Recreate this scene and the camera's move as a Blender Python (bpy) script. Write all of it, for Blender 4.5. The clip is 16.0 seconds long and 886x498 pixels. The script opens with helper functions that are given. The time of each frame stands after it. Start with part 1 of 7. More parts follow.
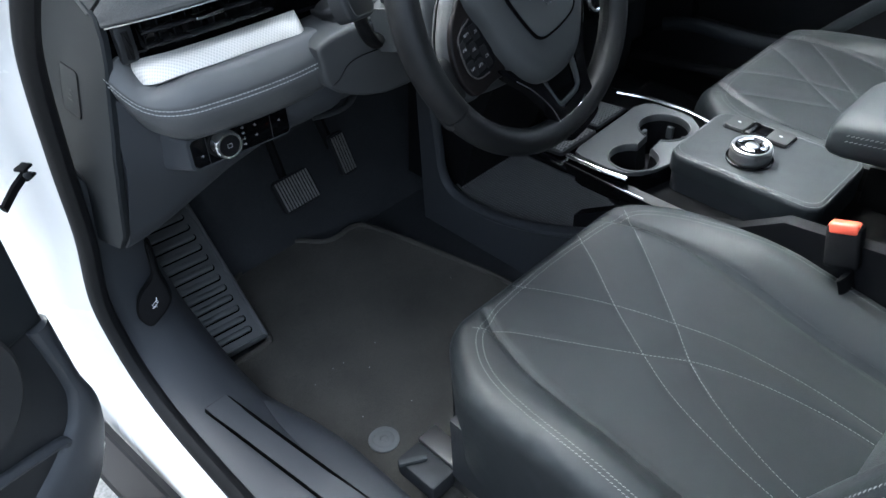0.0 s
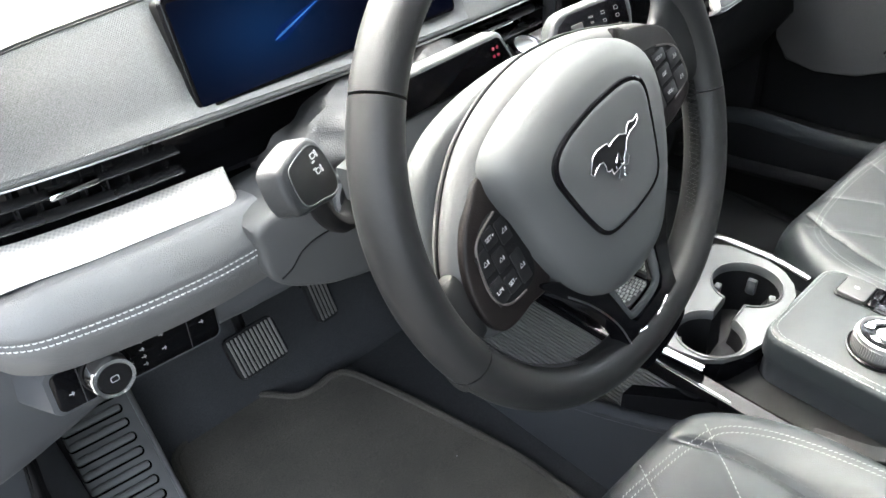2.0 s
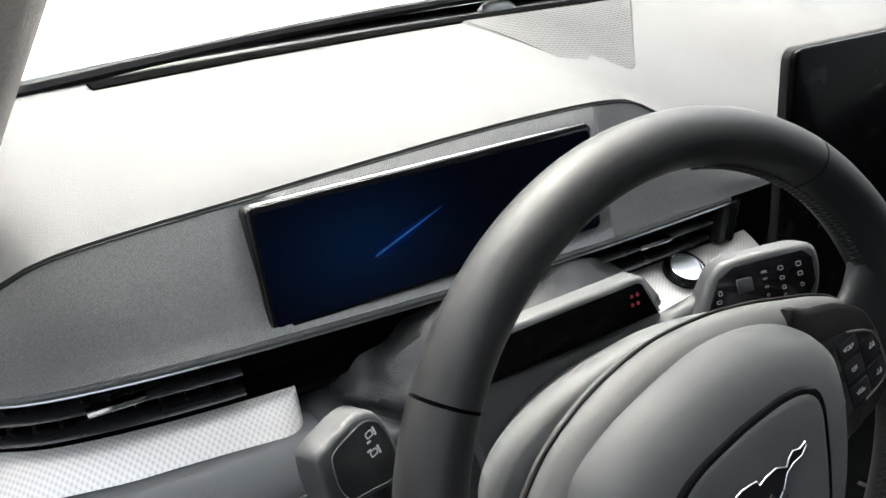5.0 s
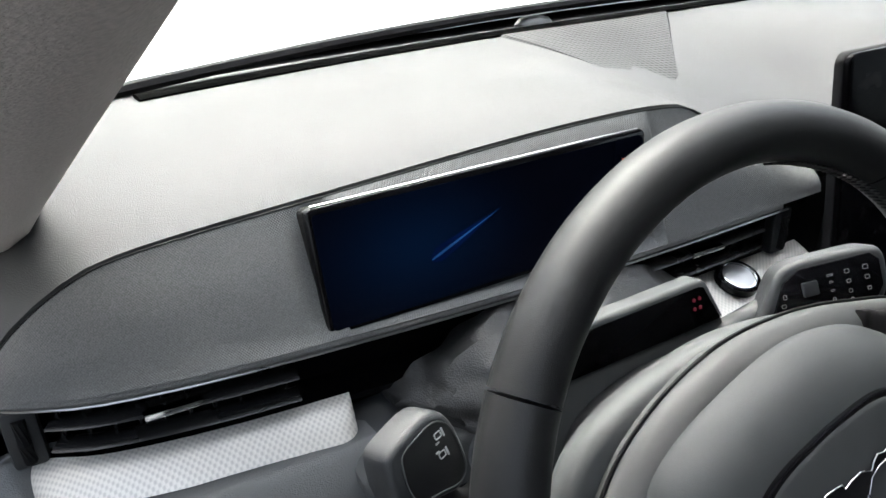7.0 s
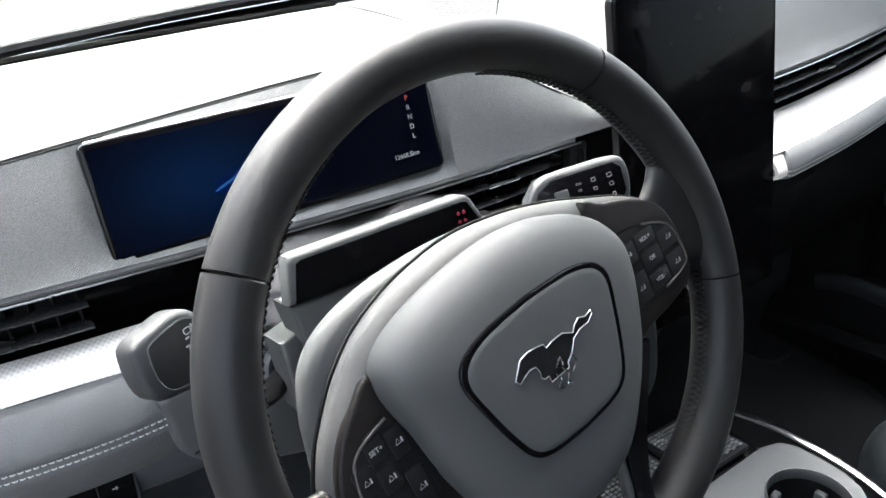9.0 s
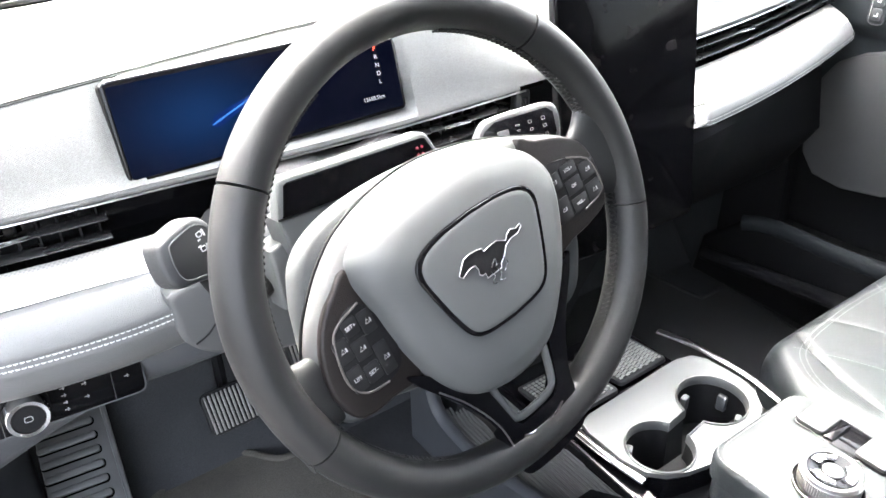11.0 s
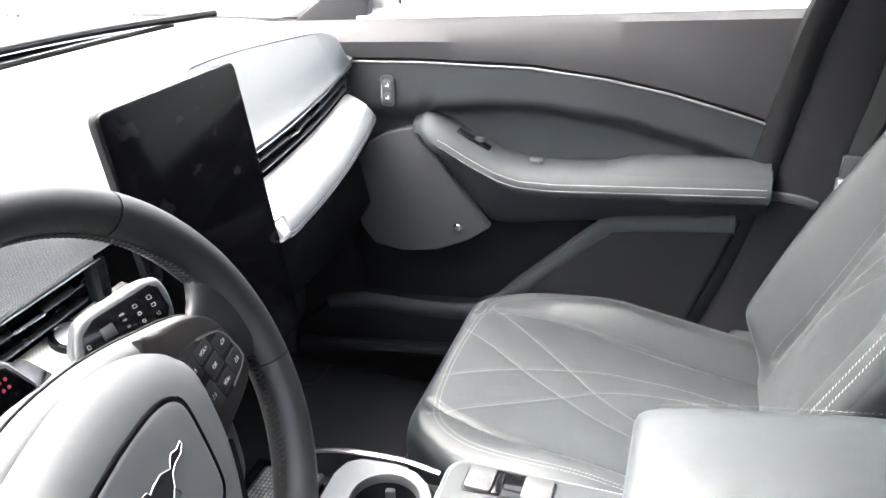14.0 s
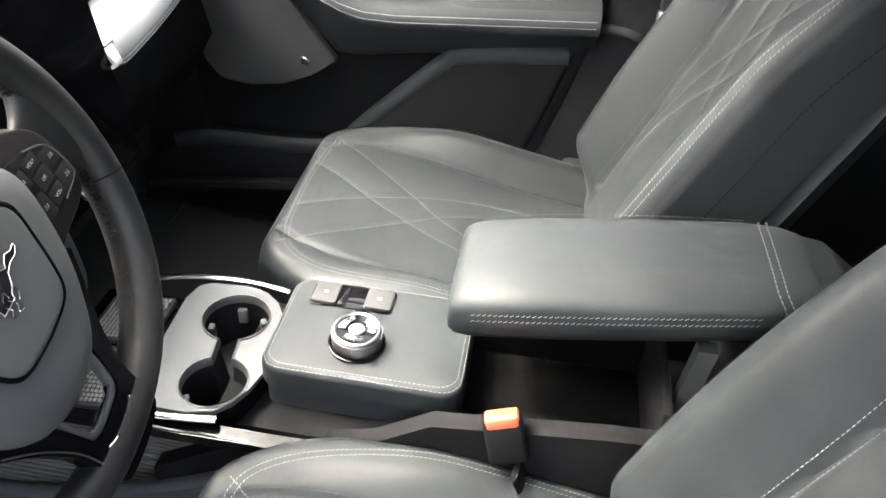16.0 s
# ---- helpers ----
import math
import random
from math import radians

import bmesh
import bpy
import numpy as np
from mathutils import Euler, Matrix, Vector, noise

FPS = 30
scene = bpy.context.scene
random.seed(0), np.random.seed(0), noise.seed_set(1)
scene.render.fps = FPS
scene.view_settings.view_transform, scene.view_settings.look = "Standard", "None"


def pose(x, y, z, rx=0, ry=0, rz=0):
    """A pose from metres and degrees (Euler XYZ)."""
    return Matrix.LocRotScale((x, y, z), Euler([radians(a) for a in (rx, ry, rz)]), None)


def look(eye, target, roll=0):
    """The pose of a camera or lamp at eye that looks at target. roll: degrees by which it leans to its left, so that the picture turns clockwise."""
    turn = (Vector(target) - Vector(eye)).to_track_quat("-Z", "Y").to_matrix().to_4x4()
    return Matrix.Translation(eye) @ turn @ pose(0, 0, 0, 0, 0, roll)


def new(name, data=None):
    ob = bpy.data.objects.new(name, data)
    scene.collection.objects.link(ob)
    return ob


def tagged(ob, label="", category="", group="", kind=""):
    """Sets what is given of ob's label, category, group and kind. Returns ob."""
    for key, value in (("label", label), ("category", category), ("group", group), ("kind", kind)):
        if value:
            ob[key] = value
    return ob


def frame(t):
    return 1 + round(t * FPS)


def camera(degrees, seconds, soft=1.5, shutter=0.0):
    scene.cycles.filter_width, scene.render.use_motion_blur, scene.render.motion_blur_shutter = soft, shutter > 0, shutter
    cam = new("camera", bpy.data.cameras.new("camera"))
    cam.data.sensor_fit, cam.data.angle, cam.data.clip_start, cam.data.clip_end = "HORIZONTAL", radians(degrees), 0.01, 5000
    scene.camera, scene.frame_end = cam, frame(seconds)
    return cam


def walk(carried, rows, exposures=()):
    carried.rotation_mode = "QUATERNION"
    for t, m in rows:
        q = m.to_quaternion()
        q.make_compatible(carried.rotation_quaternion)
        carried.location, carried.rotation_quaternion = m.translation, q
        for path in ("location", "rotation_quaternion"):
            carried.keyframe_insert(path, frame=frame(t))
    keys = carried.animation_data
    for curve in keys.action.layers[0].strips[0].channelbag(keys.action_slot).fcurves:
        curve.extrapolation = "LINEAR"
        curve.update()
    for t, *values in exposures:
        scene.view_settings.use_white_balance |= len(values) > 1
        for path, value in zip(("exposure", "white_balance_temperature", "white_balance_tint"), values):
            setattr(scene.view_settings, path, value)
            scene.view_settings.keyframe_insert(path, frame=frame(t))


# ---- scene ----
cam = camera(59.8, 16.0, soft=1.5)
PATH = [
    (0, (-0.98, -0.507, 1.361), (0.068, 0.621, 0.086), -3.3),
    (0.5, (-0.998, -0.482, 1.373), (0.111, 0.665, 0.168), -2.6),
    (1, (-0.94, -0.445, 1.364), (0.151, 0.76, 0.199), -3.3),
    (1.5, (-0.822, -0.355, 1.331), (0.21, 0.83, 0.094), -4.5),
    (2, (-0.721, -0.243, 1.305), (0.359, 0.935, 0.103), -2.6),
    (2.5, (-0.65, -0.216, 1.324), (0.346, 1.141, 0.244), -2.9),
    (3, (-0.608, -0.215, 1.335), (0.281, 1.259, 0.317), -4.0),
    (3.5, (-0.583, -0.224, 1.33), (0.266, 1.298, 0.346), -5.0),
    (4, (-0.591, -0.216, 1.329), (0.29, 1.291, 0.352), -4.0),
    (4.5, (-0.593, -0.195, 1.34), (0.261, 1.32, 0.352), -2.2),
    (5, (-0.6, -0.157, 1.337), (0.228, 1.377, 0.358), -1.2),
    (5.2, (-0.603, -0.146, 1.332), (0.217, 1.397, 0.359), -1.3),
    (7.3, (-0.625, -0.145, 1.321), (0.185, 1.438, 0.406), -1.9),
    (7.5, (-0.621, -0.147, 1.321), (0.187, 1.437, 0.406), -2.0),
    (8, (-0.572, -0.193, 1.297), (0.241, 1.418, 0.435), -4.7),
    (8.5, (-0.55, -0.231, 1.277), (0.331, 1.36, 0.444), -5.9),
    (9, (-0.563, -0.254, 1.29), (0.377, 1.252, 0.369), -3.3),
    (9.2, (-0.573, -0.268, 1.295), (0.387, 1.214, 0.355), -2.7),
    (11.3, (-0.641, -0.347, 1.34), (0.359, 1.039, 0.301), -0.7),
    (11.5, (-0.653, -0.343, 1.352), (0.389, 1.026, 0.333), -0.4),
    (12, (-0.648, -0.317, 1.373), (0.564, 0.955, 0.417), -2.7),
    (12.5, (-0.632, -0.284, 1.36), (0.77, 0.81, 0.445), -2.8),
    (13, (-0.622, -0.262, 1.36), (0.921, 0.638, 0.462), -1.7),
    (13.5, (-0.607, -0.251, 1.359), (1.041, 0.448, 0.466), -1.9),
    (14, (-0.595, -0.25, 1.359), (1.109, 0.312, 0.477), -0.8),
    (14.5, (-0.591, -0.268, 1.374), (1.154, 0.211, 0.523), -0.8),
    (15, (-0.597, -0.286, 1.377), (1.159, 0.125, 0.513), -1.3),
    (15.5, (-0.612, -0.293, 1.358), (1.096, -0.011, 0.357), 1.2),
    (16, (-0.642, -0.293, 1.358), (0.944, -0.118, 0.153), 4.2),
]
EXPOSURES = [(0.0, 2.93, 5850, 4), (0.5, 3.55, 5850, 4), (1.0, 3.8, 5950, 5), (1.5, 4.45, 6800, 6), (2.0, 4.5, 6800, 6), (2.5, 3.6, 6800, 7), (3.0, 2.53, 6800, 7), (4.0, 2.49, 6700, 7), (5.0, 2.85, 6700, 7),
             (7.3, 2.52, 6500, 7), (8.5, 2.57, 6500, 8), (9.2, 4.02, 6500, 9), (11.5, 5.25, 6850, 10), (12.2, 4.75, 6750, 10), (14.5, 4.72, 6700, 10), (15.4, 4.66, 6900, 10), (16.0, 4.25, 7100, 10)]
walk(cam, [(t, look(eye, target, roll)) for t, eye, target, roll in PATH], EXPOSURES)

# ---- daylight: bright overcast ----
world = bpy.data.worlds.new("world")
scene.world = world
world.use_nodes = True
wn = world.node_tree.nodes
sky = wn.new("ShaderNodeTexSky")
sky.sky_type, sky.sun_disc = "NISHITA", False
sky.sun_elevation, sky.sun_rotation = radians(54), radians(8)
sky.air_density, sky.dust_density = 1.0, 5.0
cloud = wn.new("ShaderNodeHueSaturation")
cloud.inputs["Saturation"].default_value = 0.5
world.node_tree.links.new(sky.outputs[0], cloud.inputs["Color"])
# overcast sky: the zenith is about three times as bright as the horizon
way, parts, rise, veil = wn.new("ShaderNodeTexCoord"), wn.new("ShaderNodeSeparateXYZ"), wn.new("ShaderNodeMapRange"), wn.new("ShaderNodeMix")
rise.inputs[3].default_value, rise.inputs[4].default_value = 0.45, 1.4
veil.data_type, veil.blend_type = "RGBA", "MULTIPLY"
veil.inputs[0].default_value = 1.0
world.node_tree.links.new(way.outputs["Generated"], parts.inputs[0])
world.node_tree.links.new(parts.outputs[2], rise.inputs[0])
world.node_tree.links.new(cloud.outputs[0], veil.inputs[6])
world.node_tree.links.new(rise.outputs[0], veil.inputs[7])
world.node_tree.links.new(veil.outputs[2], wn["Background"].inputs[0])
wn["Background"].inputs[1].default_value = 0.15
sun = new("sun", bpy.data.lights.new("sun", "SUN"))
sun.data.energy, sun.data.angle, sun.data.color = 0.55, radians(45), (1.0, 0.995, 0.985)
sun.matrix_basis = look((0, 0, 0), (-0.08, -0.58, -0.81))


# ---- materials ----
def material(name, color, rough=0.5, metal=0.0, vary=0.12, vary_scale=6.0, bump=0.0, bump_scale=400.0, kind="noise",
             coat=0.0, spec=0.5, speck=0.0, wave=0.0):
    m = bpy.data.materials.new(name)
    m.use_nodes = True
    t = m.node_tree
    n, link = t.nodes, t.links.new
    p = n["Principled BSDF"]
    p.inputs["Roughness"].default_value, p.inputs["Metallic"].default_value = rough, metal
    p.inputs["Coat Weight"].default_value, p.inputs["Specular IOR Level"].default_value = coat, spec
    p.inputs["Coat Roughness"].default_value = 0.06
    tc = n.new("ShaderNodeTexCoord")
    big = n.new("ShaderNodeTexNoise")
    big.inputs["Scale"].default_value, big.inputs["Detail"].default_value = vary_scale, 6.0
    link(tc.outputs["Object"], big.inputs["Vector"])
    ramp = n.new("ShaderNodeMapRange")
    ramp.inputs[1].default_value, ramp.inputs[2].default_value = 0.3, 0.7
    ramp.inputs[3].default_value, ramp.inputs[4].default_value = 1 - vary, 1 + vary
    link(big.outputs["Fac"], ramp.inputs[0])
    mul = n.new("ShaderNodeMix")
    mul.data_type, mul.blend_type = "RGBA", "MULTIPLY"
    mul.inputs[0].default_value = 1.0
    mul.inputs[6].default_value = (*color, 1)
    link(ramp.outputs[0], mul.inputs[7])
    out = mul.outputs[2]
    if speck:
        sp = n.new("ShaderNodeTexNoise")
        sp.inputs["Scale"].default_value, sp.inputs["Detail"].default_value = bump_scale, 2.0
        link(tc.outputs["Object"], sp.inputs["Vector"])
        sr = n.new("ShaderNodeMapRange")
        sr.inputs[1].default_value, sr.inputs[2].default_value = 0.35, 0.65
        sr.inputs[3].default_value, sr.inputs[4].default_value = 1 - speck, 1 + speck
        link(sp.outputs["Fac"], sr.inputs[0])
        mul2 = n.new("ShaderNodeMix")
        mul2.data_type, mul2.blend_type = "RGBA", "MULTIPLY"
        mul2.inputs[0].default_value = 1.0
        link(out, mul2.inputs[6])
        link(sr.outputs[0], mul2.inputs[7])
        out = mul2.outputs[2]
    link(out, p.inputs["Base Color"])
    rr = n.new("ShaderNodeMapRange")
    rr.inputs[1].default_value, rr.inputs[2].default_value = 0.3, 0.7
    rr.inputs[3].default_value, rr.inputs[4].default_value = max(rough - 0.06, 0.02), min(rough + 0.06, 1)
    link(big.outputs["Fac"], rr.inputs[0])
    link(rr.outputs[0], p.inputs["Roughness"])
    if bump:
        b = n.new("ShaderNodeBump")
        b.inputs["Strength"].default_value, b.inputs["Distance"].default_value = bump, 0.001
        if kind == "noise":
            s = n.new("ShaderNodeTexNoise")
            s.inputs["Scale"].default_value, s.inputs["Detail"].default_value = bump_scale, 3.0
            link(tc.outputs["Object"], s.inputs["Vector"])
            link(s.outputs["Fac"], b.inputs["Height"])
        else:
            s = n.new("ShaderNodeTexVoronoi")
            s.inputs["Scale"].default_value = bump_scale
            s.inputs["Randomness"].default_value = {"grain": 1.0, "hex": 0.12, "weave": 0.35}[kind]
            link(tc.outputs["Object"], s.inputs["Vector"])
            link(s.outputs["Distance"], b.inputs["Height"])
        if wave:
            wv, wb = n.new("ShaderNodeTexNoise"), n.new("ShaderNodeBump")
            wv.inputs["Scale"].default_value, wv.inputs["Detail"].default_value = 22.0, 2.0
            wb.inputs["Strength"].default_value, wb.inputs["Distance"].default_value = wave, 0.01
            link(tc.outputs["Object"], wv.inputs["Vector"])
            link(wv.outputs["Fac"], wb.inputs["Height"])
            link(wb.outputs[0], b.inputs["Normal"])
        link(b.outputs[0], p.inputs["Normal"])
    return m


LEATHER = material("dark_leather", (0.0108, 0.0130, 0.0142), 0.48, vary=0.10, vary_scale=5, bump=0.22, bump_scale=1200, kind="grain", spec=0.28, wave=0.14)
RIM_LEATHER = material("rim_leather", (0.0078, 0.0080, 0.0083), 0.47, spec=0.24, vary=0.10, bump=0.08, bump_scale=1500, kind="grain")
SOFT = material("soft_dash_skin", (0.027, 0.0284, 0.0288), 0.66, spec=0.34, vary=0.06, vary_scale=4, bump=0.3, bump_scale=1300, kind="grain")
# lit copy of the soft dash skin: windscreen light raised into the base colour
SOFT_LIT = material("soft_dash_skin_lit", (0.066, 0.0685, 0.069), 0.60, spec=0.36, vary=0.06, vary_scale=4, bump=0.3, bump_scale=1300, kind="grain")
PAD = material("pad_leather", (0.080, 0.082, 0.083), 0.48, vary=0.08, bump=0.3, bump_scale=1000, kind="grain")
NAVY = material("navy_trim", (0.0375, 0.0405, 0.0455), 0.52, vary=0.08, bump=0.2, bump_scale=1300, kind="grain")
PLASTIC = material("dark_plastic", (0.0135, 0.0148, 0.0165), 0.52, spec=0.40, vary=0.10, bump=0.25, bump_scale=1500, kind="grain")
SATIN = material("satin_grey_plastic", (0.041, 0.0435, 0.044), 0.58, spec=0.30, vary=0.06, bump=0.12, bump_scale=1500)
TRIM_BROWN = material("upper_door_skin", (0.0185, 0.0178, 0.0190), 0.68, spec=0.25, vary=0.06, bump=0.25, bump_scale=1200, kind="grain")
GLOSS = material("piano_black", (0.0025, 0.0025, 0.003), 0.10, vary=0.1, spec=0.15)
SCREEN = material("screen_glass", (0.0012, 0.0012, 0.0014), 0.12, vary=0.1, vary_scale=25, spec=0.03)
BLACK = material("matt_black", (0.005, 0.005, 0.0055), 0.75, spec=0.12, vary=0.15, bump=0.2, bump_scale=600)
CHROME = material("chrome", (0.75, 0.75, 0.76), 0.12, metal=1.0, vary=0.04)
METAL = material("satin_metal", (0.40, 0.40, 0.40), 0.32, metal=1.0, vary=0.06)
CONSOLE = material("console_metallic", (0.056, 0.058, 0.058), 0.40, metal=0.3, vary=0.05, bump=0.1, bump_scale=2000)
RUBBER = material("rubber", (0.010, 0.010, 0.011), 0.65, spec=0.18, vary=0.2, vary_scale=12, bump=0.25, bump_scale=700)
CARPET = material("carpet", (0.0215, 0.0230, 0.0255), 0.95, vary=0.25, vary_scale=14, bump=1.0, bump_scale=700, speck=0.3)
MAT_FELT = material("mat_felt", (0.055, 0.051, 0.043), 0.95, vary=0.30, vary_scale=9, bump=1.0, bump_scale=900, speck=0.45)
MAT_RUBBER = material("mat_rubber", (0.074, 0.075, 0.076), 0.55, vary=0.2, vary_scale=20, bump=0.3, bump_scale=900)
# darker copy of the mat felt, with the passenger footwell's shade in it
MAT_SHADED = material("shaded_felt", (0.012, 0.012, 0.0125), 0.95, vary=0.25, vary_scale=9, bump=1.0, bump_scale=900, speck=0.3)
WHITE = material("white_car_paint", (0.80, 0.80, 0.79), 0.25, vary=0.02, coat=0.8)
PILLAR = material("pillar_trim", (0.42, 0.39, 0.37), 0.9, vary=0.05, bump=0.5, bump_scale=900, speck=0.1)
HEADLINER = material("headliner", (0.10, 0.095, 0.092), 0.9, vary=0.05, bump=0.5, bump_scale=900, speck=0.1)
THREAD = material("pale_thread", (0.42, 0.43, 0.42), 0.7, vary=0.15, vary_scale=60)
SEAT_THREAD = material("seat_thread", (0.150, 0.155, 0.154), 0.7, vary=0.15, vary_scale=60)
PRINT = material("white_print", (0.72, 0.72, 0.72), 0.5, vary=0.02)
RED = material("orange_red_plastic", (0.62, 0.085, 0.045), 0.35, vary=0.05)
ASPHALT = material("asphalt", (0.10, 0.10, 0.10), 0.9, vary=0.2, vary_scale=0.8, bump=0.6, bump_scale=120, speck=0.3)
GRASS = material("grass", (0.030, 0.040, 0.0125), 0.9, vary=0.45, vary_scale=3, bump=1.0, bump_scale=60, speck=0.5)
BLUE = material("blue_paint", (0.02, 0.25, 0.55), 0.5, vary=0.1)
POST = material("pale_post", (0.55, 0.54, 0.52), 0.6, vary=0.1)
BLOCK_WALL = material("block_wall_render", (0.13, 0.13, 0.125), 0.9, vary=0.15, vary_scale=1.2, bump=0.5, bump_scale=80)
YOKE_SKIN = material("yoke_satin", (0.046, 0.0470, 0.0470), 0.60, spec=0.30, vary=0.06, bump=0.08, bump_scale=1500)
BOOT = material("boot_leather", (0.010, 0.010, 0.0105), 0.5, spec=0.45, vary=0.15, bump=0.3, bump_scale=900, kind="grain", wave=0.6)
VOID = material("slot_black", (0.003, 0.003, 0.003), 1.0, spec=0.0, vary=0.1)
VANE = material("vane_plastic", (0.012, 0.012, 0.0125), 0.28, spec=0.4, vary=0.08)
COLUMN_SKIN = material("column_skin", (0.040, 0.0415, 0.0425), 0.56, spec=0.35, vary=0.07, bump=0.2, bump_scale=1300, kind="grain")
KEY_BLACK = material("key_black", (0.008, 0.008, 0.0085), 0.34, spec=0.16, vary=0.1)
BUTTON = material("button_grey", (0.024, 0.0245, 0.025), 0.5, spec=0.3, vary=0.06)
SPOKE = material("spoke_skin", (0.0075, 0.0062, 0.0060), 0.42, spec=0.14, vary=0.08, bump=0.2, bump_scale=1200, kind="grain")
DOOR_FABRIC = material("door_speaker_fabric", (0.025, 0.025, 0.025), 0.9, vary=0.06, bump=0.6, bump_scale=1400, speck=0.35)
LINING = material("door_lining", (0.0145, 0.0168, 0.0184), 0.64, spec=0.20, vary=0.08, bump=0.2, bump_scale=1100, kind="grain")
KEY_PRINT = material("grey_print", (0.24, 0.24, 0.24), 0.5, vary=0.1)
# near black because the roof's shade on the door pillars is mixed in
PILLAR_DARK = material("pillar_skin", (0.0058, 0.0058, 0.0065), 0.70, spec=0.10, vary=0.08, bump=0.25, bump_scale=1200, kind="grain")
RIB = material("tray_rib", (0.115, 0.117, 0.113), 0.5, metal=0.2, vary=0.10)
WEBBING = material("belt_webbing", (0.009, 0.0095, 0.0095), 0.45, spec=0.15, vary=0.15, vary_scale=20, bump=0.3, bump_scale=900)
TRIM_METAL = material("brown_satin_metal", (0.055, 0.050, 0.047), 0.5, metal=0.4, vary=0.08)
PEDAL = material("pedal_metal", (0.16, 0.155, 0.15), 0.4, metal=0.6, vary=0.15, vary_scale=60)


def dotted(m, pitch, depth, dark, turn=(0, 0, 45), axes=(0, 1)):
    """Adds a regular dimple pattern of the given pitch to a material, seen from above."""
    t = m.node_tree
    n, link = t.nodes, t.links.new
    p = n["Principled BSDF"]
    tc, mp = n.new("ShaderNodeTexCoord"), n.new("ShaderNodeMapping")
    mp.inputs["Rotation"].default_value = tuple(radians(a) for a in turn)
    mp.inputs["Scale"].default_value = (2 * math.pi / pitch,) * 3
    link(tc.outputs["Object"], mp.inputs[0])
    sep = n.new("ShaderNodeSeparateXYZ")
    link(mp.outputs[0], sep.inputs[0])
    waves = []
    for k in axes:
        w = n.new("ShaderNodeMath")
        w.operation = "SINE"
        link(sep.outputs[k], w.inputs[0])
        waves.append(w)
    mul = n.new("ShaderNodeMath")
    mul.operation = "MULTIPLY"
    link(waves[0].outputs[0], mul.inputs[0])
    link(waves[1].outputs[0], mul.inputs[1])
    b = n.new("ShaderNodeBump")
    b.inputs["Strength"].default_value, b.inputs["Distance"].default_value = depth, 0.001
    link(mul.outputs[0], b.inputs["Height"])
    if p.inputs["Normal"].is_linked:
        link(p.inputs["Normal"].links[0].from_socket, b.inputs["Normal"])
    link(b.outputs[0], p.inputs["Normal"])
    rg = n.new("ShaderNodeMapRange")
    rg.inputs[1].default_value, rg.inputs[2].default_value = -0.2, 0.6
    rg.inputs[3].default_value, rg.inputs[4].default_value = 1.0, dark
    link(mul.outputs[0], rg.inputs[0])
    mx = n.new("ShaderNodeMix")
    mx.data_type, mx.blend_type = "RGBA", "MULTIPLY"
    mx.inputs[0].default_value = 1.0
    link(p.inputs["Base Color"].links[0].from_socket, mx.inputs[6])
    link(rg.outputs[0], mx.inputs[7])
    link(mx.outputs[2], p.inputs["Base Color"])
    return m


GRILLE = dotted(material("speaker_mesh", (0.034, 0.035, 0.036), 0.65, vary=0.04, spec=0.15), 0.0095, 0.5, 0.03, (0, 0, 45))
FABRIC = dotted(material("woven_dash_fabric", (0.080, 0.082, 0.082), 0.85, vary=0.05, speck=0.22, bump_scale=1100), 0.0017, 0.30, 0.88, (0, 0, 0), (0, 2))
SILVER = dotted(material("patterned_aluminium", (0.66, 0.63, 0.58), 0.40, metal=0.35, vary=0.03), 0.0040, 0.14, 0.76, (0, 0, 0))


def smudged(m, amount):
    """Finger marks: pale, duller blotches on a glossy face."""
    t = m.node_tree
    n, link = t.nodes, t.links.new
    p = n["Principled BSDF"]
    tc, spots, ramp = n.new("ShaderNodeTexCoord"), n.new("ShaderNodeTexNoise"), n.new("ShaderNodeMapRange")
    spots.inputs["Scale"].default_value, spots.inputs["Detail"].default_value = 38.0, 5.0
    ramp.inputs[1].default_value, ramp.inputs[2].default_value = 0.60, 0.74
    ramp.inputs[3].default_value, ramp.inputs[4].default_value = 0.0, 1.0
    link(tc.outputs["Object"], spots.inputs["Vector"])
    link(spots.outputs["Fac"], ramp.inputs[0])
    mx = n.new("ShaderNodeMix")
    mx.data_type = "RGBA"
    link(ramp.outputs[0], mx.inputs[0])
    link(p.inputs["Base Color"].links[0].from_socket, mx.inputs[6])
    mx.inputs[7].default_value = (amount, amount * 0.92, amount * 0.95, 1)
    link(mx.outputs[2], p.inputs["Base Color"])


smudged(SCREEN, 0.006)


def glass_material():
    m = bpy.data.materials.new("window_glass")
    m.use_nodes = True
    p = m.node_tree.nodes["Principled BSDF"]
    p.inputs["Transmission Weight"].default_value, p.inputs["Roughness"].default_value = 1.0, 0.0
    p.inputs["IOR"].default_value = 1.01
    p.inputs["Base Color"].default_value = (0.96, 0.98, 0.97, 1)
    return m


GLASS = glass_material()


def tinted_pane(name, tint):
    """Dark see-through glass: most of the light is held back, and the face keeps a sheen."""
    m = bpy.data.materials.new(name)
    m.use_nodes = True
    n, link = m.node_tree.nodes, m.node_tree.links.new
    clear, sheen, mix = n.new("ShaderNodeBsdfTransparent"), n.new("ShaderNodeBsdfGlossy"), n.new("ShaderNodeMixShader")
    clear.inputs[0].default_value = (tint, tint * 1.01, tint * 1.02, 1)
    sheen.inputs["Roughness"].default_value = 0.03
    mix.inputs[0].default_value = 0.05
    link(clear.outputs[0], mix.inputs[1])
    link(sheen.outputs[0], mix.inputs[2])
    link(mix.outputs[0], n["Material Output"].inputs[0])
    return m


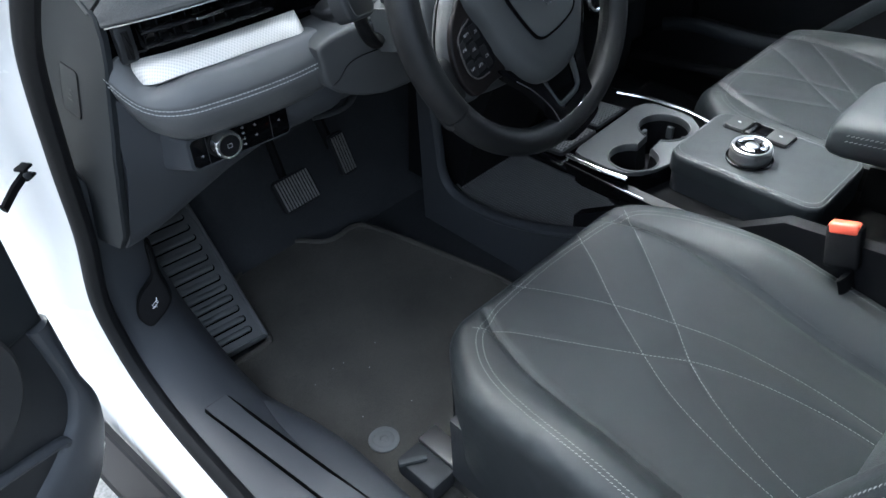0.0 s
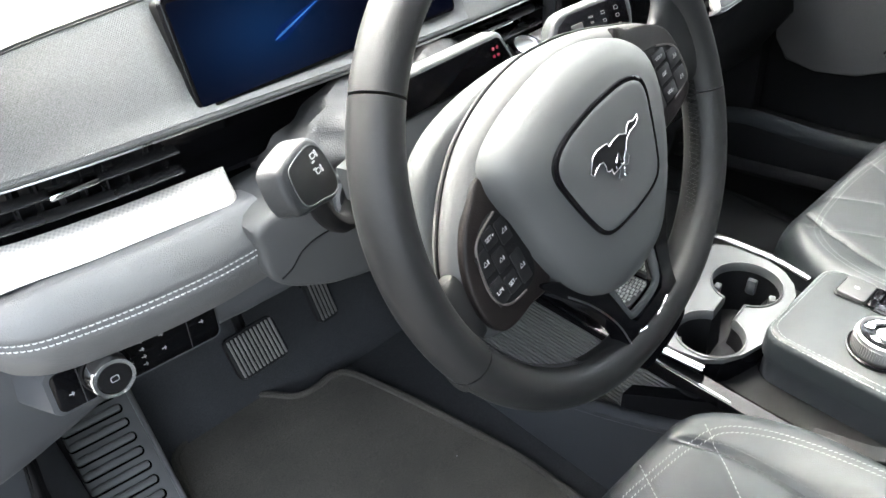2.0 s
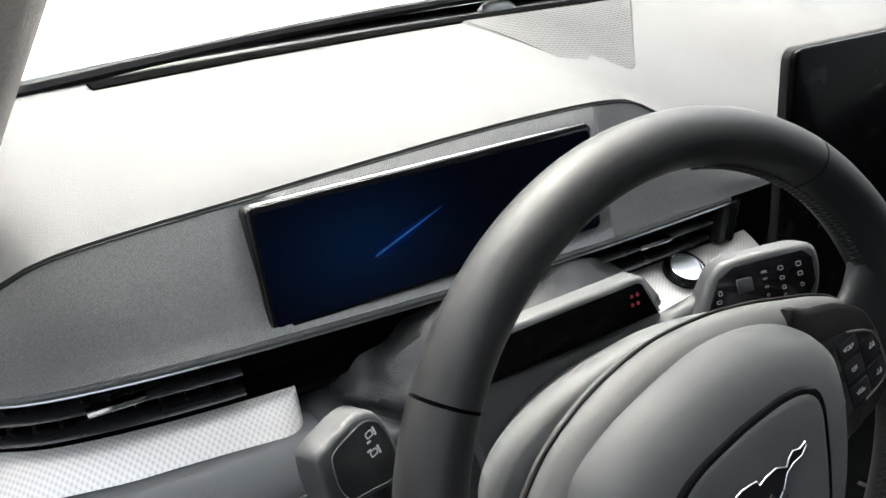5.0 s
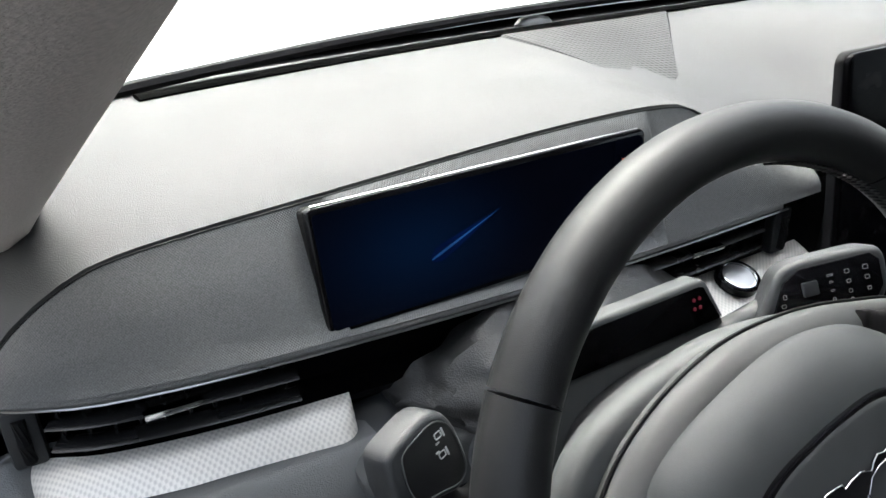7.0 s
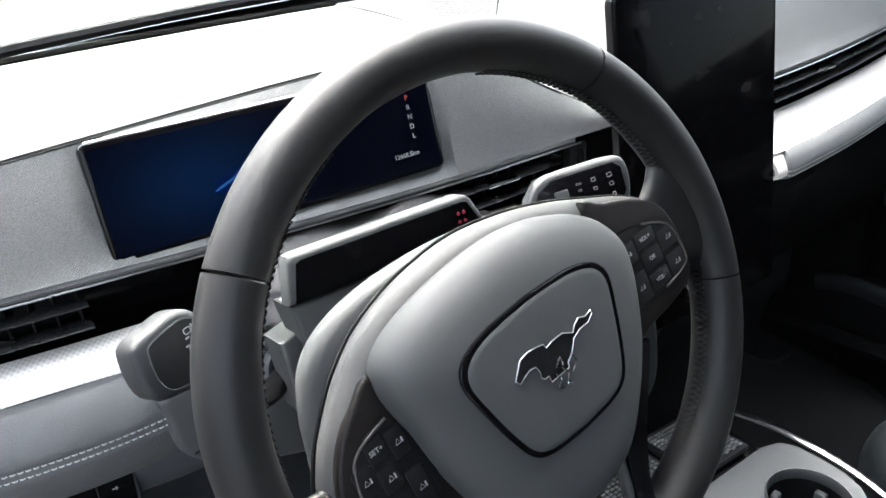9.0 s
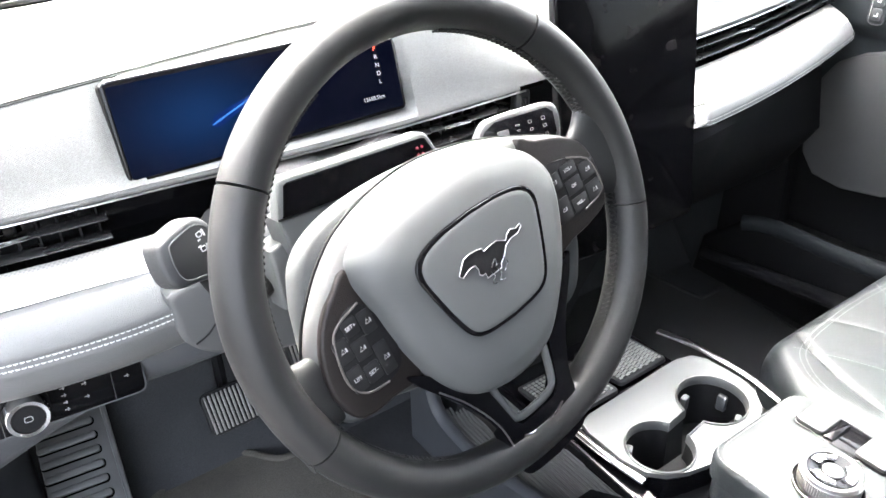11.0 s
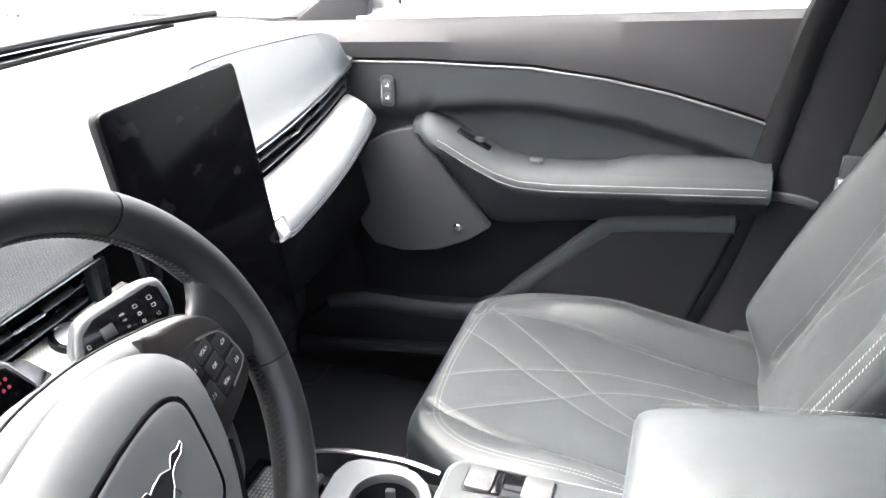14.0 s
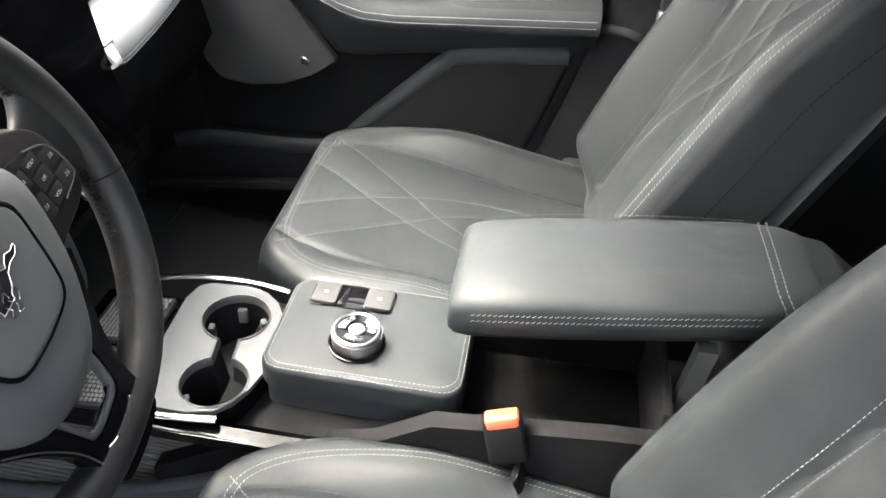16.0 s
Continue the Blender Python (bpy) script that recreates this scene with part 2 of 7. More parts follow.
ROOF_GLASS = tinted_pane("roof_glass", 0.22)
SENSOR = bpy.data.materials.new("sensor_light")
SENSOR.use_nodes = True
SENSOR.node_tree.nodes["Principled BSDF"].inputs["Base Color"].default_value = (0.02, 0.002, 0.004, 1)
SENSOR.node_tree.nodes["Principled BSDF"].inputs["Emission Color"].default_value = (1.0, 0.05, 0.16, 1)
SENSOR.node_tree.nodes["Principled BSDF"].inputs["Emission Strength"].default_value = 0.012
TINTED = material("privacy_glass", (0.010, 0.011, 0.012), 0.08, vary=0.02)


# ---- mesh helpers ----
def world_of(ob):
    m = Matrix()
    while ob:
        m = ob.matrix_basis @ m
        ob = ob.parent
    return m


def thing(name, at, label, category, group="", kind=""):
    ob = new(name)
    ob.empty_display_size = 0.05
    ob.matrix_basis = Matrix.Translation(at)
    return tagged(ob, label, category, group, kind)


def finish(bm, name, mat, parent=None, label="", sharp=38, category="", kind=""):
    """Links a bmesh, given in the car's own coordinates, as one mesh object under its parent."""
    if parent:
        bm.transform(world_of(parent).inverted())
    bmesh.ops.recalc_face_normals(bm, faces=bm.faces)
    me = bpy.data.meshes.new(name)
    bm.to_mesh(me)
    bm.free()
    for p in me.polygons:
        p.use_smooth = True
    me.set_sharp_from_angle(angle=radians(sharp))
    me.materials.append(mat)
    ob = new(name, me)
    ob.parent = parent
    return tagged(ob, label, category, "", kind)


def part(name, bm, mat, parent, label="", sharp=38):
    return finish(bm, name, mat, parent, label, sharp)


def raw(verts, faces):
    bm = bmesh.new()
    vs = [bm.verts.new(v) for v in verts]
    for f in faces:
        if len(set(f)) > 2:
            try:
                bm.faces.new([vs[i] for i in dict.fromkeys(f)])
            except ValueError:
                pass
    return bm


def loft(rings, closed=True, cap=True, loop=False):
    n = len(rings[0])
    verts = [p for r in rings for p in r]
    faces = []
    m = len(rings)
    for i in range(m if loop else m - 1):
        a, b = i * n, ((i + 1) % m) * n
        for j in range(n if closed else n - 1):
            k = (j + 1) % n
            faces.append((a + j, a + k, b + k, b + j))
    if cap and closed and not loop:
        faces += [tuple(range(n))[::-1], tuple(range((m - 1) * n, m * n))]
    return raw(verts, faces)


def grid(f, nu, nv):
    return loft([[f(i / nu, j / nv) for j in range(nv + 1)] for i in range(nu + 1)], closed=False, cap=False)


def thicken(bm, d):
    """A sheet becomes a closed slab of thickness d."""
    bmesh.ops.recalc_face_normals(bm, faces=bm.faces)
    bmesh.ops.solidify(bm, geom=bm.faces[:], thickness=d)
    return bm


def rbox(c, s, r=0.003, seg=2, m=None):
    bm = bmesh.new()
    bmesh.ops.create_cube(bm, size=1, matrix=Matrix.Diagonal((*s, 1)))
    if r:
        bmesh.ops.bevel(bm, geom=bm.edges[:], offset=r, segments=seg, affect="EDGES", profile=0.5)
    bm.transform(Matrix.Translation(c) @ (m or Matrix()))
    return bm


def spline(pts, n=8, closed=False):
    P = [Vector(p) for p in pts]
    out = []
    L = len(P)
    for i in range(L if closed else L - 1):
        if closed:
            a, b, c, d = P[i - 1], P[i], P[(i + 1) % L], P[(i + 2) % L]
        else:
            a, b, c, d = P[max(i - 1, 0)], P[i], P[i + 1], P[min(i + 2, L - 1)]
        for k in range(n):
            t = k / n
            out.append(0.5 * (2 * b + (c - a) * t + (2 * a - 5 * b + 4 * c - d) * t * t + (3 * b - a - 3 * c + d) * t ** 3))
    if not closed:
        out.append(P[-1])
    return out


def lerp_table(table, x):
    """Smooth reading of a table of rows (x, value or values)."""
    xs = [r[0] for r in table]
    return [float(np.interp(x, xs, [r[k] for r in table])) for k in range(1, len(table[0]))]


def tube(path, rx, ry=None, n=10, closed=False, up=(0, 0, 1), cap=True):
    P = [Vector(p) for p in path]
    rings = []
    L = len(P)
    ry = ry or rx
    for i, p in enumerate(P):
        t = (P[(i + 1) % L] - P[i - 1]) if closed else (P[min(i + 1, L - 1)] - P[max(i - 1, 0)])
        t.normalize()
        u = Vector(up)
        s = t.cross(u)
        if s.length < 1e-4:
            s = t.cross(Vector((1, 0, 0)))
        s.normalize()
        v = s.cross(t)
        rings.append([p + s * (rx * math.cos(2 * math.pi * k / n)) + v * (ry * math.sin(2 * math.pi * k / n)) for k in range(n)])
    return loft(rings, cap=cap, loop=closed)


def joined(bms):
    out = bmesh.new()
    for b in bms:
        me = bpy.data.meshes.new("tmp")
        b.to_mesh(me)
        b.free()
        out.from_mesh(me)
        bpy.data.meshes.remove(me)
    return out


def prism(outline, depth, m, r=0.0, seg=2):
    """A plate: the outline (x, y) in the plane of m, raised along its z."""
    bm = bmesh.new()
    f = bm.faces.new([bm.verts.new((x, y, 0)) for x, y in outline])
    top = bmesh.ops.extrude_face_region(bm, geom=[f])
    vs = [g for g in top["geom"] if isinstance(g, bmesh.types.BMVert)]
    bmesh.ops.translate(bm, verts=vs, vec=(0, 0, depth))
    if r:
        es = [e for e in bm.edges if all(v in vs for v in e.verts)]
        bmesh.ops.bevel(bm, geom=es, offset=r, segments=seg, affect="EDGES", profile=0.5)
    bm.transform(m)
    return bm


def holed(outer, holes, depth, m, r=0.0):
    """A plate with openings through it."""
    bm = bmesh.new()
    for loop in [outer] + holes:
        vs = [bm.verts.new((x, y, 0)) for x, y in loop]
        for i in range(len(vs)):
            bm.edges.new((vs[i - 1], vs[i]))
    bmesh.ops.triangle_fill(bm, edges=bm.edges[:], use_beauty=True)
    top = bmesh.ops.extrude_face_region(bm, geom=bm.faces[:])
    bmesh.ops.translate(bm, verts=[g for g in top["geom"] if isinstance(g, bmesh.types.BMVert)], vec=(0, 0, depth))
    bm.transform(m)
    return bm


def rounded(w, h, r, n=5, taper=0.0):
    """Outline of a rounded rectangle, its top wider by taper."""
    pts = []
    for cx, cy, a0 in ((w / 2 - r, h / 2 - r, 0), (-w / 2 + r, h / 2 - r, 90), (-w / 2 + r, -h / 2 + r, 180), (w / 2 - r, -h / 2 + r, 270)):
        for k in range(n + 1):
            a = radians(a0 + 90 * k / n)
            x, y = cx + r * math.cos(a), cy + r * math.sin(a)
            pts.append((x * (1 + taper * y / h), y))
    return pts


def turned(profile, n, m):
    """A turned body: rows (radius, height) about the z of m; a profile that ends away from the axis is a ring."""
    if profile[-1][0] > 0.4 * max(p[0] for p in profile):
        profile = profile + [(profile[-1][0], profile[0][1] + 0.0004)]
    bm = loft([[(r * math.cos(2 * math.pi * k / n), r * math.sin(2 * math.pi * k / n), z) for k in range(n)] for r, z in profile])
    bm.transform(m)
    return bm


def stitches(path, normal, length=0.0042, gap=0.0022, w=0.0009, lift=0.0004, slant=0.0):
    """Short thread lengths laid along a path on a surface."""
    P = [Vector(p) for p in path]
    seg = [(P[i + 1] - P[i]).length for i in range(len(P) - 1)]
    total = sum(seg)
    verts, faces = [], []

    def at(d):
        for i, s in enumerate(seg):
            if d <= s or i == len(seg) - 1:
                return P[i].lerp(P[i + 1], min(d / s, 1) if s else 0), (normal[i] if isinstance(normal, list) else normal), (P[i + 1] - P[i]).normalized()
            d -= s

    d = 0.0
    while d + length < total:
        a, nn, t = at(d)
        b, _, _ = at(d + length)
        nn = Vector(nn).normalized()
        s = t.cross(nn).normalized() * w / 2
        a, b = a + nn * lift + s * (2 * slant / w), b + nn * lift - s * (2 * slant / w)
        k = len(verts)
        mid = (a + b) / 2 + nn * w * 0.5
        verts += [a - s, a + s, mid + s, mid - s, b + s, b - s]
        faces += [(k, k + 1, k + 2, k + 3), (k + 3, k + 2, k + 4, k + 5)]
        d += length + gap
    return raw(verts, faces)


def plane_at(origin, xaxis, yaxis):
    x = Vector(xaxis).normalized()
    z = x.cross(Vector(yaxis)).normalized()
    y = z.cross(x)
    m = Matrix((x, y, z)).transposed().to_4x4()
    m.translation = origin
    return m


def text(words, size, m, mat, name, parent):
    """Raised lettering as a mesh."""
    cu = bpy.data.curves.new(name, "FONT")
    cu.body, cu.size, cu.extrude = words, size, 0.0002
    cu.align_x, cu.align_y = "CENTER", "CENTER"
    tmp = new("tmp", cu)
    me = bpy.data.meshes.new_from_object(tmp.evaluated_get(bpy.context.evaluated_depsgraph_get()))
    bpy.data.objects.remove(tmp)
    bm = bmesh.new()
    bm.from_mesh(me)
    bm.transform(m)
    return finish(bm, name, mat, parent)


def steps(a, b, n):
    return [a + (b - a) * i / n for i in range(n + 1)]


# ---- outside: ground, kerb strip of grass, far things ----
ground = finish(raw([(-900, -900, 0), (900, -900, 0), (900, 900, 0), (-900, 900, 0)], [(0, 1, 2, 3)]), "ground", ASPHALT,
                label="grey asphalt yard reaching to the horizon", category="ground", kind="structure")
lawn = finish(thicken(raw([(-30, 4.5, 0.05), (30, 4.5, 0.05), (30, 60, 0.05), (-30, 60, 0.05)], [(0, 1, 2, 3)]), 0.04), "lawn", GRASS,
              label="patchy green and dry grass beyond the bonnet", category="grass", kind="structure")

blades_v, blades_f = [], []
for i in range(16000):
    x, y, a = random.uniform(-7, 6), random.uniform(4.6, 12), random.uniform(0, math.pi)
    h, w = random.uniform(0.015, 0.045), random.uniform(0.006, 0.016)
    dx, dy, o = w * math.cos(a), w * math.sin(a), len(blades_v)
    blades_v += [(x - dx, y - dy, 0.048), (x + dx, y + dy, 0.048), (x + random.uniform(-0.03, 0.03), y + random.uniform(-0.03, 0.03), 0.05 + h)]
    blades_f.append((o, o + 1, o + 2))
finish(raw(blades_v, blades_f), "grass", GRASS, label="short uneven grass blades on the lawn", category="grass", kind="stuff")
cabinet = thing("utility_cabinet", (0.99, 8.15, 0.05), "pale grey cabinet with a blue edge standing on the lawn", "cabinet")
part("body", rbox((0.99, 8.15, 0.60), (0.64, 0.30, 1.10), 0.01), POST, cabinet)
part("edge_strip", rbox((0.615, 8.05, 0.60), (0.075, 0.06, 1.12), 0.008), BLUE, cabinet, "bright blue edge strip")
marker = thing("marker_block", (-0.05, 8.0, 0.05), "low bright blue marker block on the lawn", "marker")
part("block", rbox((-0.05, 8.0, 0.13), (0.18, 0.10, 0.19), 0.02), BLUE, marker)

# added wall, never in view: cuts low sky light on the driver's side
finish(rbox((-9.0, 2.0, 1.15), (0.20, 40, 2.3), 0.01), "wall_sky_block", BLOCK_WALL, label="plain grey wall out of view, added to hold back side light", category="wall", kind="structure")

# ---- car shell ----
floor = finish(thicken(grid(lambda u, v: (-0.70 + 1.40 * u, -1.9 + 2.56 * v, 0.375), 8, 8), 0.03), "floor", CARPET,
               label="black carpeted car floor", category="floor", kind="structure")
toe = finish(loft([[(x, 0.55, 0.375), (x, 0.74, 0.62), (x, 0.74, 1.02), (x, 0.78, 1.02), (x, 0.78, 0.58), (x, 0.60, 0.34)] for x in (-0.72, 0.70)]),
             "bulkhead", CARPET, label="dark carpeted toe board and bulkhead", category="bulkhead", kind="structure")
def roof_z(x, y):
    return 1.50 + 0.06 * math.sin(math.pi * (x + 0.56) / 1.12) + 0.03 * math.sin(math.pi * (y + 2.0) / 2.02)


def roof_sheet(x0, x1, y0, y1, nu=8, nv=10):
    return thicken(grid(lambda u, v: (x0 + (x1 - x0) * u, y0 + (y1 - y0) * v, roof_z(x0 + (x1 - x0) * u, y0 + (y1 - y0) * v)), nu, nv), 0.03)


roof = finish(joined([roof_sheet(-0.56, -0.40, -2.0, 0.02), roof_sheet(0.40, 0.56, -2.0, 0.02), roof_sheet(-0.40, 0.40, -0.26, 0.02), roof_sheet(-0.40, 0.40, -2.0, -1.55)]),
              "ceiling", HEADLINER, label="dark woven headliner round a glass roof", category="ceiling", kind="structure")
finish(thicken(grid(lambda u, v: (-0.40 + 0.80 * u, -1.55 + 1.29 * v, roof_z(-0.40 + 0.80 * u, -1.55 + 1.29 * v) + 0.012), 8, 8), 0.004), "window_6", ROOF_GLASS,
       label="dark tinted glass roof panel", category="window", kind="structure")
finish(thicken(grid(lambda u, v: (-0.80 + 1.60 * u, 0.688 + 1.21 * v, 1.134 - 0.02 * v - 0.10 * v * v - 0.25 * max(0, v - 0.75) ** 2 - 0.04 * (2 * u - 1) ** 2), 20, 20), -0.01),
              "bonnet", WHITE, label="glossy white bonnet seen through the windscreen", category="bonnet", kind="structure")

# windscreen, pillars, driver's door opening, sill
screen = finish(thicken(grid(lambda u, v: ((-0.62 + 1.24 * u) * (1.06 - 0.14 * v), 0.66 - 0.90 * v + 0.05 * math.sin(math.pi * u) * (1 - v), 1.115 + 0.385 * v + 0.02 * math.sin(math.pi * u)), 10, 8), 0.004),
                "window_1", GLASS, label="clear raked windscreen", category="window", kind="structure")
screen.visible_shadow = False
cowl = finish(tube(spline([(-0.66, 0.60, 1.130), (-0.33, 0.652, 1.142), (0.0, 0.672, 1.146), (0.35, 0.655, 1.142), (0.66, 0.60, 1.130)]), 0.010, 0.007, 8),
              "trim_windscreen", BLACK, label="black seal along the foot of the windscreen", category="trim", kind="structure")
finish(grid(lambda u, v: (-0.70 + 1.40 * u, 0.56 + 0.24 * v + 0.075 * (1 - (2 * u - 1) ** 2) - 0.02, 1.112 + 0.012 * (1 - (2 * u - 1) ** 2)), 16, 4), "cowl_panel", BLACK, label="black plastic cowl panel below the windscreen", category="cowl", kind="structure")


def pillar(side, name):
    rings = []
    for y, x, z, w in ((0.60, 0.700, 1.04, 0.05), (0.46, 0.682, 1.09, 0.05), (0.30, 0.655, 1.175, 0.048), (0.10, 0.628, 1.268, 0.045), (-0.10, 0.600, 1.365, 0.045), (-0.26, 0.580, 1.445, 0.05), (-0.40, 0.575, 1.475, 0.05)):
        rings.append([(side * (x + (0.018 if side < 0 else 0.055) + w * 0.85 * math.cos(a)), y + 0.25 * w * math.sin(a), z + (0.0 if side < 0 else 0.055) + w * 0.62 * math.sin(a)) for a in [2 * math.pi * k / 16 for k in range(16)]])
    return finish(loft(rings), name, PILLAR, label="pale beige windscreen pillar trim", category="pillar", kind="structure")


pillar(-1, "pillar_left")
pillar(1, "pillar_right")
for side, nm in ((-1, "roof_rail_left"), (1, "roof_rail_right")):
    finish(tube(spline([(side * 0.60, -0.30, 1.49), (side * 0.61, -0.9, 1.52), (side * 0.60, -1.5, 1.50), (side * 0.58, -2.0, 1.40)]), 0.045, 0.03, 10), nm, PILLAR,
           label="pale roof rail trim", category="pillar", kind="structure")

# opening outline on the driver's side, seen square from outside: (y, z)
OPENING = [(-0.16, 1.385), (-0.02, 1.31), (0.15, 1.20), (0.25, 1.105), (0.315, 1.02), (0.365, 0.88), (0.40, 0.75), (0.415, 0.64), (0.405, 0.56), (0.36, 0.50), (0.28, 0.468), (0.15, 0.455), (0.0, 0.455), (-0.5, 0.455), (-0.95, 0.47)]
seal_path = spline([(-0.775 - 0.012 * (z < 0.7), y, z) for y, z in OPENING], 5)
finish(tube(seal_path, 0.015, 0.013, 10, up=(1, 0, 0)), "door_seal", RUBBER, label="black rubber seal round the open door frame", category="seal", kind="structure")
finish(loft([[(p.x - 0.010, p.y, p.z) for p in seal_path]] + [[(p.x + dx * (1 - 0.40 * (1 - min(1, max(0, (p.z - 0.47) / 0.15)))), p.y + dy * min(1, max(0, (p.z - 0.45) / 0.15)), p.z + dz * (1 - min(1, max(0, (p.z - 0.47) / 0.15)))) for p in seal_path]
             for dx, dy, dz in ((-0.012, 0.012, -0.010), (-0.03, 0.03, -0.02), (-0.055, 0.045, -0.035), (-0.075, 0.085, -0.05), (-0.08, 0.16, -0.10), (-0.082, 0.30, -0.16))], closed=False, cap=False),
       "wall_body_left", WHITE, label="white painted door frame and sill of the car body", category="car body", kind="structure")
# kick panel and sill trim inside the seal, narrowing towards the dashboard's end
def kick(p, dx, dy, dz):
    g = min(1, max(0, (0.86 - p.z) / 0.16))
    return (p.x + 0.008 + (dx - 0.008) * g, p.y + 0.004 + (dy - 0.004) * g * min(1, max(0, (p.z - 0.45) / 0.15)), p.z + dz * (1 - min(1, max(0, (p.z - 0.47) / 0.15))))


finish(loft([[(p.x + 0.008, p.y, p.z) for p in seal_path]] + [[kick(p, dx, dy, dz) for p in seal_path]
             for dx, dy, dz in ((0.012, 0.004, 0.008), (0.030, 0.008, 0.0125), (0.062, 0.013, 0.0125), (0.090, 0.022, 0.009), (0.106, 0.050, 0.000), (0.122, 0.10, -0.012), (0.132, 0.20, -0.03), (0.136, 0.30, -0.09))], closed=False, cap=False),
       "sill_trim", NAVY, label="dark moulded sill and kick panel trim", category="sill trim", kind="structure")
def sill_z(y):
    return lerp_table([(p.y, p.z) for p in reversed(seal_path) if p.z < 0.53], y)[0]


def on_plate(x, y, lift=0.0):
    """A point of the scuff plate, which follows the sill: x across, y along."""
    yy = 0.085 + y
    return Vector((-0.7065 - 0.125 * (yy - 0.085) + x, yy, sill_z(yy) + 0.0142 + lift))


plate = finish(thicken(grid(lambda u, v: on_plate(-0.017 + 0.034 * u, -0.185 + 0.37 * v, 0.0008 * math.sin(math.pi * u)), 6, 24), -0.004), "sill_plate", NAVY,
               label="dark scuff plate with faint raised script on the sill", category="sill plate")
finish(tube([on_plate(x, y, -0.0006) for x, y in rounded(0.037, 0.373, 0.006)], 0.0024, 0.0018, 6, closed=True), "plate_edge", VOID, plate)
for k in range(9):
    o, q = on_plate(0.004 * (k % 2) - 0.002, 0.150 - 0.026 * k, 0.0006), on_plate(0.004 * (k % 2) - 0.002, 0.158 - 0.026 * k, 0.0006)
    finish(prism(rounded(0.005 + 0.003 * (k % 3 == 0), 0.009, 0.0018), 0.0009, plane_at(o, (1, 0.1, 0), q - o) @ pose(0, 0, 0, 0, 0, 40 * (k % 2)), 0.0003), "script_bar", SATIN, plate)

sill_step = [(-0.722, 0.452), (-0.690, 0.456), (-0.668, 0.453), (-0.650, 0.440), (-0.640, 0.410), (-0.640, 0.380), (-0.722, 0.380)]
finish(loft([[(x + lerp_table([(-0.9, 0.026), (0.095, 0.026), (0.175, 0.014), (0.31, -0.018), (0.40, -0.030)], y)[0], y, z) for x, z in sill_step] for y in steps(0.36, -0.90, 30)]), "sill_step", NAVY, label="dark moulded inner step of the sill", category="sill trim", kind="structure")

# ---- dashboard ----
dash = thing("dashboard", (0, 0.3, 0.9), "two-tier dark grey dashboard with silver trim and fabric facing", "dashboard")
LIP = [(0.0, 0.258, 1.048), (0.10, 0.252, 1.049), (0.25, 0.243, 1.051), (0.38, 0.238, 1.055), (0.50, 0.236, 1.060), (0.58, 0.242, 1.060), (0.64, 0.256, 1.057), (0.672, 0.274, 1.053), (0.692, 0.290, 1.049), (0.703, 0.302, 1.046)]
CROWN = [(0.0, 0.270, 1.060), (0.06, 0.269, 1.064), (0.10, 0.272, 1.082), (0.14, 0.2755, 1.104), (0.178, 0.279, 1.128), (0.216, 0.281, 1.141), (0.328, 0.281, 1.141), (0.5, 0.281, 1.130), (0.604, 0.285, 1.120), (0.640, 0.292, 1.107), (0.670, 0.300, 1.085), (0.692, 0.306, 1.062), (0.703, 0.312, 1.050)]


def ax(x):
    return -x if x < 0 else x * 1.09


def smooth_table(table, n=12):
    """The table refined by a smooth curve through its rows."""
    out = []
    for p in spline([(r[0], r[1], r[2]) for r in table], n):
        if not out or p.x > out[-1][0] + 1e-6:
            out.append((p.x, p.y, p.z))
    return out


LIP, CROWN = smooth_table(LIP), smooth_table(CROWN)


def sweep(x):
    """How far along the passenger's side x lies, 0 at the centre screen and 1 at the door."""
    return min(1, max(0, (x - 0.12) / 0.525))


def lip(x):
    if x > 0.06:
        k = sweep(x)
        return [0.2605 + 0.0645 * k ** 1.6, 1.049 + 0.014 * k * k]
    return lerp_table(LIP, ax(x))


def crown(x):
    y, z = lerp_table(CROWN, ax(x))
    k = min(1, max(0, (x - 0.12) / 0.08)) * min(1, max(0, (0.66 - x) / 0.12))
    if x > 0.12:
        yl, zl = lip(x)
        return max(y + 0.055 * k, yl + 0.010), max(z, zl + 0.004)
    return y + 0.055 * k, z


def top_cover(u, v):
    x = -0.704 + 1.369 * u
    yc, zc = crown(x)
    yb = 0.615 + 0.055 * (1 - (x / 0.70) ** 2)
    y = yc + (yb - yc) * v
    w = 1 - (1 - v) ** 2.2
    zt = 1.142 - 0.020 * v - 0.10 * max(0, ax(x) - 0.60) ** 1.2
    return (x, y, zc + 0.001 + (zt - zc) * w - 0.012 * math.exp(-((x - 0.03) / 0.10) ** 2) * math.sin(math.pi * min(1, v * 1.1)))


part("top_cover", thicken(grid(top_cover, 90, 24), -0.004), SOFT, dash, "smooth grey soft-touch upper cover")


def facing(a, b):
    def f(u, v):
        x = a + (b - a) * u
        yl, zl = lip(x)
        yc, zc = crown(x)
        w = min(1, max(0, (0.52 - ax(x)) / 0.05))
        yy = yl + (yc - yl) * (min(1, v / 0.08) * (0.35 + 0.30 * v) + 0.35 * v ** 10 if w > 0.5 and -0.515 < x < -0.235 else v ** 0.8)
        return (x, yy - 0.0045 * math.sin(math.pi * v) * (0 if -0.515 < x < -0.235 else 1) - 0.004, zl + (zc + 0.004 - zl) * v)
    return thicken(grid(f, 120, 12), 0.006)


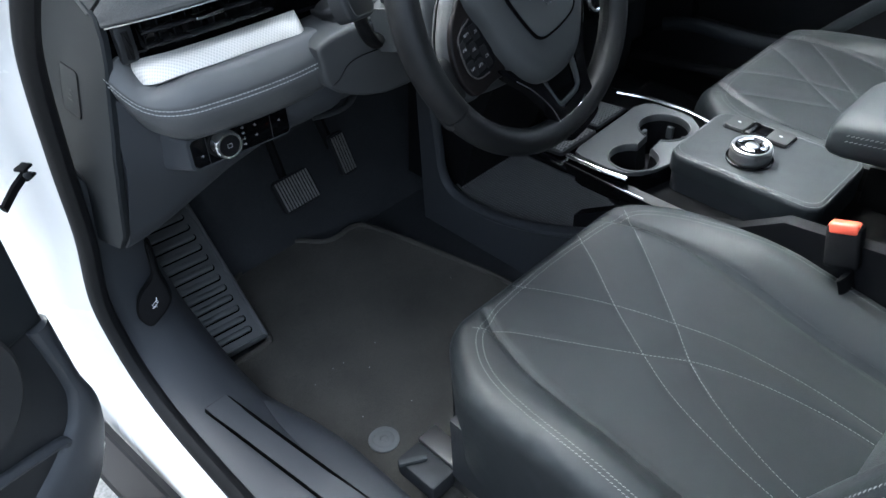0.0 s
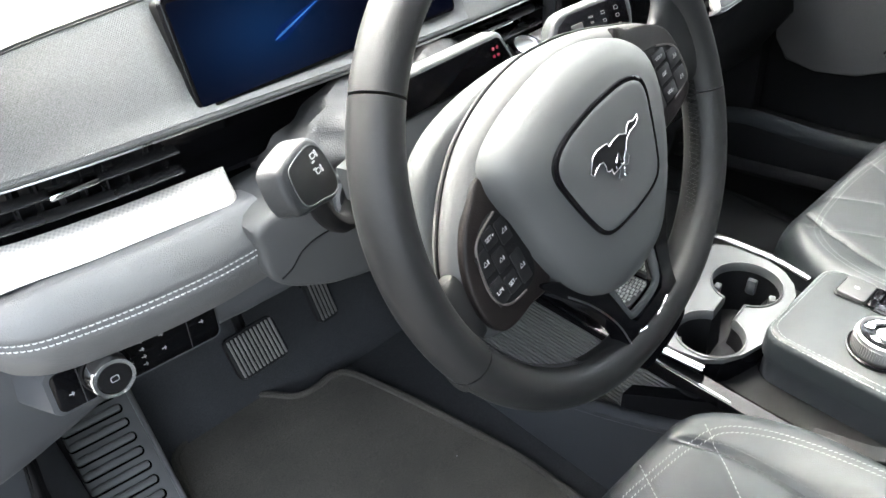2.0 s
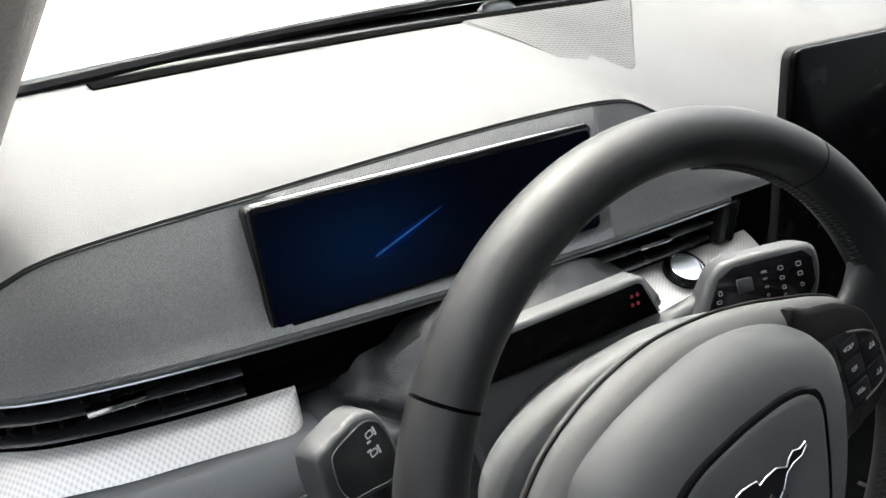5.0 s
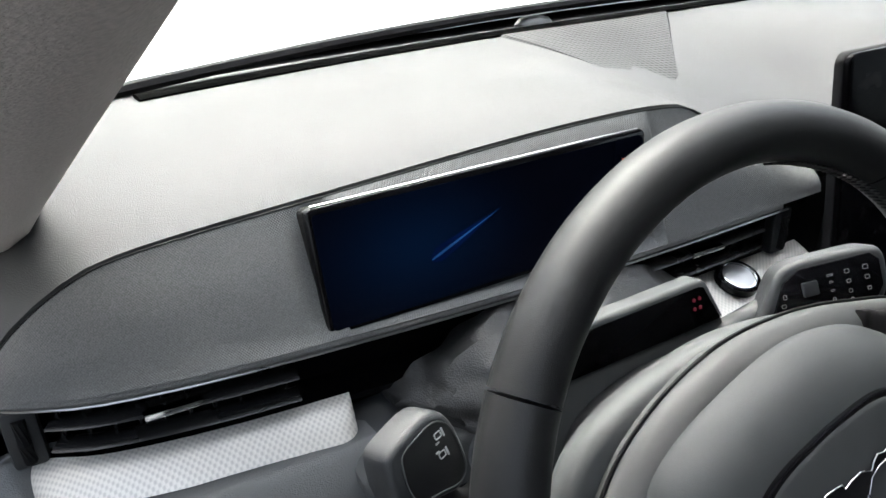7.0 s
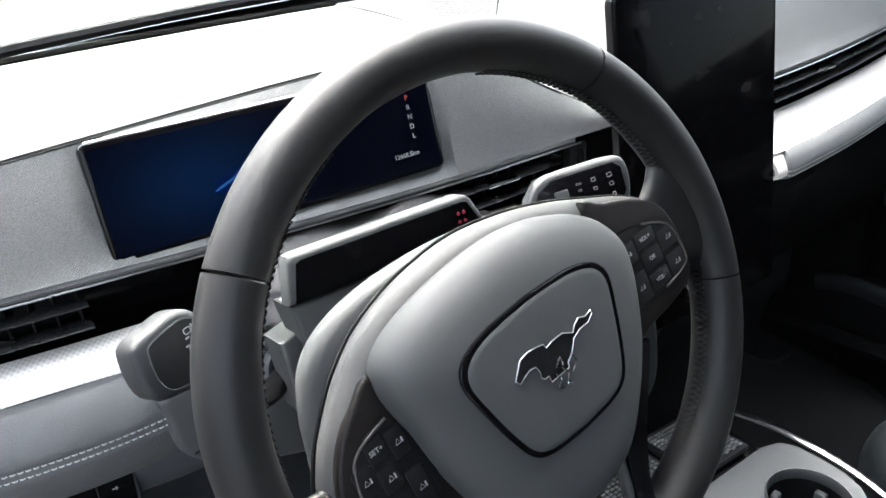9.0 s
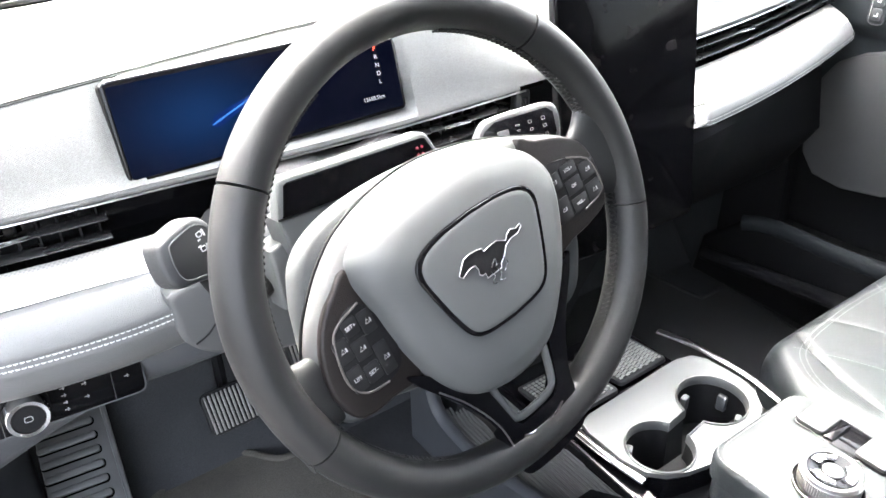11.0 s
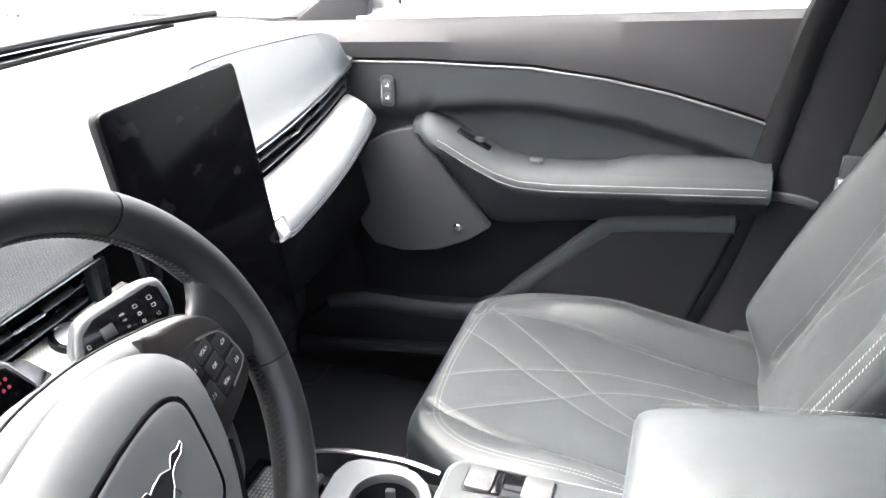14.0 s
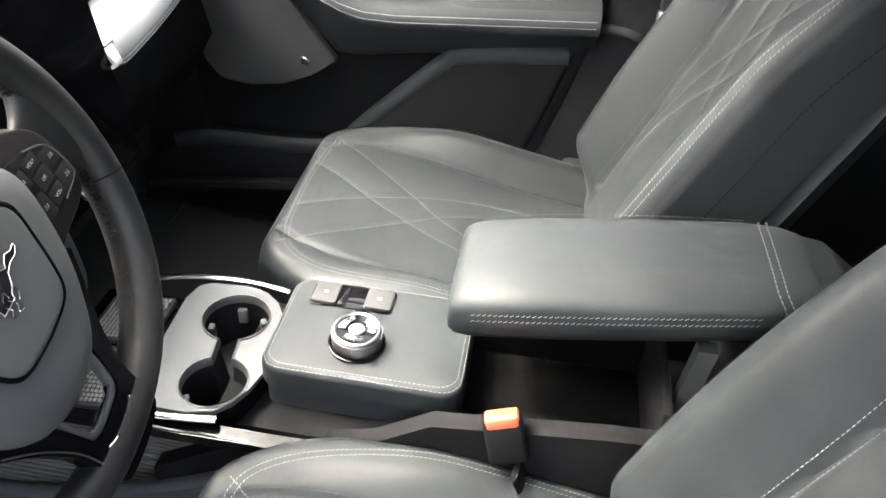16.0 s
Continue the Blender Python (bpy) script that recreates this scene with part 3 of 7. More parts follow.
part("facing", facing(-0.702, -0.05), FABRIC, dash, "woven grey fabric facing round the instrument display")
part("facing", facing(0.125, 0.655), SOFT_LIT, dash, "smooth grey facing before the passenger, lightened for windscreen light")
for a, b in ((-0.702, -0.10),):
    part("piping", tube([(x, crown(x)[0] - 0.004, crown(x)[1] + 0.0035) for x in steps(a, b, 90)], 0.0008, n=6), BLACK, dash)
    part("lip_edge", tube([(x, lip(x)[0] - 0.001, lip(x)[1] - 0.003) for x in steps(a, b, 60)], 0.0035, n=8), FABRIC, dash)
part("lip_edge", tube([(x, lip(x)[0] - 0.001, lip(x)[1] - 0.003) for x in steps(0.125, 0.655, 60)], 0.0035, n=8), SOFT, dash)
part("chrome_strip", tube([(x, lip(x)[0] - 0.002, lip(x)[1] - 0.0075) for x in steps(-0.699, -0.09, 40)], 0.0011, 0.0009, 6), METAL, dash, "thin chrome strip")
part("chrome_strip", tube([(x, lip(x)[0] - 0.002, lip(x)[1] - 0.0075) for x in steps(0.14, 0.645, 24)], 0.0013, 0.0010, 6), METAL, dash, "thin chrome strip")


# vent band: recessed gloss channel, vanes and tabs
def band(a, b):
    rings = []
    for x in steps(a, b, 40):
        yl, zl = lip(x)
        rings.append([(x, yl + 0.002, zl - 0.008), (x, yl + 0.030, zl - 0.010), (x, yl + 0.034, zl - 0.050), (x, yl + 0.008, zl - 0.053), (x, yl + 0.008, zl - 0.057), (x, yl + 0.040, zl - 0.057), (x, yl + 0.040, zl - 0.004), (x, yl + 0.002, zl - 0.004)])
    return loft(rings)


def vane(a, b, dz, d=0.006, r=0.0022):
    return tube([(x, lip(x)[0] + d, lip(x)[1] + dz) for x in steps(a, b, 24)], 0.008, r, 8)


for a, b in ((-0.697, -0.06), (0.14, 0.640)):
    part("vent_channel", band(a, b), GLOSS, dash, "glossy black vent channel")
for a, b in ((-0.668, -0.53), (-0.245, -0.115), (0.165, 0.60)):
    part("vane", vane(a, b, -0.022), VANE, dash)
    part("vane", vane(a, b, -0.038), VANE, dash)
for a, b, n in ((-0.665, -0.535, 9), (-0.240, -0.120, 8), (0.175, 0.59, 22)):
    for x in steps(a, b, n):
        yl, zl = lip(x)
        part("fin", rbox((x, yl + 0.021, zl - 0.029), (0.0016, 0.014, 0.034), 0.0), VANE, dash)
for x in (-0.603, -0.185, 0.33):
    yl, zl = lip(x)
    part("vent_tab", rbox((x, yl + 0.001, zl - 0.021), (0.034, 0.009, 0.0045), 0.0015), CHROME, dash, "satin metal vent tab")
for x in (-0.685, -0.09, 0.615):
    yl, zl = lip(x)
    part("vent_wheel_bezel", rbox((x, yl + 0.006, zl - 0.030), (0.020, 0.012, 0.042), 0.003), PLASTIC, dash)
    part("vent_wheel", tube([(x, yl - 0.0005, zl - 0.045), (x, yl - 0.003, zl - 0.030), (x, yl - 0.0005, zl - 0.015)], 0.004, n=8), BLACK, dash, "ribbed vent thumb wheel")


# silver shelf and padded nose
def shelf(a, b, y_in, mat):
    def f(u, v):
        x = a + (b - a) * u
        yl, zl = lip(x)
        d = max(0.0, 1 - min(x - a, b - x) / 0.018)
        y0, y1 = yl + (0.010 if x < 0 else 0.032 - 0.014 * sweep(x)), y_in(x) + 0.018 * (1 - math.sqrt(max(0.0, 1 - d * d)))
        return (x, y0 + (y1 - y0) * v, zl - 0.0515 - 0.006 * v - 0.012 * v * v)
    return thicken(grid(f, 120, 8), 0.004)


def smooth01(t):
    t = min(1, max(0, t))
    return t * t * (3 - 2 * t)


def nose_y(x):
    if x > 0:
        return 0.196 + 0.082 * sweep(x) ** 1.6
    a = ax(x)
    return 0.200 + 0.012 * max(0, a - 0.50) / 0.1 + 0.55 * max(0, a - 0.60) ** 1.45


def lip_width(x):
    return 0.021 if x < 0 else 0.016


def shelf_y(x):
    return nose_y(x) + lip_width(x) - 0.002


part("silver_trim", shelf(-0.690, -0.497, shelf_y, SILVER), SILVER, dash, "silver trim with a fine knurled pattern")
part("silver_trim", shelf(-0.245, -0.055, lambda x: 0.212, SILVER), SILVER, dash, "silver trim with a fine knurled pattern")
part("silver_trim", shelf(0.146, 0.630, shelf_y, SILVER), SILVER, dash, "silver trim with a fine knurled pattern")


def end_panel(u, v):
    """Silver wrapped down round the inner end of the passenger's nose."""
    x = 0.152 + 0.036 * u
    zt = lip(x)[1] - 0.0705
    d, z = lerp_table([(0.0, 0.026, zt + 0.002), (0.25, 0.014, zt - 0.004), (0.5, 0.007, zt - 0.012), (0.75, 0.0035, 0.960), (0.9, 0.004, 0.953), (1.0, 0.020, 0.948)], v)
    return (x, nose_y(x) + d, z)


part("silver_end", thicken(grid(end_panel, 8, 16), 0.004), SILVER, dash, "silver trim wrapped round the end of the nose")
NOSE_PATH = [(-0.488, 0.2005, 0.957), (-0.54, 0.1975, 0.957), (-0.59, 0.201, 0.957), (-0.635, 0.209, 0.957), (-0.668, 0.219, 0.957), (-0.690, 0.237, 0.958), (-0.702, 0.256, 0.962), (-0.711, 0.270, 0.973), (-0.717, 0.284, 0.986), (-0.718, 0.292, 0.990)]


def nose_sweep(path, side, w):
    """The pad swept along the plan of its front edge; side turns its inward direction."""
    rings, seam = [], []
    for i, p in enumerate(path):
        t = (path[min(i + 1, len(path) - 1)] - path[max(i - 1, 0)]).normalized()
        n = Vector((t.y, -t.x, 0)).normalized() * side
        zt = lip(max(-0.70, min(p.x, 0.64)))[1] - 0.0705
        z0 = p.z or 0.957 + 0.02 * max(0, p.x - 0.1)
        zt = max(zt, z0 + 0.018)
        k = w / 0.021
        top = zt - z0
        prof = [(0.055, zt - 0.004), (w, zt + 0.001), (w * 0.80, zt - 0.0002), (w * 0.60, z0 + 0.86 * top), (w * 0.40, z0 + 0.70 * top), (w * 0.22, z0 + 0.50 * top), (w * 0.09, z0 + 0.28 * top), (0.0004, z0 + 0.0024), (0.0018, z0), (0.0002, z0 - 0.0024), (0.001, z0 - 0.010), (0.010, z0 - 0.036), (0.022, z0 - 0.046), (0.055, z0 - 0.048)]
        if side < 0:
            prof[10:] = [(0.003, z0 - 0.007), (0.014, z0 - 0.013), (0.030, z0 - 0.018), (0.055, z0 - 0.022)]
        rings.append([(p.x + n.x * d, p.y + n.y * d, z) for d, z in prof])
        seam.append((Vector((p.x, p.y, z0)), n))
    return loft(rings), seam


DRIVER_NOSE = spline(NOSE_PATH, 8)
PASS_NOSE = spline([(0.1640, nose_y(0.164) + 0.020, 0.957), (0.1665, nose_y(0.166) + 0.008, 0.957), (0.171, nose_y(0.170) + 0.0015, 0.957)] + [(x, nose_y(x), 0.957 + 0.014 * sweep(x) ** 2) for x in (0.178, 0.20, 0.28, 0.36, 0.44, 0.52, 0.58, 0.615)] + [(0.634, 0.2840, 0.9715), (0.644, 0.296, 0.975), (0.646, 0.312, 0.980)], 6)
for path, side, w, lab in ((DRIVER_NOSE, 1, 0.021, "padded nose below the driver's vent"), (PASS_NOSE, -1, 0.016, "padded nose before the passenger")):
    bm, seam = nose_sweep(path, side, w)
    pad = part("nose_pad", bm, PAD, dash, lab, 80)
    for dz in (0.0026, -0.0026):
        part("stitching", stitches([p - n * 0.0004 + Vector((0, 0, dz)) for p, n in seam], [-n for p, n in seam], 0.0034, 0.0011, 0.0013), THREAD, pad, "pale double stitching")

# lower knee panel with switch panel
def knee_ring(x):
    k = smooth01(min(1, max(0, (x + 0.715) / 0.25)))
    n = nose_y(x)
    rows = ((0.286, n + 0.024, 0.965, 0.925), (0.285, n + 0.032, 0.885, 0.890), (0.291, n + 0.040, 0.855, 0.872), (0.302, n + 0.060, 0.822, 0.855), (0.314, 0.300, 0.785, 0.835), (0.322, 0.330, 0.765, 0.822), (0.333, 0.345, 0.752, 0.817), (0.42, 0.40, 0.748, 0.815), (0.50, 0.50, 0.90, 0.90), (0.45, 0.45, 0.965, 0.95))
    return [(x - (1 - k) * (0.010 + 0.14 * max(0, 0.93 - za - (zb - za) * k)), ya + (yb - ya) * k, za + (zb - za) * k) for ya, yb, za, zb in rows]


knee = loft([knee_ring(x) for x in steps(-0.7140, -0.455, 28)])
part("knee_panel", knee, NAVY, dash, "dark knee panel")
part("column_panel", loft([[(x, 0.27, 0.93), (x, 0.265, 0.87), (x, 0.30, 0.835), (x, 0.40, 0.80), (x, 0.55, 0.82), (x, 0.5, 0.95)] for x in steps(-0.458, -0.09, 6)]), NAVY, dash, "dark panel under the steering column")
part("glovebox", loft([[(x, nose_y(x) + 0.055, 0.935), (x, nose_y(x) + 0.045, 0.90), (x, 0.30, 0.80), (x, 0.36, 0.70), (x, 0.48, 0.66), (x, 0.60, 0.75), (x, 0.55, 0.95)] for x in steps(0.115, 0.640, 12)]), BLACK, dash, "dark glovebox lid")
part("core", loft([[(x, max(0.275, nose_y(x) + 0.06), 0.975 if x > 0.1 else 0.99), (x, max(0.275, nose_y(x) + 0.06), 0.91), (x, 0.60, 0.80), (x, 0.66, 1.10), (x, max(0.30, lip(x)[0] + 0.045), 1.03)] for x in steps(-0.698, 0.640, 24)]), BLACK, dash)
CAP_X = [(0.70, -0.760), (0.75, -0.757), (0.85, -0.749), (0.90, -0.7415), (1.00, -0.7165), (1.018, -0.711), (1.06, -0.704), (1.20, -0.700)]
CAP_Y = [(0.735, 0.40), (0.745, 0.365), (0.755, 0.335), (0.785, 0.312), (0.84, 0.296), (0.88, 0.288), (0.90, 0.286), (0.93, 0.285), (0.985, 0.287), (1.005, 0.287), (1.03, 0.292), (1.052, 0.300), (1.080, 0.35), (1.098, 0.42)]
part("end_cap", loft([[(x, y, z), (x, y + 0.004, z), (x, 0.62, z), (x + 0.010, 0.62, z), (x + 0.010, y, z), (x + 0.003, y - 0.002, z)] for x, y, z in [(lerp_table(CAP_X, z)[0], y, z) for z, y in CAP_Y]]), LINING, dash, "dark end panel facing the door")

lbl = plane_at((-0.7292, 0.382, 0.951), (0, -1, 0), (0.24, 0, 0.97))
tag = part("cover_label", prism(rounded(0.046, 0.056, 0.006), 0.0010, lbl, 0.0004), LINING, dash, "square fuse cover on the end panel")
part("cover_groove", tube([lbl @ Vector((x, y, 0.0005)) for x, y in rounded(0.047, 0.057, 0.006)], 0.0007, n=6, closed=True), RUBBER, tag)
part("cover_mark", joined([prism(rounded(0.014 - 0.004 * k, 0.002, 0.0006), 0.0004, lbl @ pose(0.002 * k, -0.010 + 0.006 * k, 0.0010)) for k in range(3)]), PLASTIC, tag)

# demister slot, speaker grille
def slot_y(x):
    return 0.574 + 0.06 * (1 - (x / 0.62) ** 2)


def cover_z(x, y):
    yc, zc = crown(x)
    yb = 0.615 + 0.055 * (1 - (x / 0.70) ** 2)
    return top_cover((x + 0.725) / 1.39, min(1, max(0, (y - yc) / (yb - yc))))[2]


part("demister_slot", tube([(x, slot_y(x), cover_z(x, slot_y(x)) + 0.0062) for x in steps(-0.555, 0.52, 60)], 0.0105, 0.0026, 8), VOID, dash, "long black demister slot")


def dash_grille(u, v):
    x0, x1 = -0.146 - 0.013 * v, -0.066 + 0.190 * v
    c = 0.016 * (1 - min(1, v / 0.12)) ** 2
    x, y = x0 + c + (x1 - 2 * c - x0) * u, 0.405 + 0.233 * v + 0.008 * u * (1 - v)
    e = min(1, min(u, 1 - u) * 24, min(v, 1 - v) * 24)
    return (x, y, cover_z(x, y) + 0.0085 * e - 0.002)


part("speaker_mesh", grid(dash_grille, 48, 48), GRILLE, dash, "perforated centre speaker grille")
part("grille_edge", tube([Vector(dash_grille(u, v)) + Vector((0, 0, 0.0030)) for u, v in [(0, k / 20) for k in range(20, 0, -1)] + [(k / 12, 0) for k in range(12)] + [(1, k / 20) for k in range(21)]], 0.0012, n=6), SOFT, dash)

sun_sensor = thing("sun_sensor", (-0.072, 0.672, 1.13), "small pale dome sensor on the dashboard top", "sensor")
part("dome", turned([(0.020, -0.004), (0.020, 0.002), (0.016, 0.007), (0.009, 0.010), (0.001, 0.011)], 24, Matrix.Translation((-0.072, 0.668, cover_z(-0.072, 0.665) + 0.004)) @ Matrix.Diagonal((1.3, 0.8, 1, 1))), CONSOLE, sun_sensor)

# ---- instrument display ----
ipm = plane_at((-0.377, 0.2525, 1.0985), (1, 0.035, 0), (0, 0.27, 0.963))
ip = thing("instrument_display", (-0.377, 0.26, 1.06), "slim black instrument display screen, dark with faint blue glow", "display")
part("housing", prism(rounded(0.262, 0.078, 0.005), 0.022, ipm @ pose(0, 0, -0.024), 0.002), BLACK, ip)
part("bezel", prism(rounded(0.264, 0.080, 0.005), 0.006, ipm @ pose(0, 0, -0.004), 0.002), GLOSS, ip, "glossy black bezel")
part("bezel_edge", tube([ipm @ Vector((x, 0.0405, -0.001)) for x in steps(-0.127, 0.127, 8)], 0.0006, 0.0012, 8, up=(0, 1, 0)), METAL, ip, "bright upper edge of the bezel")

# ---- centre touch screen ----
csm = plane_at((0.042, 0.216, 1.006), (1, 0, 0), (0, 0.15, 0.988))
cs = thing("touchscreen", (0.042, 0.20, 0.84), "large portrait black touchscreen, switched off and smudged", "display")
part("housing", prism(rounded(0.222, 0.336, 0.010), 0.008, csm @ pose(0, 0, -0.010), 0.003), BLACK, cs)
part("glass", prism(rounded(0.220, 0.334, 0.009), 0.004, csm @ pose(0, 0, -0.002), 0.001), SCREEN, cs, "black glass face")
volume = part("volume_dial", turned([(0.026, 0.0), (0.027, 0.010), (0.0255, 0.014), (0.022, 0.015), (0.020, 0.013)], 40, csm @ pose(-0.014, -0.130, 0.002)), CHROME, cs, "chrome ringed volume dial")
part("dial_cap", turned([(0.020, 0.0), (0.020, 0.012), (0.010, 0.0135), (0.001, 0.0135)], 32, csm @ pose(-0.014, -0.130, 0.002)), GLOSS, volume)
part("bracket", rbox((0.042, 0.245, 0.98), (0.12, 0.05, 0.14), 0.008), BLACK, cs)

# ---- steering wheel ----
TILT, TURNED, SKEW = radians(22.5), radians(12), radians(2.1)
C = Vector((-0.327, 0.0443, 1.0315))
u0 = Vector((math.cos(SKEW), math.sin(SKEW), 0))
v0 = Vector((0, math.sin(TILT), math.cos(TILT)))
v0 = (v0 - u0 * v0.dot(u0)).normalized()
WX = u0 * math.cos(TURNED) + v0 * math.sin(TURNED)
WY = v0 * math.cos(TURNED) - u0 * math.sin(TURNED)
WM = plane_at(C, WX, WY)
R = 0.1731
wheel = thing("steering_wheel", C, "black leather steering wheel with a chrome emblem, slightly turned", "steering wheel")


def on_rim(a, r=R, z=0.0):
    return WM @ Vector((r * math.sin(a), r * math.cos(a), z))


def rim_arc(a0, a1, n=40, grow=0.0):
    rings = []
    for a in steps(radians(a0), radians(a1), n):
        ring = []
        g = 1 + 0.04 * math.exp(-((abs(math.degrees(a)) - 72) / 20) ** 2) + grow
        flat = 1 - 0.035 * math.exp(-((abs(math.degrees(a)) - 180) / 28) ** 2)
        for k in range(20):
            th = 2 * math.pi * k / 20
            ring.append(WM @ Vector(((R * flat + 0.0158 * g * math.cos(th)) * math.sin(a), (R * flat + 0.0158 * g * math.cos(th)) * math.cos(a), 0.0185 * g * math.sin(th))))
        rings.append(ring)
    return loft(rings)


part("rim_top", rim_arc(-46.8, 46.8), RIM_LEATHER, wheel, "smooth black leather upper rim")
part("rim_grip", rim_arc(47.4, 108), RIM_LEATHER, wheel)
part("rim_grip", rim_arc(-47.4, -108), RIM_LEATHER, wheel)
part("rim_bottom", rim_arc(108.4, 251.6, 60), RIM_LEATHER, wheel)


def rim_lacing(a0, a1):
    """Crossed thread along the inner side of the rim."""
    bms = []
    n = int(abs(a1 - a0) / 1.5)
    for i in range(n):
        a = radians(a0 + (a1 - a0) * i / n)
        b = radians(a0 + (a1 - a0) * (i + 0.9) / n)
        for z0, z1 in ((-0.0045, 0.0045), (0.0045, -0.0045)):
            bms.append(tube([on_rim(a, R - 0.0166, z0), on_rim(b, R - 0.0166, z1)], 0.0007, n=4))
    return joined(bms)


finish(rim_lacing(20, 84), "lacing", RIM_LEATHER, wheel, kind="stuff")
finish(rim_lacing(98, 150), "lacing", RIM_LEATHER, wheel, kind="stuff")
finish(rim_lacing(-150, -98), "lacing", RIM_LEATHER, wheel, kind="stuff")
finish(rim_lacing(-84, -20), "lacing", RIM_LEATHER, wheel, kind="stuff")

# hub: airbag cover, badge plate, yoke with keypads, open lower spoke
HM = WM @ pose(-0.007, 0.0, 0)


def mirrored(half):
    """A closed outline from its right half, top first."""
    pts = [Vector((x, y, 0)) for x, y in half]
    right = spline(pts, 5)
    return [(p.x, p.y) for p in right] + [(-p.x, p.y) for p in right[-2:0:-1]]


def dome(outline, rows, m, centre=(0.0, 0.0)):
    cx, cy = centre
    return loft([[m @ Vector((cx + (x - cx) * k, cy + (y - cy) * k, z)) for x, y in outline] for k, z in rows])


COVER = [(p.x - 0.10 * max(0, -p.y), p.y) for p in spline([(x, y, 0) for x, y in ((0.0, 0.0665), (0.040, 0.0615), (0.074, 0.046), (0.090, 0.024), (0.089, -0.002), (0.079, -0.038), (0.061, -0.070), (0.036, -0.096), (0.0, -0.103),
                                                     (-0.036, -0.094), (-0.060, -0.068), (-0.076, -0.032), (-0.086, 0.008), (-0.0895, 0.034), (-0.080, 0.050), (-0.048, 0.0615))], 5, closed=True)]
YOKE = [(p.x, p.y) for p in spline([(x, y, 0) for x, y in ((0.0, 0.0735), (0.040, 0.067), (0.072, 0.057), (0.100, 0.045), (0.128, 0.032), (0.146, 0.018), (0.1525, -0.006), (0.151, -0.032), (0.140, -0.044), (0.10, -0.050), (0.066, -0.066),
                                        (0.03, -0.086), (-0.03, -0.090), (-0.070, -0.066), (-0.100, -0.060), (-0.124, -0.061), (-0.1365, -0.053), (-0.1415, -0.030), (-0.1385, -0.006), (-0.1295, 0.012), (-0.1185, 0.026), (-0.100, 0.044), (-0.075, 0.060), (-0.040, 0.0705))], 5, closed=True)]
yoke = part("yoke", dome(YOKE, ((0.96, -0.022), (0.995, -0.014), (1.0, -0.009), (0.996, -0.005), (0.985, -0.002), (0.95, 0.003), (0.90, 0.0065), (0.82, 0.008)), HM), YOKE_SKIN, wheel, "satin grey band arching over the airbag cover", 60)
part("yoke_groove", tube([HM @ Vector((x * 1.004, y * 1.004, -0.0125)) for x, y in YOKE], 0.0012, n=6, closed=True), BLACK, yoke)
for sx, cy, top_h in ((-1, -0.026, 0.0), (1, -0.006, 0.022)):
    rings = []
    for k, x in enumerate(steps(0.128, 0.171, 8)):
        w = k / 8
        hh, th = 0.026 + 0.016 * w ** 2.5, 0.008 + 0.005 * w
        up_ = hh + top_h * w ** 2
        rings.append([HM @ Vector((sx * x, cy + (up_ if math.sin(a) > 0 else hh) * math.copysign(abs(math.sin(a)) ** 0.7, math.sin(a)), -0.006 + 0.004 * w + th * math.copysign(abs(math.cos(a)) ** 0.8, math.cos(a)))) for a in [2 * math.pi * j / 28 for j in range(28)]])
    part("spoke_stub", loft(rings), RIM_LEATHER, wheel, "leather covered spoke root flaring into the rim")
hub = part("airbag_cover", dome(COVER, ((0.97, -0.002), (1.0, 0.006), (1.0, 0.010), (0.985, 0.018), (0.95, 0.025), (0.88, 0.0305), (0.76, 0.0335), (0.55, 0.0350), (0.25, 0.0355)), HM, (0, -0.012)), SATIN, wheel, "smooth satin grey airbag cover")
PLATE = mirrored([(0.0, 0.033), (0.030, 0.031), (0.048, 0.025), (0.054, 0.014), (0.050, -0.005), (0.043, -0.027), (0.036, -0.041), (0.024, -0.047), (0.0, -0.049)])
part("badge_ring", dome([(x * 1.055, -0.008 + (y + 0.008) * 1.055) for x, y in PLATE], ((1.0, 0.030), (1.0, 0.0368), (0.985, 0.0374), (0.93, 0.0372), (0.80, 0.0360)), HM, (0, -0.008)), GLOSS, hub, "glossy black outline")
badge = part("badge_plate", dome(PLATE, ((1.0, 0.034), (1.0, 0.0368), (0.98, 0.0375), (0.92, 0.0378), (0.75, 0.0381), (0.5, 0.0383), (0.25, 0.0384), (0.05, 0.0384)), HM, (0, -0.008)), SATIN, hub)
EMBLEM = [(-0.028, 0.013), (-0.026, 0.010), (-0.021, 0.012), (-0.017, 0.013), (-0.013, 0.012), (-0.012, 0.008), (-0.013, 0.005), (-0.011, 0.003), (-0.008, 0.003), (-0.008, -0.001), (-0.004, -0.001), (0.001, -0.001), (0.006, -0.001), (0.007, 0.002), (0.012, 0.005), (0.017, 0.011), (0.023, 0.013), (0.030, 0.013), (0.035, 0.016), (0.035, 0.018), (0.030, 0.017), (0.025, 0.019), (0.021, 0.017), (0.018, 0.014), (0.011, 0.018), (0.003, 0.018), (-0.002, 0.017), (-0.003, 0.020), (-0.007, 0.021), (-0.014, 0.022), (-0.020, 0.021), (-0.024, 0.017)]
EM = WM @ pose(-0.009, -0.012, 0.0387)


def ribbon(pts, w, h, m):
    """A raised thin line round a closed outline."""
    return tube([m @ Vector((x, y, h)) for x, y in pts], w, w * 0.8, 6, closed=True)


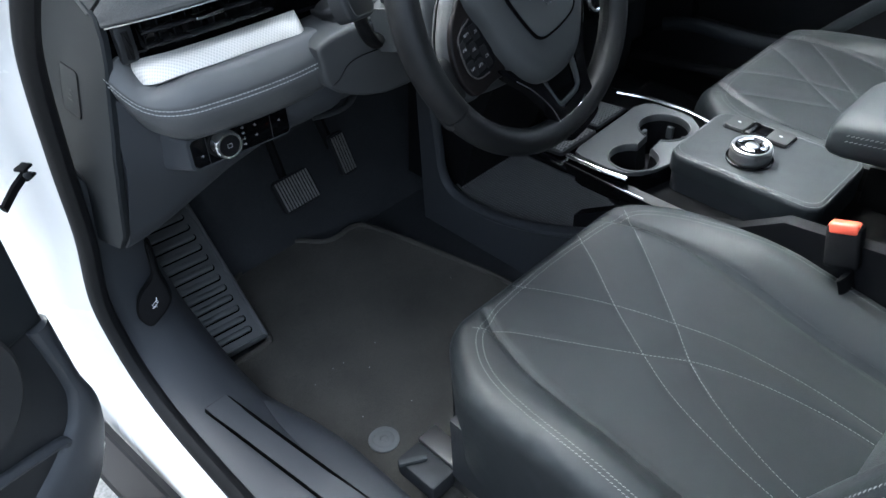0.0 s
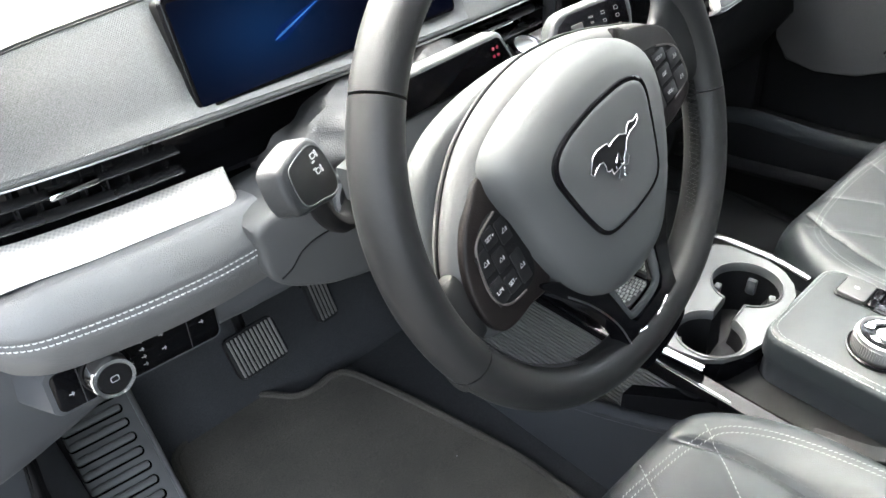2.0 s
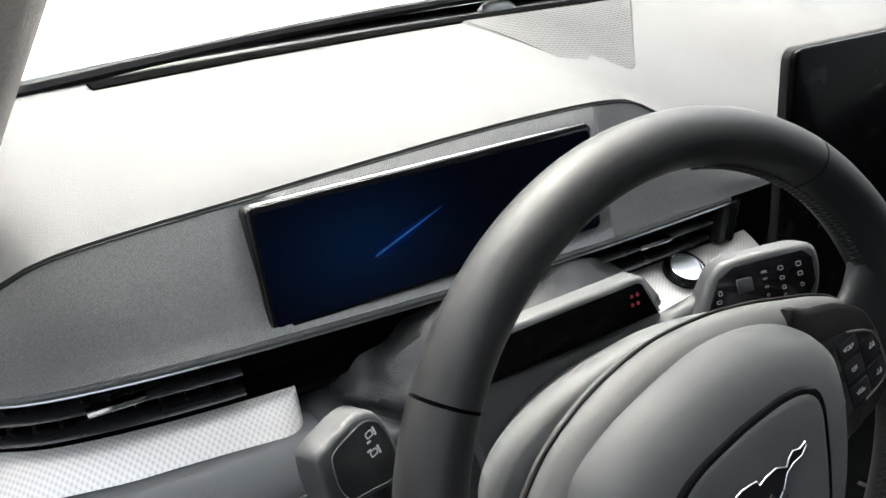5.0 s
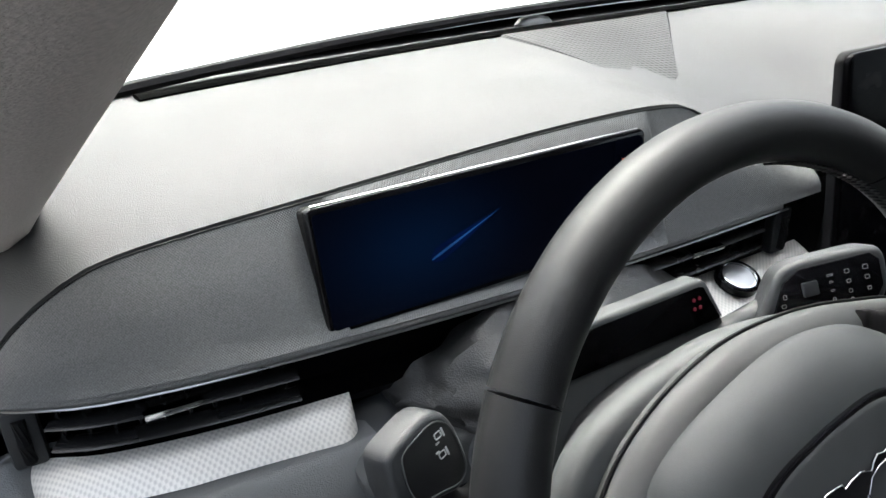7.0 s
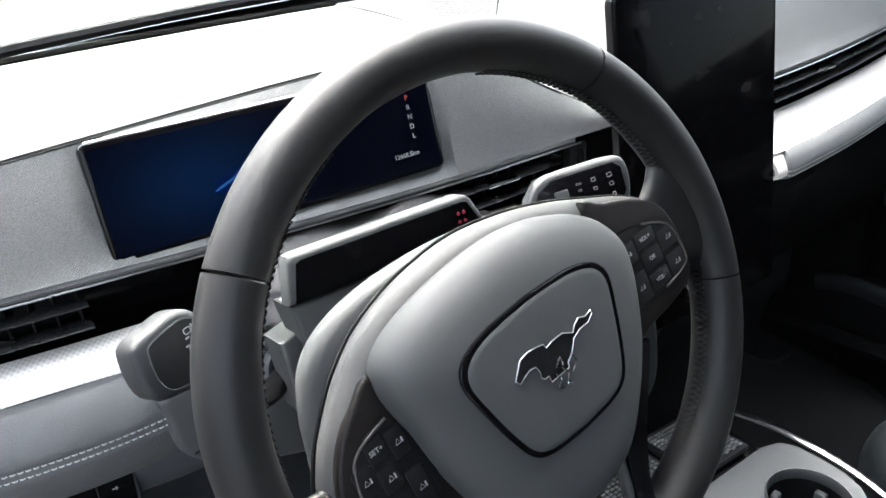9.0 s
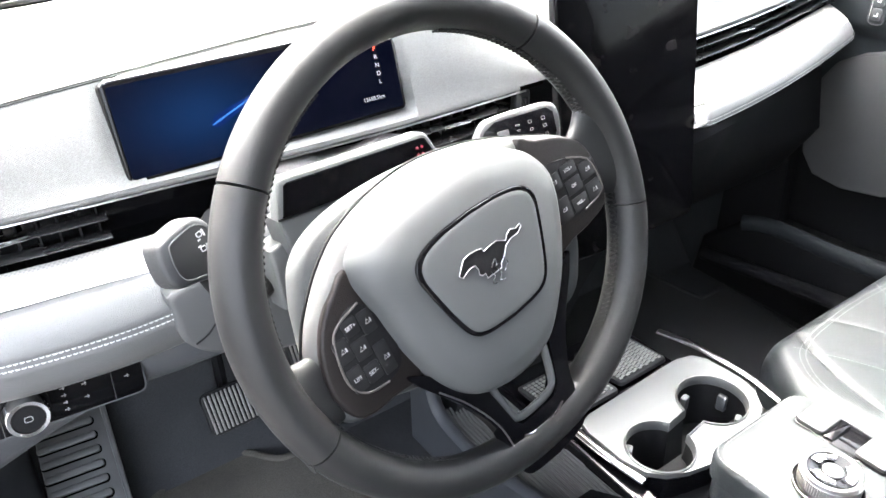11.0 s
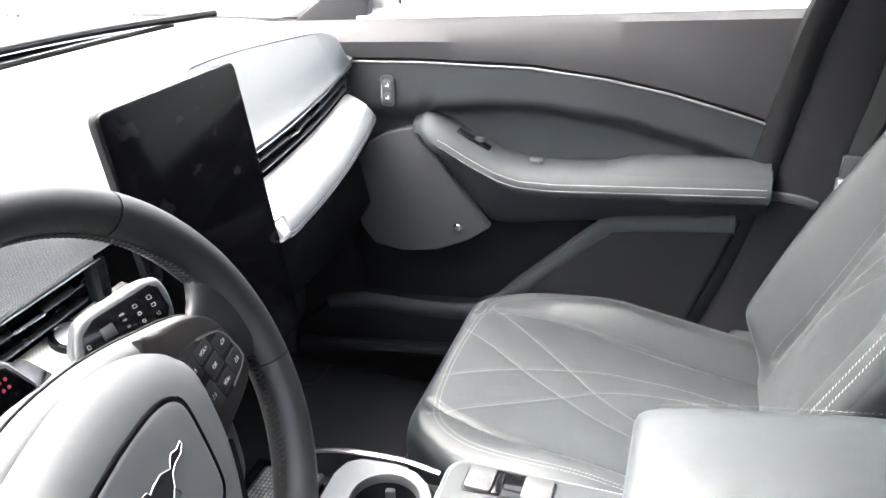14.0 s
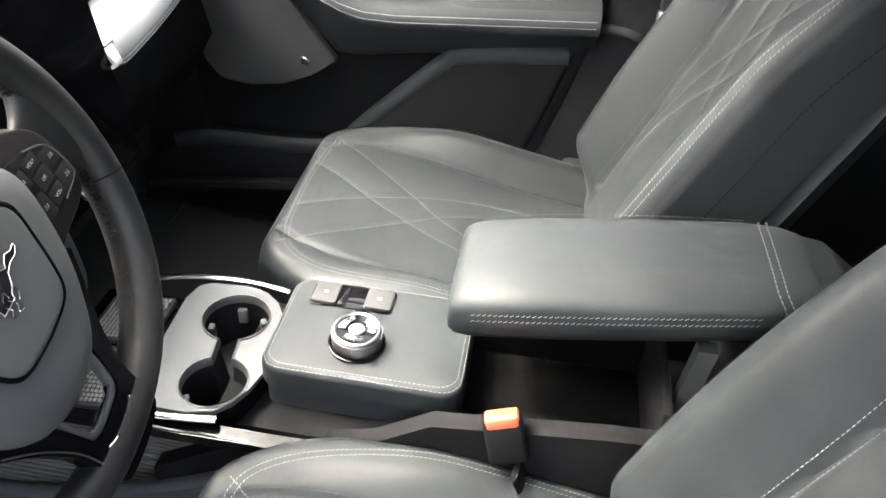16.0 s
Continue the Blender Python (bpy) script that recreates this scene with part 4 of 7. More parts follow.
part("emblem", prism(EMBLEM, 0.0008, EM), BLACK, badge, "dark emblem with a chrome outline")
part("emblem_edge", ribbon(EMBLEM, 0.00042, 0.0008, EM), METAL, badge, "thin chrome outline")
part("emblem_stroke", joined([tube(spline([EM @ Vector((x, y, 0.0012)) for x, y in leg], 3), 0.0006, 0.0005, n=5) for leg in (((-0.004, 0.002), (-0.002, -0.003), (-0.006, -0.006), (-0.003, -0.008)), ((0.001, 0.003), (0.004, -0.003), (0.001, -0.008), (0.005, -0.009)), ((0.010, 0.006), (0.012, 0.000), (0.007, -0.004)), ((-0.002, 0.004), (0.003, 0.008), (0.003, 0.003)))]), CHROME, badge, "thin chrome strokes below the emblem")

FACE_L = ((-0.084, 0.036), (-0.106, 0.030), (-0.123, 0.014), (-0.133, -0.006), (-0.1365, -0.030), (-0.131, -0.050), (-0.120, -0.057), (-0.100, -0.057), (-0.070, -0.050))
FACE_R = ((0.080, 0.044), (0.100, 0.0405), (0.125, 0.0305), (0.142, 0.017), (0.1485, -0.004), (0.1475, -0.030), (0.137, -0.0415), (0.100, -0.047), (0.074, -0.044))
PAD_L = ((-0.0925, 0.0175), (-0.112, 0.012), (-0.1205, 0.002), (-0.1245, -0.026), (-0.1155, -0.040), (-0.098, -0.043), (-0.083, -0.036), (-0.081, -0.010))
PAD_R = ((0.092, 0.0175), (0.118, 0.0155), (0.138, 0.005), (0.1435, -0.012), (0.1415, -0.026), (0.118, -0.031), (0.090, -0.028), (0.083, -0.012))
KEY_GRID = [(0.0, 0.80, 0.30, 0.30), (0.0, 0.28, 0.30, 0.42), (0.40, 0.86, 0.34, 0.22), (0.40, 0.55, 0.34, 0.26), (0.40, 0.22, 0.34, 0.24), (0.80, 0.66, 0.32, 0.30), (0.80, 0.26, 0.32, 0.32)]
for s, face, pad_line, x0, x1, y0, y1, words in ((-1, FACE_L, PAD_L, 0.0895, 0.1205, -0.042, 0.014, ["", "", "SET+", "", "SET-", "", "LIM"]), (1, FACE_R, PAD_R, 0.0930, 0.1390, -0.033, 0.013, ["", "", "VOL+", "OK", "VOL-", "", ""])):
    base = part("spoke_face", prism([(p.x, p.y) for p in spline([(x, y, 0) for x, y in face], 4, closed=True)], 0.0065, HM @ pose(0, 0, 0.0025), 0.0030, 3), SPOKE, wheel, "brown-black moulded spoke face")
    pad = part("keypad", prism([(p.x, p.y) for p in spline([(x, y, 0) for x, y in pad_line], 4, closed=True)], 0.0020, HM @ pose(0, 0, 0.0088), 0.0006), BLACK, wheel, "black thumb keypad")
    part("keypad_trim", tube(spline([HM @ Vector((x, y, 0.0108)) for x, y in (pad_line[:6] if s < 0 else pad_line[1:6])], 4), 0.0009, 0.0009, 8), TRIM_METAL, pad, "thin satin metal outline")
    for (kx, ky, kw, kh), word in zip(KEY_GRID, words):
        w, h = (x1 - x0) * kw * 1.13, (y1 - y0) * kh * 1.02
        km = HM @ pose(s * (x0 + (x1 - x0) * (kx + 0.10)), y0 + (y1 - y0) * ky, 0.0106)
        key = part("key", prism(rounded(w, h, 0.0016), 0.0008, km, 0.0003), KEY_BLACK, pad)
        pm_ = km @ pose(0, 0, 0.0009)
        if word:
            text(word, 0.0040, pm_, KEY_PRINT, "key_print", key)
        else:
            part("key_print", joined([tube([pm_ @ Vector(p) for p in ((-0.0016, -0.0012, 0), (0.0016, -0.0012, 0), (0.0, 0.0018, 0))], 0.0003, n=4, closed=True), prism(rounded(0.0010, 0.0030, 0.0003), 0.0002, pm_ @ pose(0.0026, 0, 0))]), KEY_PRINT, key)
OUT = mirrored([(0.0, -0.080), (0.050, -0.072), (0.084, -0.050), (0.079, -0.064), (0.057, -0.096), (0.042, -0.128), (0.038, -0.152), (0.037, -0.174), (0.028, -0.184), (0.0, -0.187)])
INN = [(-0.036, -0.092), (0.036, -0.092), (0.025, -0.136), (0.019, -0.143), (-0.019, -0.143), (-0.025, -0.136)]
part("lower_spoke", holed(OUT, [INN], 0.014, HM @ pose(0, 0, -0.002)), GLOSS, wheel, "open glossy black lower spoke")
part("spoke_loop", tube(spline([HM @ Vector((x, y, 0.008)) for x, y in ((-0.030, -0.098), (-0.024, -0.130), (-0.017, -0.1385), (0.0, -0.140), (0.017, -0.1385), (0.024, -0.130), (0.030, -0.098))], 5), 0.0028, 0.0040, 10), SATIN, wheel, "grey inner loop of the lower spoke")
part("spoke_edge", tube(spline([HM @ Vector((-x, y, 0.0122)) for x, y in ((0.070, -0.074), (0.053, -0.098), (0.039, -0.128), (0.0350, -0.152), (0.034, -0.172))], 4), 0.0007, n=6), METAL, wheel, "thin chrome edge")
part("spoke_glint", tube(spline([HM @ Vector((x, y, 0.0122)) for x, y in ((-0.022, -0.152), (-0.010, -0.156), (0.010, -0.156), (0.022, -0.152))], 4), 0.0009, n=6), CHROME, wheel)

# steering column shroud, pod, stalks
column = thing("steering_column", (-0.335, 0.2, 0.98), "grey plastic steering column shroud with sensor pod and stalks", "steering column")
SHROUD = [(p.x, p.y) for p in spline([(x, y, 0) for x, y in ((0.0, 0.070), (0.050, 0.065), (0.090, 0.052), (0.118, 0.032), (0.128, 0.000), (0.126, -0.050), (0.100, -0.088), (0.0, -0.098), (-0.100, -0.090), (-0.131, -0.055), (-0.133, -0.015), (-0.130, 0.008), (-0.124, 0.026), (-0.110, 0.041), (-0.085, 0.054), (-0.047, 0.0645))], 5, closed=True)]
base = plane_at(C, (1, 0, 0), v0)
part("shroud", dome(SHROUD, ((0.80, -0.048), (0.90, -0.047), (0.965, -0.040), (0.99, -0.034), (0.998, -0.029), (0.990, -0.0245), (0.965, -0.0205), (0.93, -0.0185), (0.80, -0.0165), (0.60, -0.016), (0.30, -0.0155)), base), SATIN, column, "broad satin grey shroud behind the wheel", 50)
part("neck", dome(SHROUD, ((0.45, -0.15), (0.60, -0.095), (0.70, -0.070), (0.78, -0.054), (0.80, -0.046)), base), BOOT, column, "dark leather neck behind the shroud", 50)
part("shroud_joint", tube([base @ Vector((x, y, d)) for x, y, d in ((-0.118, -0.022, -0.052), (-0.1290, -0.022, -0.038), (-0.1328, -0.022, -0.0300), (-0.122, -0.022, -0.0240))], 0.0007, n=6), BLACK, column)
part("boot", loft([[(-0.335 + (0.132 + 0.004 * math.sin(6 * a + 1.3 * i) + 0.003 * math.sin(13 * a - i)) * q * math.cos(a), 0.160 + 0.012 * i + 0.004 * math.sin(8 * a + 2.1 * i) + 0.002 * math.sin(17 * a + i), 0.992 + (0.052 + 0.006 * math.sin(7 * a + i)) * q * math.sin(a)) for a in [2 * math.pi * k / 120 for k in range(120)]]
                  for i, q in enumerate((0.40, 0.55, 0.70, 0.82, 0.92, 0.98, 1.0, 1.0))]), BOOT, column, "crumpled black leather boot")
pm = plane_at((-0.350, 0.150, 1.054), (1, 0.03, 0.02), (0, 0.25, 0.97))
POD = [(-0.0785, -0.0105), (0.0815, -0.0105), (0.0690, 0.0165), (0.0655, 0.0195), (0.0620, 0.0205), (-0.0670, 0.0205), (-0.0705, 0.0195), (-0.0725, 0.0165)]
pod = part("pod", prism(POD, 0.014, pm @ pose(0, 0, -0.0140), 0.003, 3), SATIN, column, "driver sensor pod")
part("pod_face", prism([(-0.0740, -0.0098), (0.0775, -0.0098), (0.0650, 0.0148), (0.0615, 0.0162), (-0.0640, 0.0162), (-0.0675, 0.0145)], 0.0012, pm @ pose(0, 0, -0.0006), 0.0004), SCREEN, pod, "glossy black sensor window")
part("sensor_light", joined([turned([(0.0013, 0), (0.0013, 0.0006), (0.0004, 0.0008)], 10, pm @ pose(0.0555 + 0.0048 * i, 0.0030 + 0.0060 * j, 0.0006)) for i in (0, 1) for j in (0, 1)]), SENSOR, pod, "faint red sensor lights")
part("pod_foot", prism([(-0.0775, -0.0115), (0.0815, -0.0115), (0.086, -0.030), (0.088, -0.090), (-0.062, -0.090), (-0.067, -0.060), (-0.0745, -0.034)], 0.032, pm @ pose(0, 0, -0.0335), 0.003, 3), SATIN, column, "grey foot of the sensor pod")
part("pod_cheek", prism([(-0.0865, -0.036), (-0.064, -0.030), (-0.058, -0.088), (-0.085, -0.088)], 0.030, pm @ pose(0, 0, -0.046), 0.004, 3), SATIN, column)

LST = plane_at((-0.5105, 0.119, 1.049), (0.87, 0.34, 0.12), (-0.05, 0.35, 0.93))
HEAD = [(p.x, p.y) for p in spline([(x, y, 0) for x, y in ((-0.0165, 0.0165), (-0.0120, 0.0232), (0.003, 0.0255), (0.017, 0.0255), (0.026, 0.0185), (0.029, 0.004), (0.027, -0.0145), (0.017, -0.0205), (0.002, -0.0160), (-0.0150, -0.0105), (-0.0190, 0.001))], 3, closed=True)]
part("stalk_head", prism(HEAD, 0.019, LST @ pose(0, 0, -0.009), 0.004, 3), PLASTIC, column, "chunky indicator stalk head")
part("stalk_face", prism([(0.0105 + (x - 0.009) * 0.76, 0.003 + (y - 0.004) * 0.80) for x, y in HEAD], 0.0012, LST @ pose(0, 0, 0.0094), 0.0004), RIM_LEATHER, column)
part("face_line", tube([LST @ Vector((0.0105 + (x - 0.009) * 0.76, 0.003 + (y - 0.004) * 0.80, 0.0106)) for x, y in HEAD], 0.00045, n=5, closed=True), SATIN, column)
for k, (x, y) in enumerate(((0.016, 0.013), (0.014, 0.003))):
    part("stalk_print", joined([ribbon(rounded(0.0040, 0.0032, 0.0008), 0.0004, 0.0108, LST @ pose(x, y, 0)), prism(rounded(0.0012, 0.0050, 0.0004), 0.0004, LST @ pose(x + 0.0034, y - 0.0004, 0.0106)), prism(rounded(0.0026, 0.0010, 0.0004), 0.0004, LST @ pose(x - 0.002, y - 0.0034 + 0.006 * k, 0.0106))]), KEY_PRINT, column)
part("stalk_arm", tube(spline([(-0.496, 0.126, 1.036), (-0.482, 0.132, 1.006), (-0.452, 0.155, 0.978), (-0.418, 0.188, 0.972)], 6), 0.0085, 0.007, 10), BLACK, column, "curved black stalk arm")
part("stalk_collar", turned([(0.0215, 0), (0.0215, 0.004), (0.019, 0.006), (0.013, 0.003)], 28, plane_at((-0.420, 0.186, 0.973), (1, 0, 0), (0, 0.2, 1))), NAVY, column, "round collar of the stalk")
PANEL = [(p.x, p.y) for p in spline([(x, z, 0) for x, z in ((-0.506, 0.984), (-0.508, 0.960), (-0.506, 0.936), (-0.492, 0.918), (-0.466, 0.903), (-0.44, 0.893), (-0.39, 0.884), (-0.25, 0.884), (-0.17, 0.90), (-0.165, 0.95), (-0.30, 0.985), (-0.44, 0.990))], 4, closed=True)]
cpm = plane_at((0, 0.188, 0), (1, 0, 0), (0, 0, 1))
part("cover_panel", prism(PANEL, 0.070, cpm @ pose(0, 0, -0.070), 0.006, 3), COLUMN_SKIN, column, "flat grey panel round the column")
part("panel_groove", tube(spline([cpm @ Vector((x, z, 0.0002)) for x, z in ((-0.497, 0.930), (-0.486, 0.935), (-0.474, 0.946), (-0.455, 0.951), (-0.42, 0.950), (-0.34, 0.946))], 5), 0.0008, n=6), BLACK, column)
part("adjust_lever", tube(spline([(-0.446, 0.326, 0.811), (-0.421, 0.316, 0.811), (-0.391, 0.316, 0.811), (-0.361, 0.332, 0.815)], 4), 0.0065, 0.0022, 8), SATIN, column, "grey column adjustment lever")
RST = plane_at((-0.214, 0.127, 1.063), (0.90, -0.38, 0.20), (0.0, 0.45, 0.89)) @ Matrix.Diagonal((0.92, 0.92, 1, 1))
part("stalk_head", prism([(p.x, p.y) for p in spline([(x, y, 0) for x, y in ((-0.050, -0.018), (-0.041, -0.003), (-0.030, 0.014), (-0.018, 0.0215), (0.012, 0.0225), (0.038, 0.0215), (0.047, 0.014), (0.046, -0.006), (0.036, -0.021), (0.0, -0.0235), (-0.040, -0.024))], 3, closed=True)], 0.020, RST @ pose(0, 0, -0.012), 0.005, 4), PLASTIC, column, "wiper stalk head with printed symbols")
part("stalk_face", prism([(-0.041, -0.018), (-0.026, 0.010), (-0.014, 0.0165), (0.036, 0.0165), (0.0415, 0.011), (0.041, -0.007), (0.033, -0.018)], 0.0015, RST @ pose(0, 0, 0.0078), 0.0005), GLOSS, column)
part("stalk_slider", prism(rounded(0.011, 0.010, 0.001), 0.0022, RST @ pose(-0.009, 0.002, 0.009), 0.0008), PLASTIC, column)
part("stalk_print", joined([ribbon(rounded(max(w, 0.0024) * 0.75, max(h, 0.0014) * 0.75, 0.0004), 0.00024, 0.0095, RST @ pose(x, y, 0)) for x, y, w, h in (
    (-0.027, 0.0, 0.003, 0.004), (-0.029, -0.006, 0.004, 0.003), (-0.031, -0.012, 0.003, 0.003), (0.006, 0.008, 0.005, 0.0008), (0.006, 0.003, 0.003, 0.0008), (0.006, -0.003, 0.003, 0.0008),
    (0.006, -0.009, 0.002, 0.002), (0.018, 0.008, 0.004, 0.0035), (0.018, 0.001, 0.0035, 0.003), (0.018, -0.006, 0.003, 0.003), (0.018, -0.012, 0.001, 0.003), (0.031, 0.008, 0.0045, 0.004), (0.031, 0.001, 0.004, 0.0035), (0.031, -0.007, 0.003, 0.003))]), RIB, column)
part("stalk_arm", tube([(-0.225, 0.14, 1.05), (-0.27, 0.15, 1.03)], 0.010, n=10), PLASTIC, column)
start = thing("start_button", (-0.154, 0.240, 1.0), "round silver start button in the dashboard trim", "button")
bmx = plane_at((-0.154, 0.238, 0.998), (1, 0, 0), (0, 0.9, 0.3))
part("bezel", turned([(0.0185, -0.004), (0.0190, 0.003), (0.0175, 0.0045), (0.0150, 0.003)], 32, bmx), GLOSS, start)
part("cap", turned([(0.0150, -0.003), (0.0148, 0.003), (0.011, 0.0036), (0.001, 0.0032)], 32, bmx), METAL, start)
part("cap_ring", turned([(0.0152, 0.0028), (0.0152, 0.0042), (0.0143, 0.0044), (0.0140, 0.0030)], 32, bmx), CHROME, start)

# switch panel on the knee panel
sw = thing("switch_panel", (-0.60, 0.25, 0.88), "black light switch panel with a silver rotary knob", "switch panel")
sm = plane_at((-0.603, 0.243, 0.886), (0.99, 0.0, -0.06), (0.0, 0.10, 0.97))
panel = part("panel", loft([[sm @ Vector((x, y, z)) for x, y in rounded(w, h, 0.007)] for w, h, z in ((0.165, 0.052, -0.045), (0.141, 0.041, -0.004), (0.139, 0.039, 0.0))]), NAVY, sw)
part("face", prism(rounded(0.133, 0.034, 0.006), 0.0016, sm @ pose(0.001, 0, 0.0002), 0.0004), GLOSS, panel)
km = sm @ pose(-0.027, 0.005, 0.001) @ Matrix.Diagonal((1.16, 1.16, 1.05, 1))
part("knob_ring", turned([(0.0165, 0), (0.0165, 0.004), (0.0155, 0.005), (0.0145, 0.004)], 40, km), BLACK, sw)
knob = part("knob", turned([(0.0150, 0.003), (0.0146, 0.008), (0.0150, 0.0085), (0.0146, 0.018), (0.0136, 0.0202), (0.0112, 0.0200), (0.0106, 0.0185), (0.001, 0.0185)], 40, km), CHROME, sw, "silver light knob")
part("knob_cap", turned([(0.0105, 0.0), (0.0105, 0.0010), (0.001, 0.0012)], 32, km @ pose(0, 0, 0.0186)), BLACK, knob)
for i, (x, y) in enumerate(((-0.054, -0.004), (0.003, 0.011), (0.003, 0.004), (0.003, -0.003), (0.003, -0.010), (0.020, 0.009), (0.020, -0.004), (0.054, 0.003))):
    part("switch_print", joined([prism(rounded(0.0040, 0.0008, 0.0003), 0.0004, sm @ pose(x, y, 0.0017)), prism(rounded(0.0008, 0.0034, 0.0003), 0.0004, sm @ pose(x + 0.0008, y, 0.0017))]), KEY_PRINT, sw)
part("print_frame", tube([km @ Vector((x, y, 0.0200)) for x, y in rounded(0.005, 0.004, 0.001)], 0.0003, n=4, closed=True), KEY_PRINT, sw)
for x in (-0.046, 0.042):
    part("divider", prism(rounded(0.0007, 0.033, 0.0003), 0.0006, sm @ pose(x, 0, 0.0017)), PLASTIC, sw)


# ---- seats ----
CUSHION_LINES = [[(-0.160, 0.030), (-0.098, 0.115), (-0.036, 0.196), (0.004, 0.246), (0.032, 0.302), (0.051, 0.362), (0.062, 0.42), (0.066, 0.49)],
                 [(-0.072, 0.012), (-0.038, 0.068), (0.0, 0.128), (0.033, 0.192), (0.058, 0.250), (0.072, 0.31), (0.082, 0.38), (0.086, 0.49)]]
BACK_LINES = [[(-0.105, 0.14), (-0.075, 0.222), (-0.038, 0.285), (0.0, 0.337), (0.032, 0.388), (0.068, 0.450), (0.105, 0.515), (0.135, 0.59)],
              [(-0.100, 0.22), (-0.078, 0.285), (-0.058, 0.337), (-0.032, 0.388), (0.0, 0.448), (0.036, 0.510), (0.080, 0.580), (0.110, 0.65)]]


def both(lines):
    return [spline([(x, s, 0) for x, s in l], 10) for l in lines] + [spline([(-x, s, 0) for x, s in l], 10) for l in lines]


def near(x, s, paths):
    """Distance from (x, s) to the nearest of the seam paths."""
    best = 9.0
    for a, b in paths:
        d = b - a
        w = np.array((x, s)) - a
        k = np.clip((w * d).sum(1) / (d * d).sum(1), 0, 1)
        best = min(best, float(np.sqrt(((w - d * k[:, None]) ** 2).sum(1)).min()))
    return best


def arrays(paths):
    out = []
    for p in paths:
        q = np.array([(v[0], v[1]) for v in p])
        out.append((q[:-1], q[1:]))
    return out


CQ, BQ = both(CUSHION_LINES), both(BACK_LINES)
CSEAM = [spline([(s * x, d, 0) for x, d in ((0.128, 0.022), (0.150, 0.07), (0.162, 0.15), (0.158, 0.26), (0.155, 0.36), (0.158, 0.48))], 8) for s in (-1, 1)]
BSEAM = [spline([(s * x, d, 0) for x, d in ((0.135, 0.06), (0.128, 0.18), (0.130, 0.30), (0.140, 0.44), (0.148, 0.56), (0.142, 0.70))], 8) for s in (-1, 1)]
CQA, BQA, CSA, BSA = arrays(CQ), arrays(BQ), arrays(CSEAM), arrays(BSEAM)


def cushion_top(x, s):
    z = -0.19 * s - 0.010 * math.exp(-((s - 0.0) / 0.05) ** 2)
    z += 0.040 * smooth01((abs(x) - 0.145) / 0.06) * smooth01((s - 0.05) / 0.22)
    if s > 0.01 and abs(x) < 0.25:
        d = near(x, s, CQA)
        z += -0.0010 * math.exp(-(d / 0.0034) ** 2) + (0.0012 * (1 - math.exp(-(d / 0.025) ** 2)) if abs(x) < 0.15 else 0.0012)
        z -= 0.0055 * math.exp(-(near(x, s, CSA) / 0.0055) ** 2)
    return z


def fold(a, flat, half, r, drop):
    """Across position and fall for a panel that rounds over at its edge."""
    t = abs(a)
    sg = 1 if a >= 0 else -1
    if t <= flat:
        return sg * t / flat * (half - r), 0.0
    t = (t - flat) / (1 - flat)
    if t < 0.5:
        th = t * math.pi
        return sg * (half - r + r * math.sin(th)), r * (1 - math.cos(th))
    return sg * (half - 0.012 * (t - 0.5)), r + drop * (t - 0.5) * 2


def cushion_mesh(n=150):
    def f(u, v):
        a = 2 * u - 1
        if v < 0.14:
            t = 1 - v / 0.14
            th = min(t * 2, 1) * math.pi / 2
            s = 0.028 * (1 - math.sin(th)) + 0.02 * max(0, t - 0.5)
            db = 0.028 * (1 - math.cos(th)) + 0.11 * max(0, t - 0.5) * 2
        else:
            s = 0.028 + (v - 0.14) / 0.86 * 0.482
            db = 0.0
        half = 0.250 - 0.080 * (1 - min(1, s / 0.15)) ** 2.2 - 0.004 * math.sin(s * 6)
        x, da = fold(a, 0.84, half, 0.030, 0.13)
        return (x, -s, max(cushion_top(x, s) - da - db, -0.185 - 0.19 * s * 0.4))
    return grid(f, n, n)


def back_top(x, h):
    z = 0.018 * math.sin(math.pi * min(1, h / 0.5)) * (1 - (abs(x) / 0.3) ** 2)
    z += 0.070 * smooth01((abs(x) - 0.120) / 0.072) * smooth01((h + 0.005) / 0.10) * (1 - smooth01((h - 0.42) / 0.28))
    if abs(x) < 0.26:
        d = near(x, h, BQA)
        z += -0.0018 * math.exp(-(d / 0.0038) ** 2) + 0.0022 * (1 - math.exp(-(d / 0.022) ** 2))
        z -= 0.0080 * math.exp(-(near(x, h, BSA) / 0.007) ** 2)
    return z


def back_half(h, wide):
    return 0.212 + wide + 0.020 * math.sin(math.pi * min(1, h / 0.55)) - 0.060 * smooth01((h - 0.45) / 0.33) - 0.02 * (1 - smooth01(h / 0.10))


def back_mesh(wide, n=150):
    def f(u, v):
        a = 2 * u - 1
        h = 0.78 * v
        half = back_half(h, wide)
        x, da = fold(a, 0.84, half, 0.032, 0.10)
        db = 0.05 * smooth01((v - 0.93) / 0.07) ** 2
        return (x, h, back_top(x, h) - da - db)
    return grid(f, n, n)


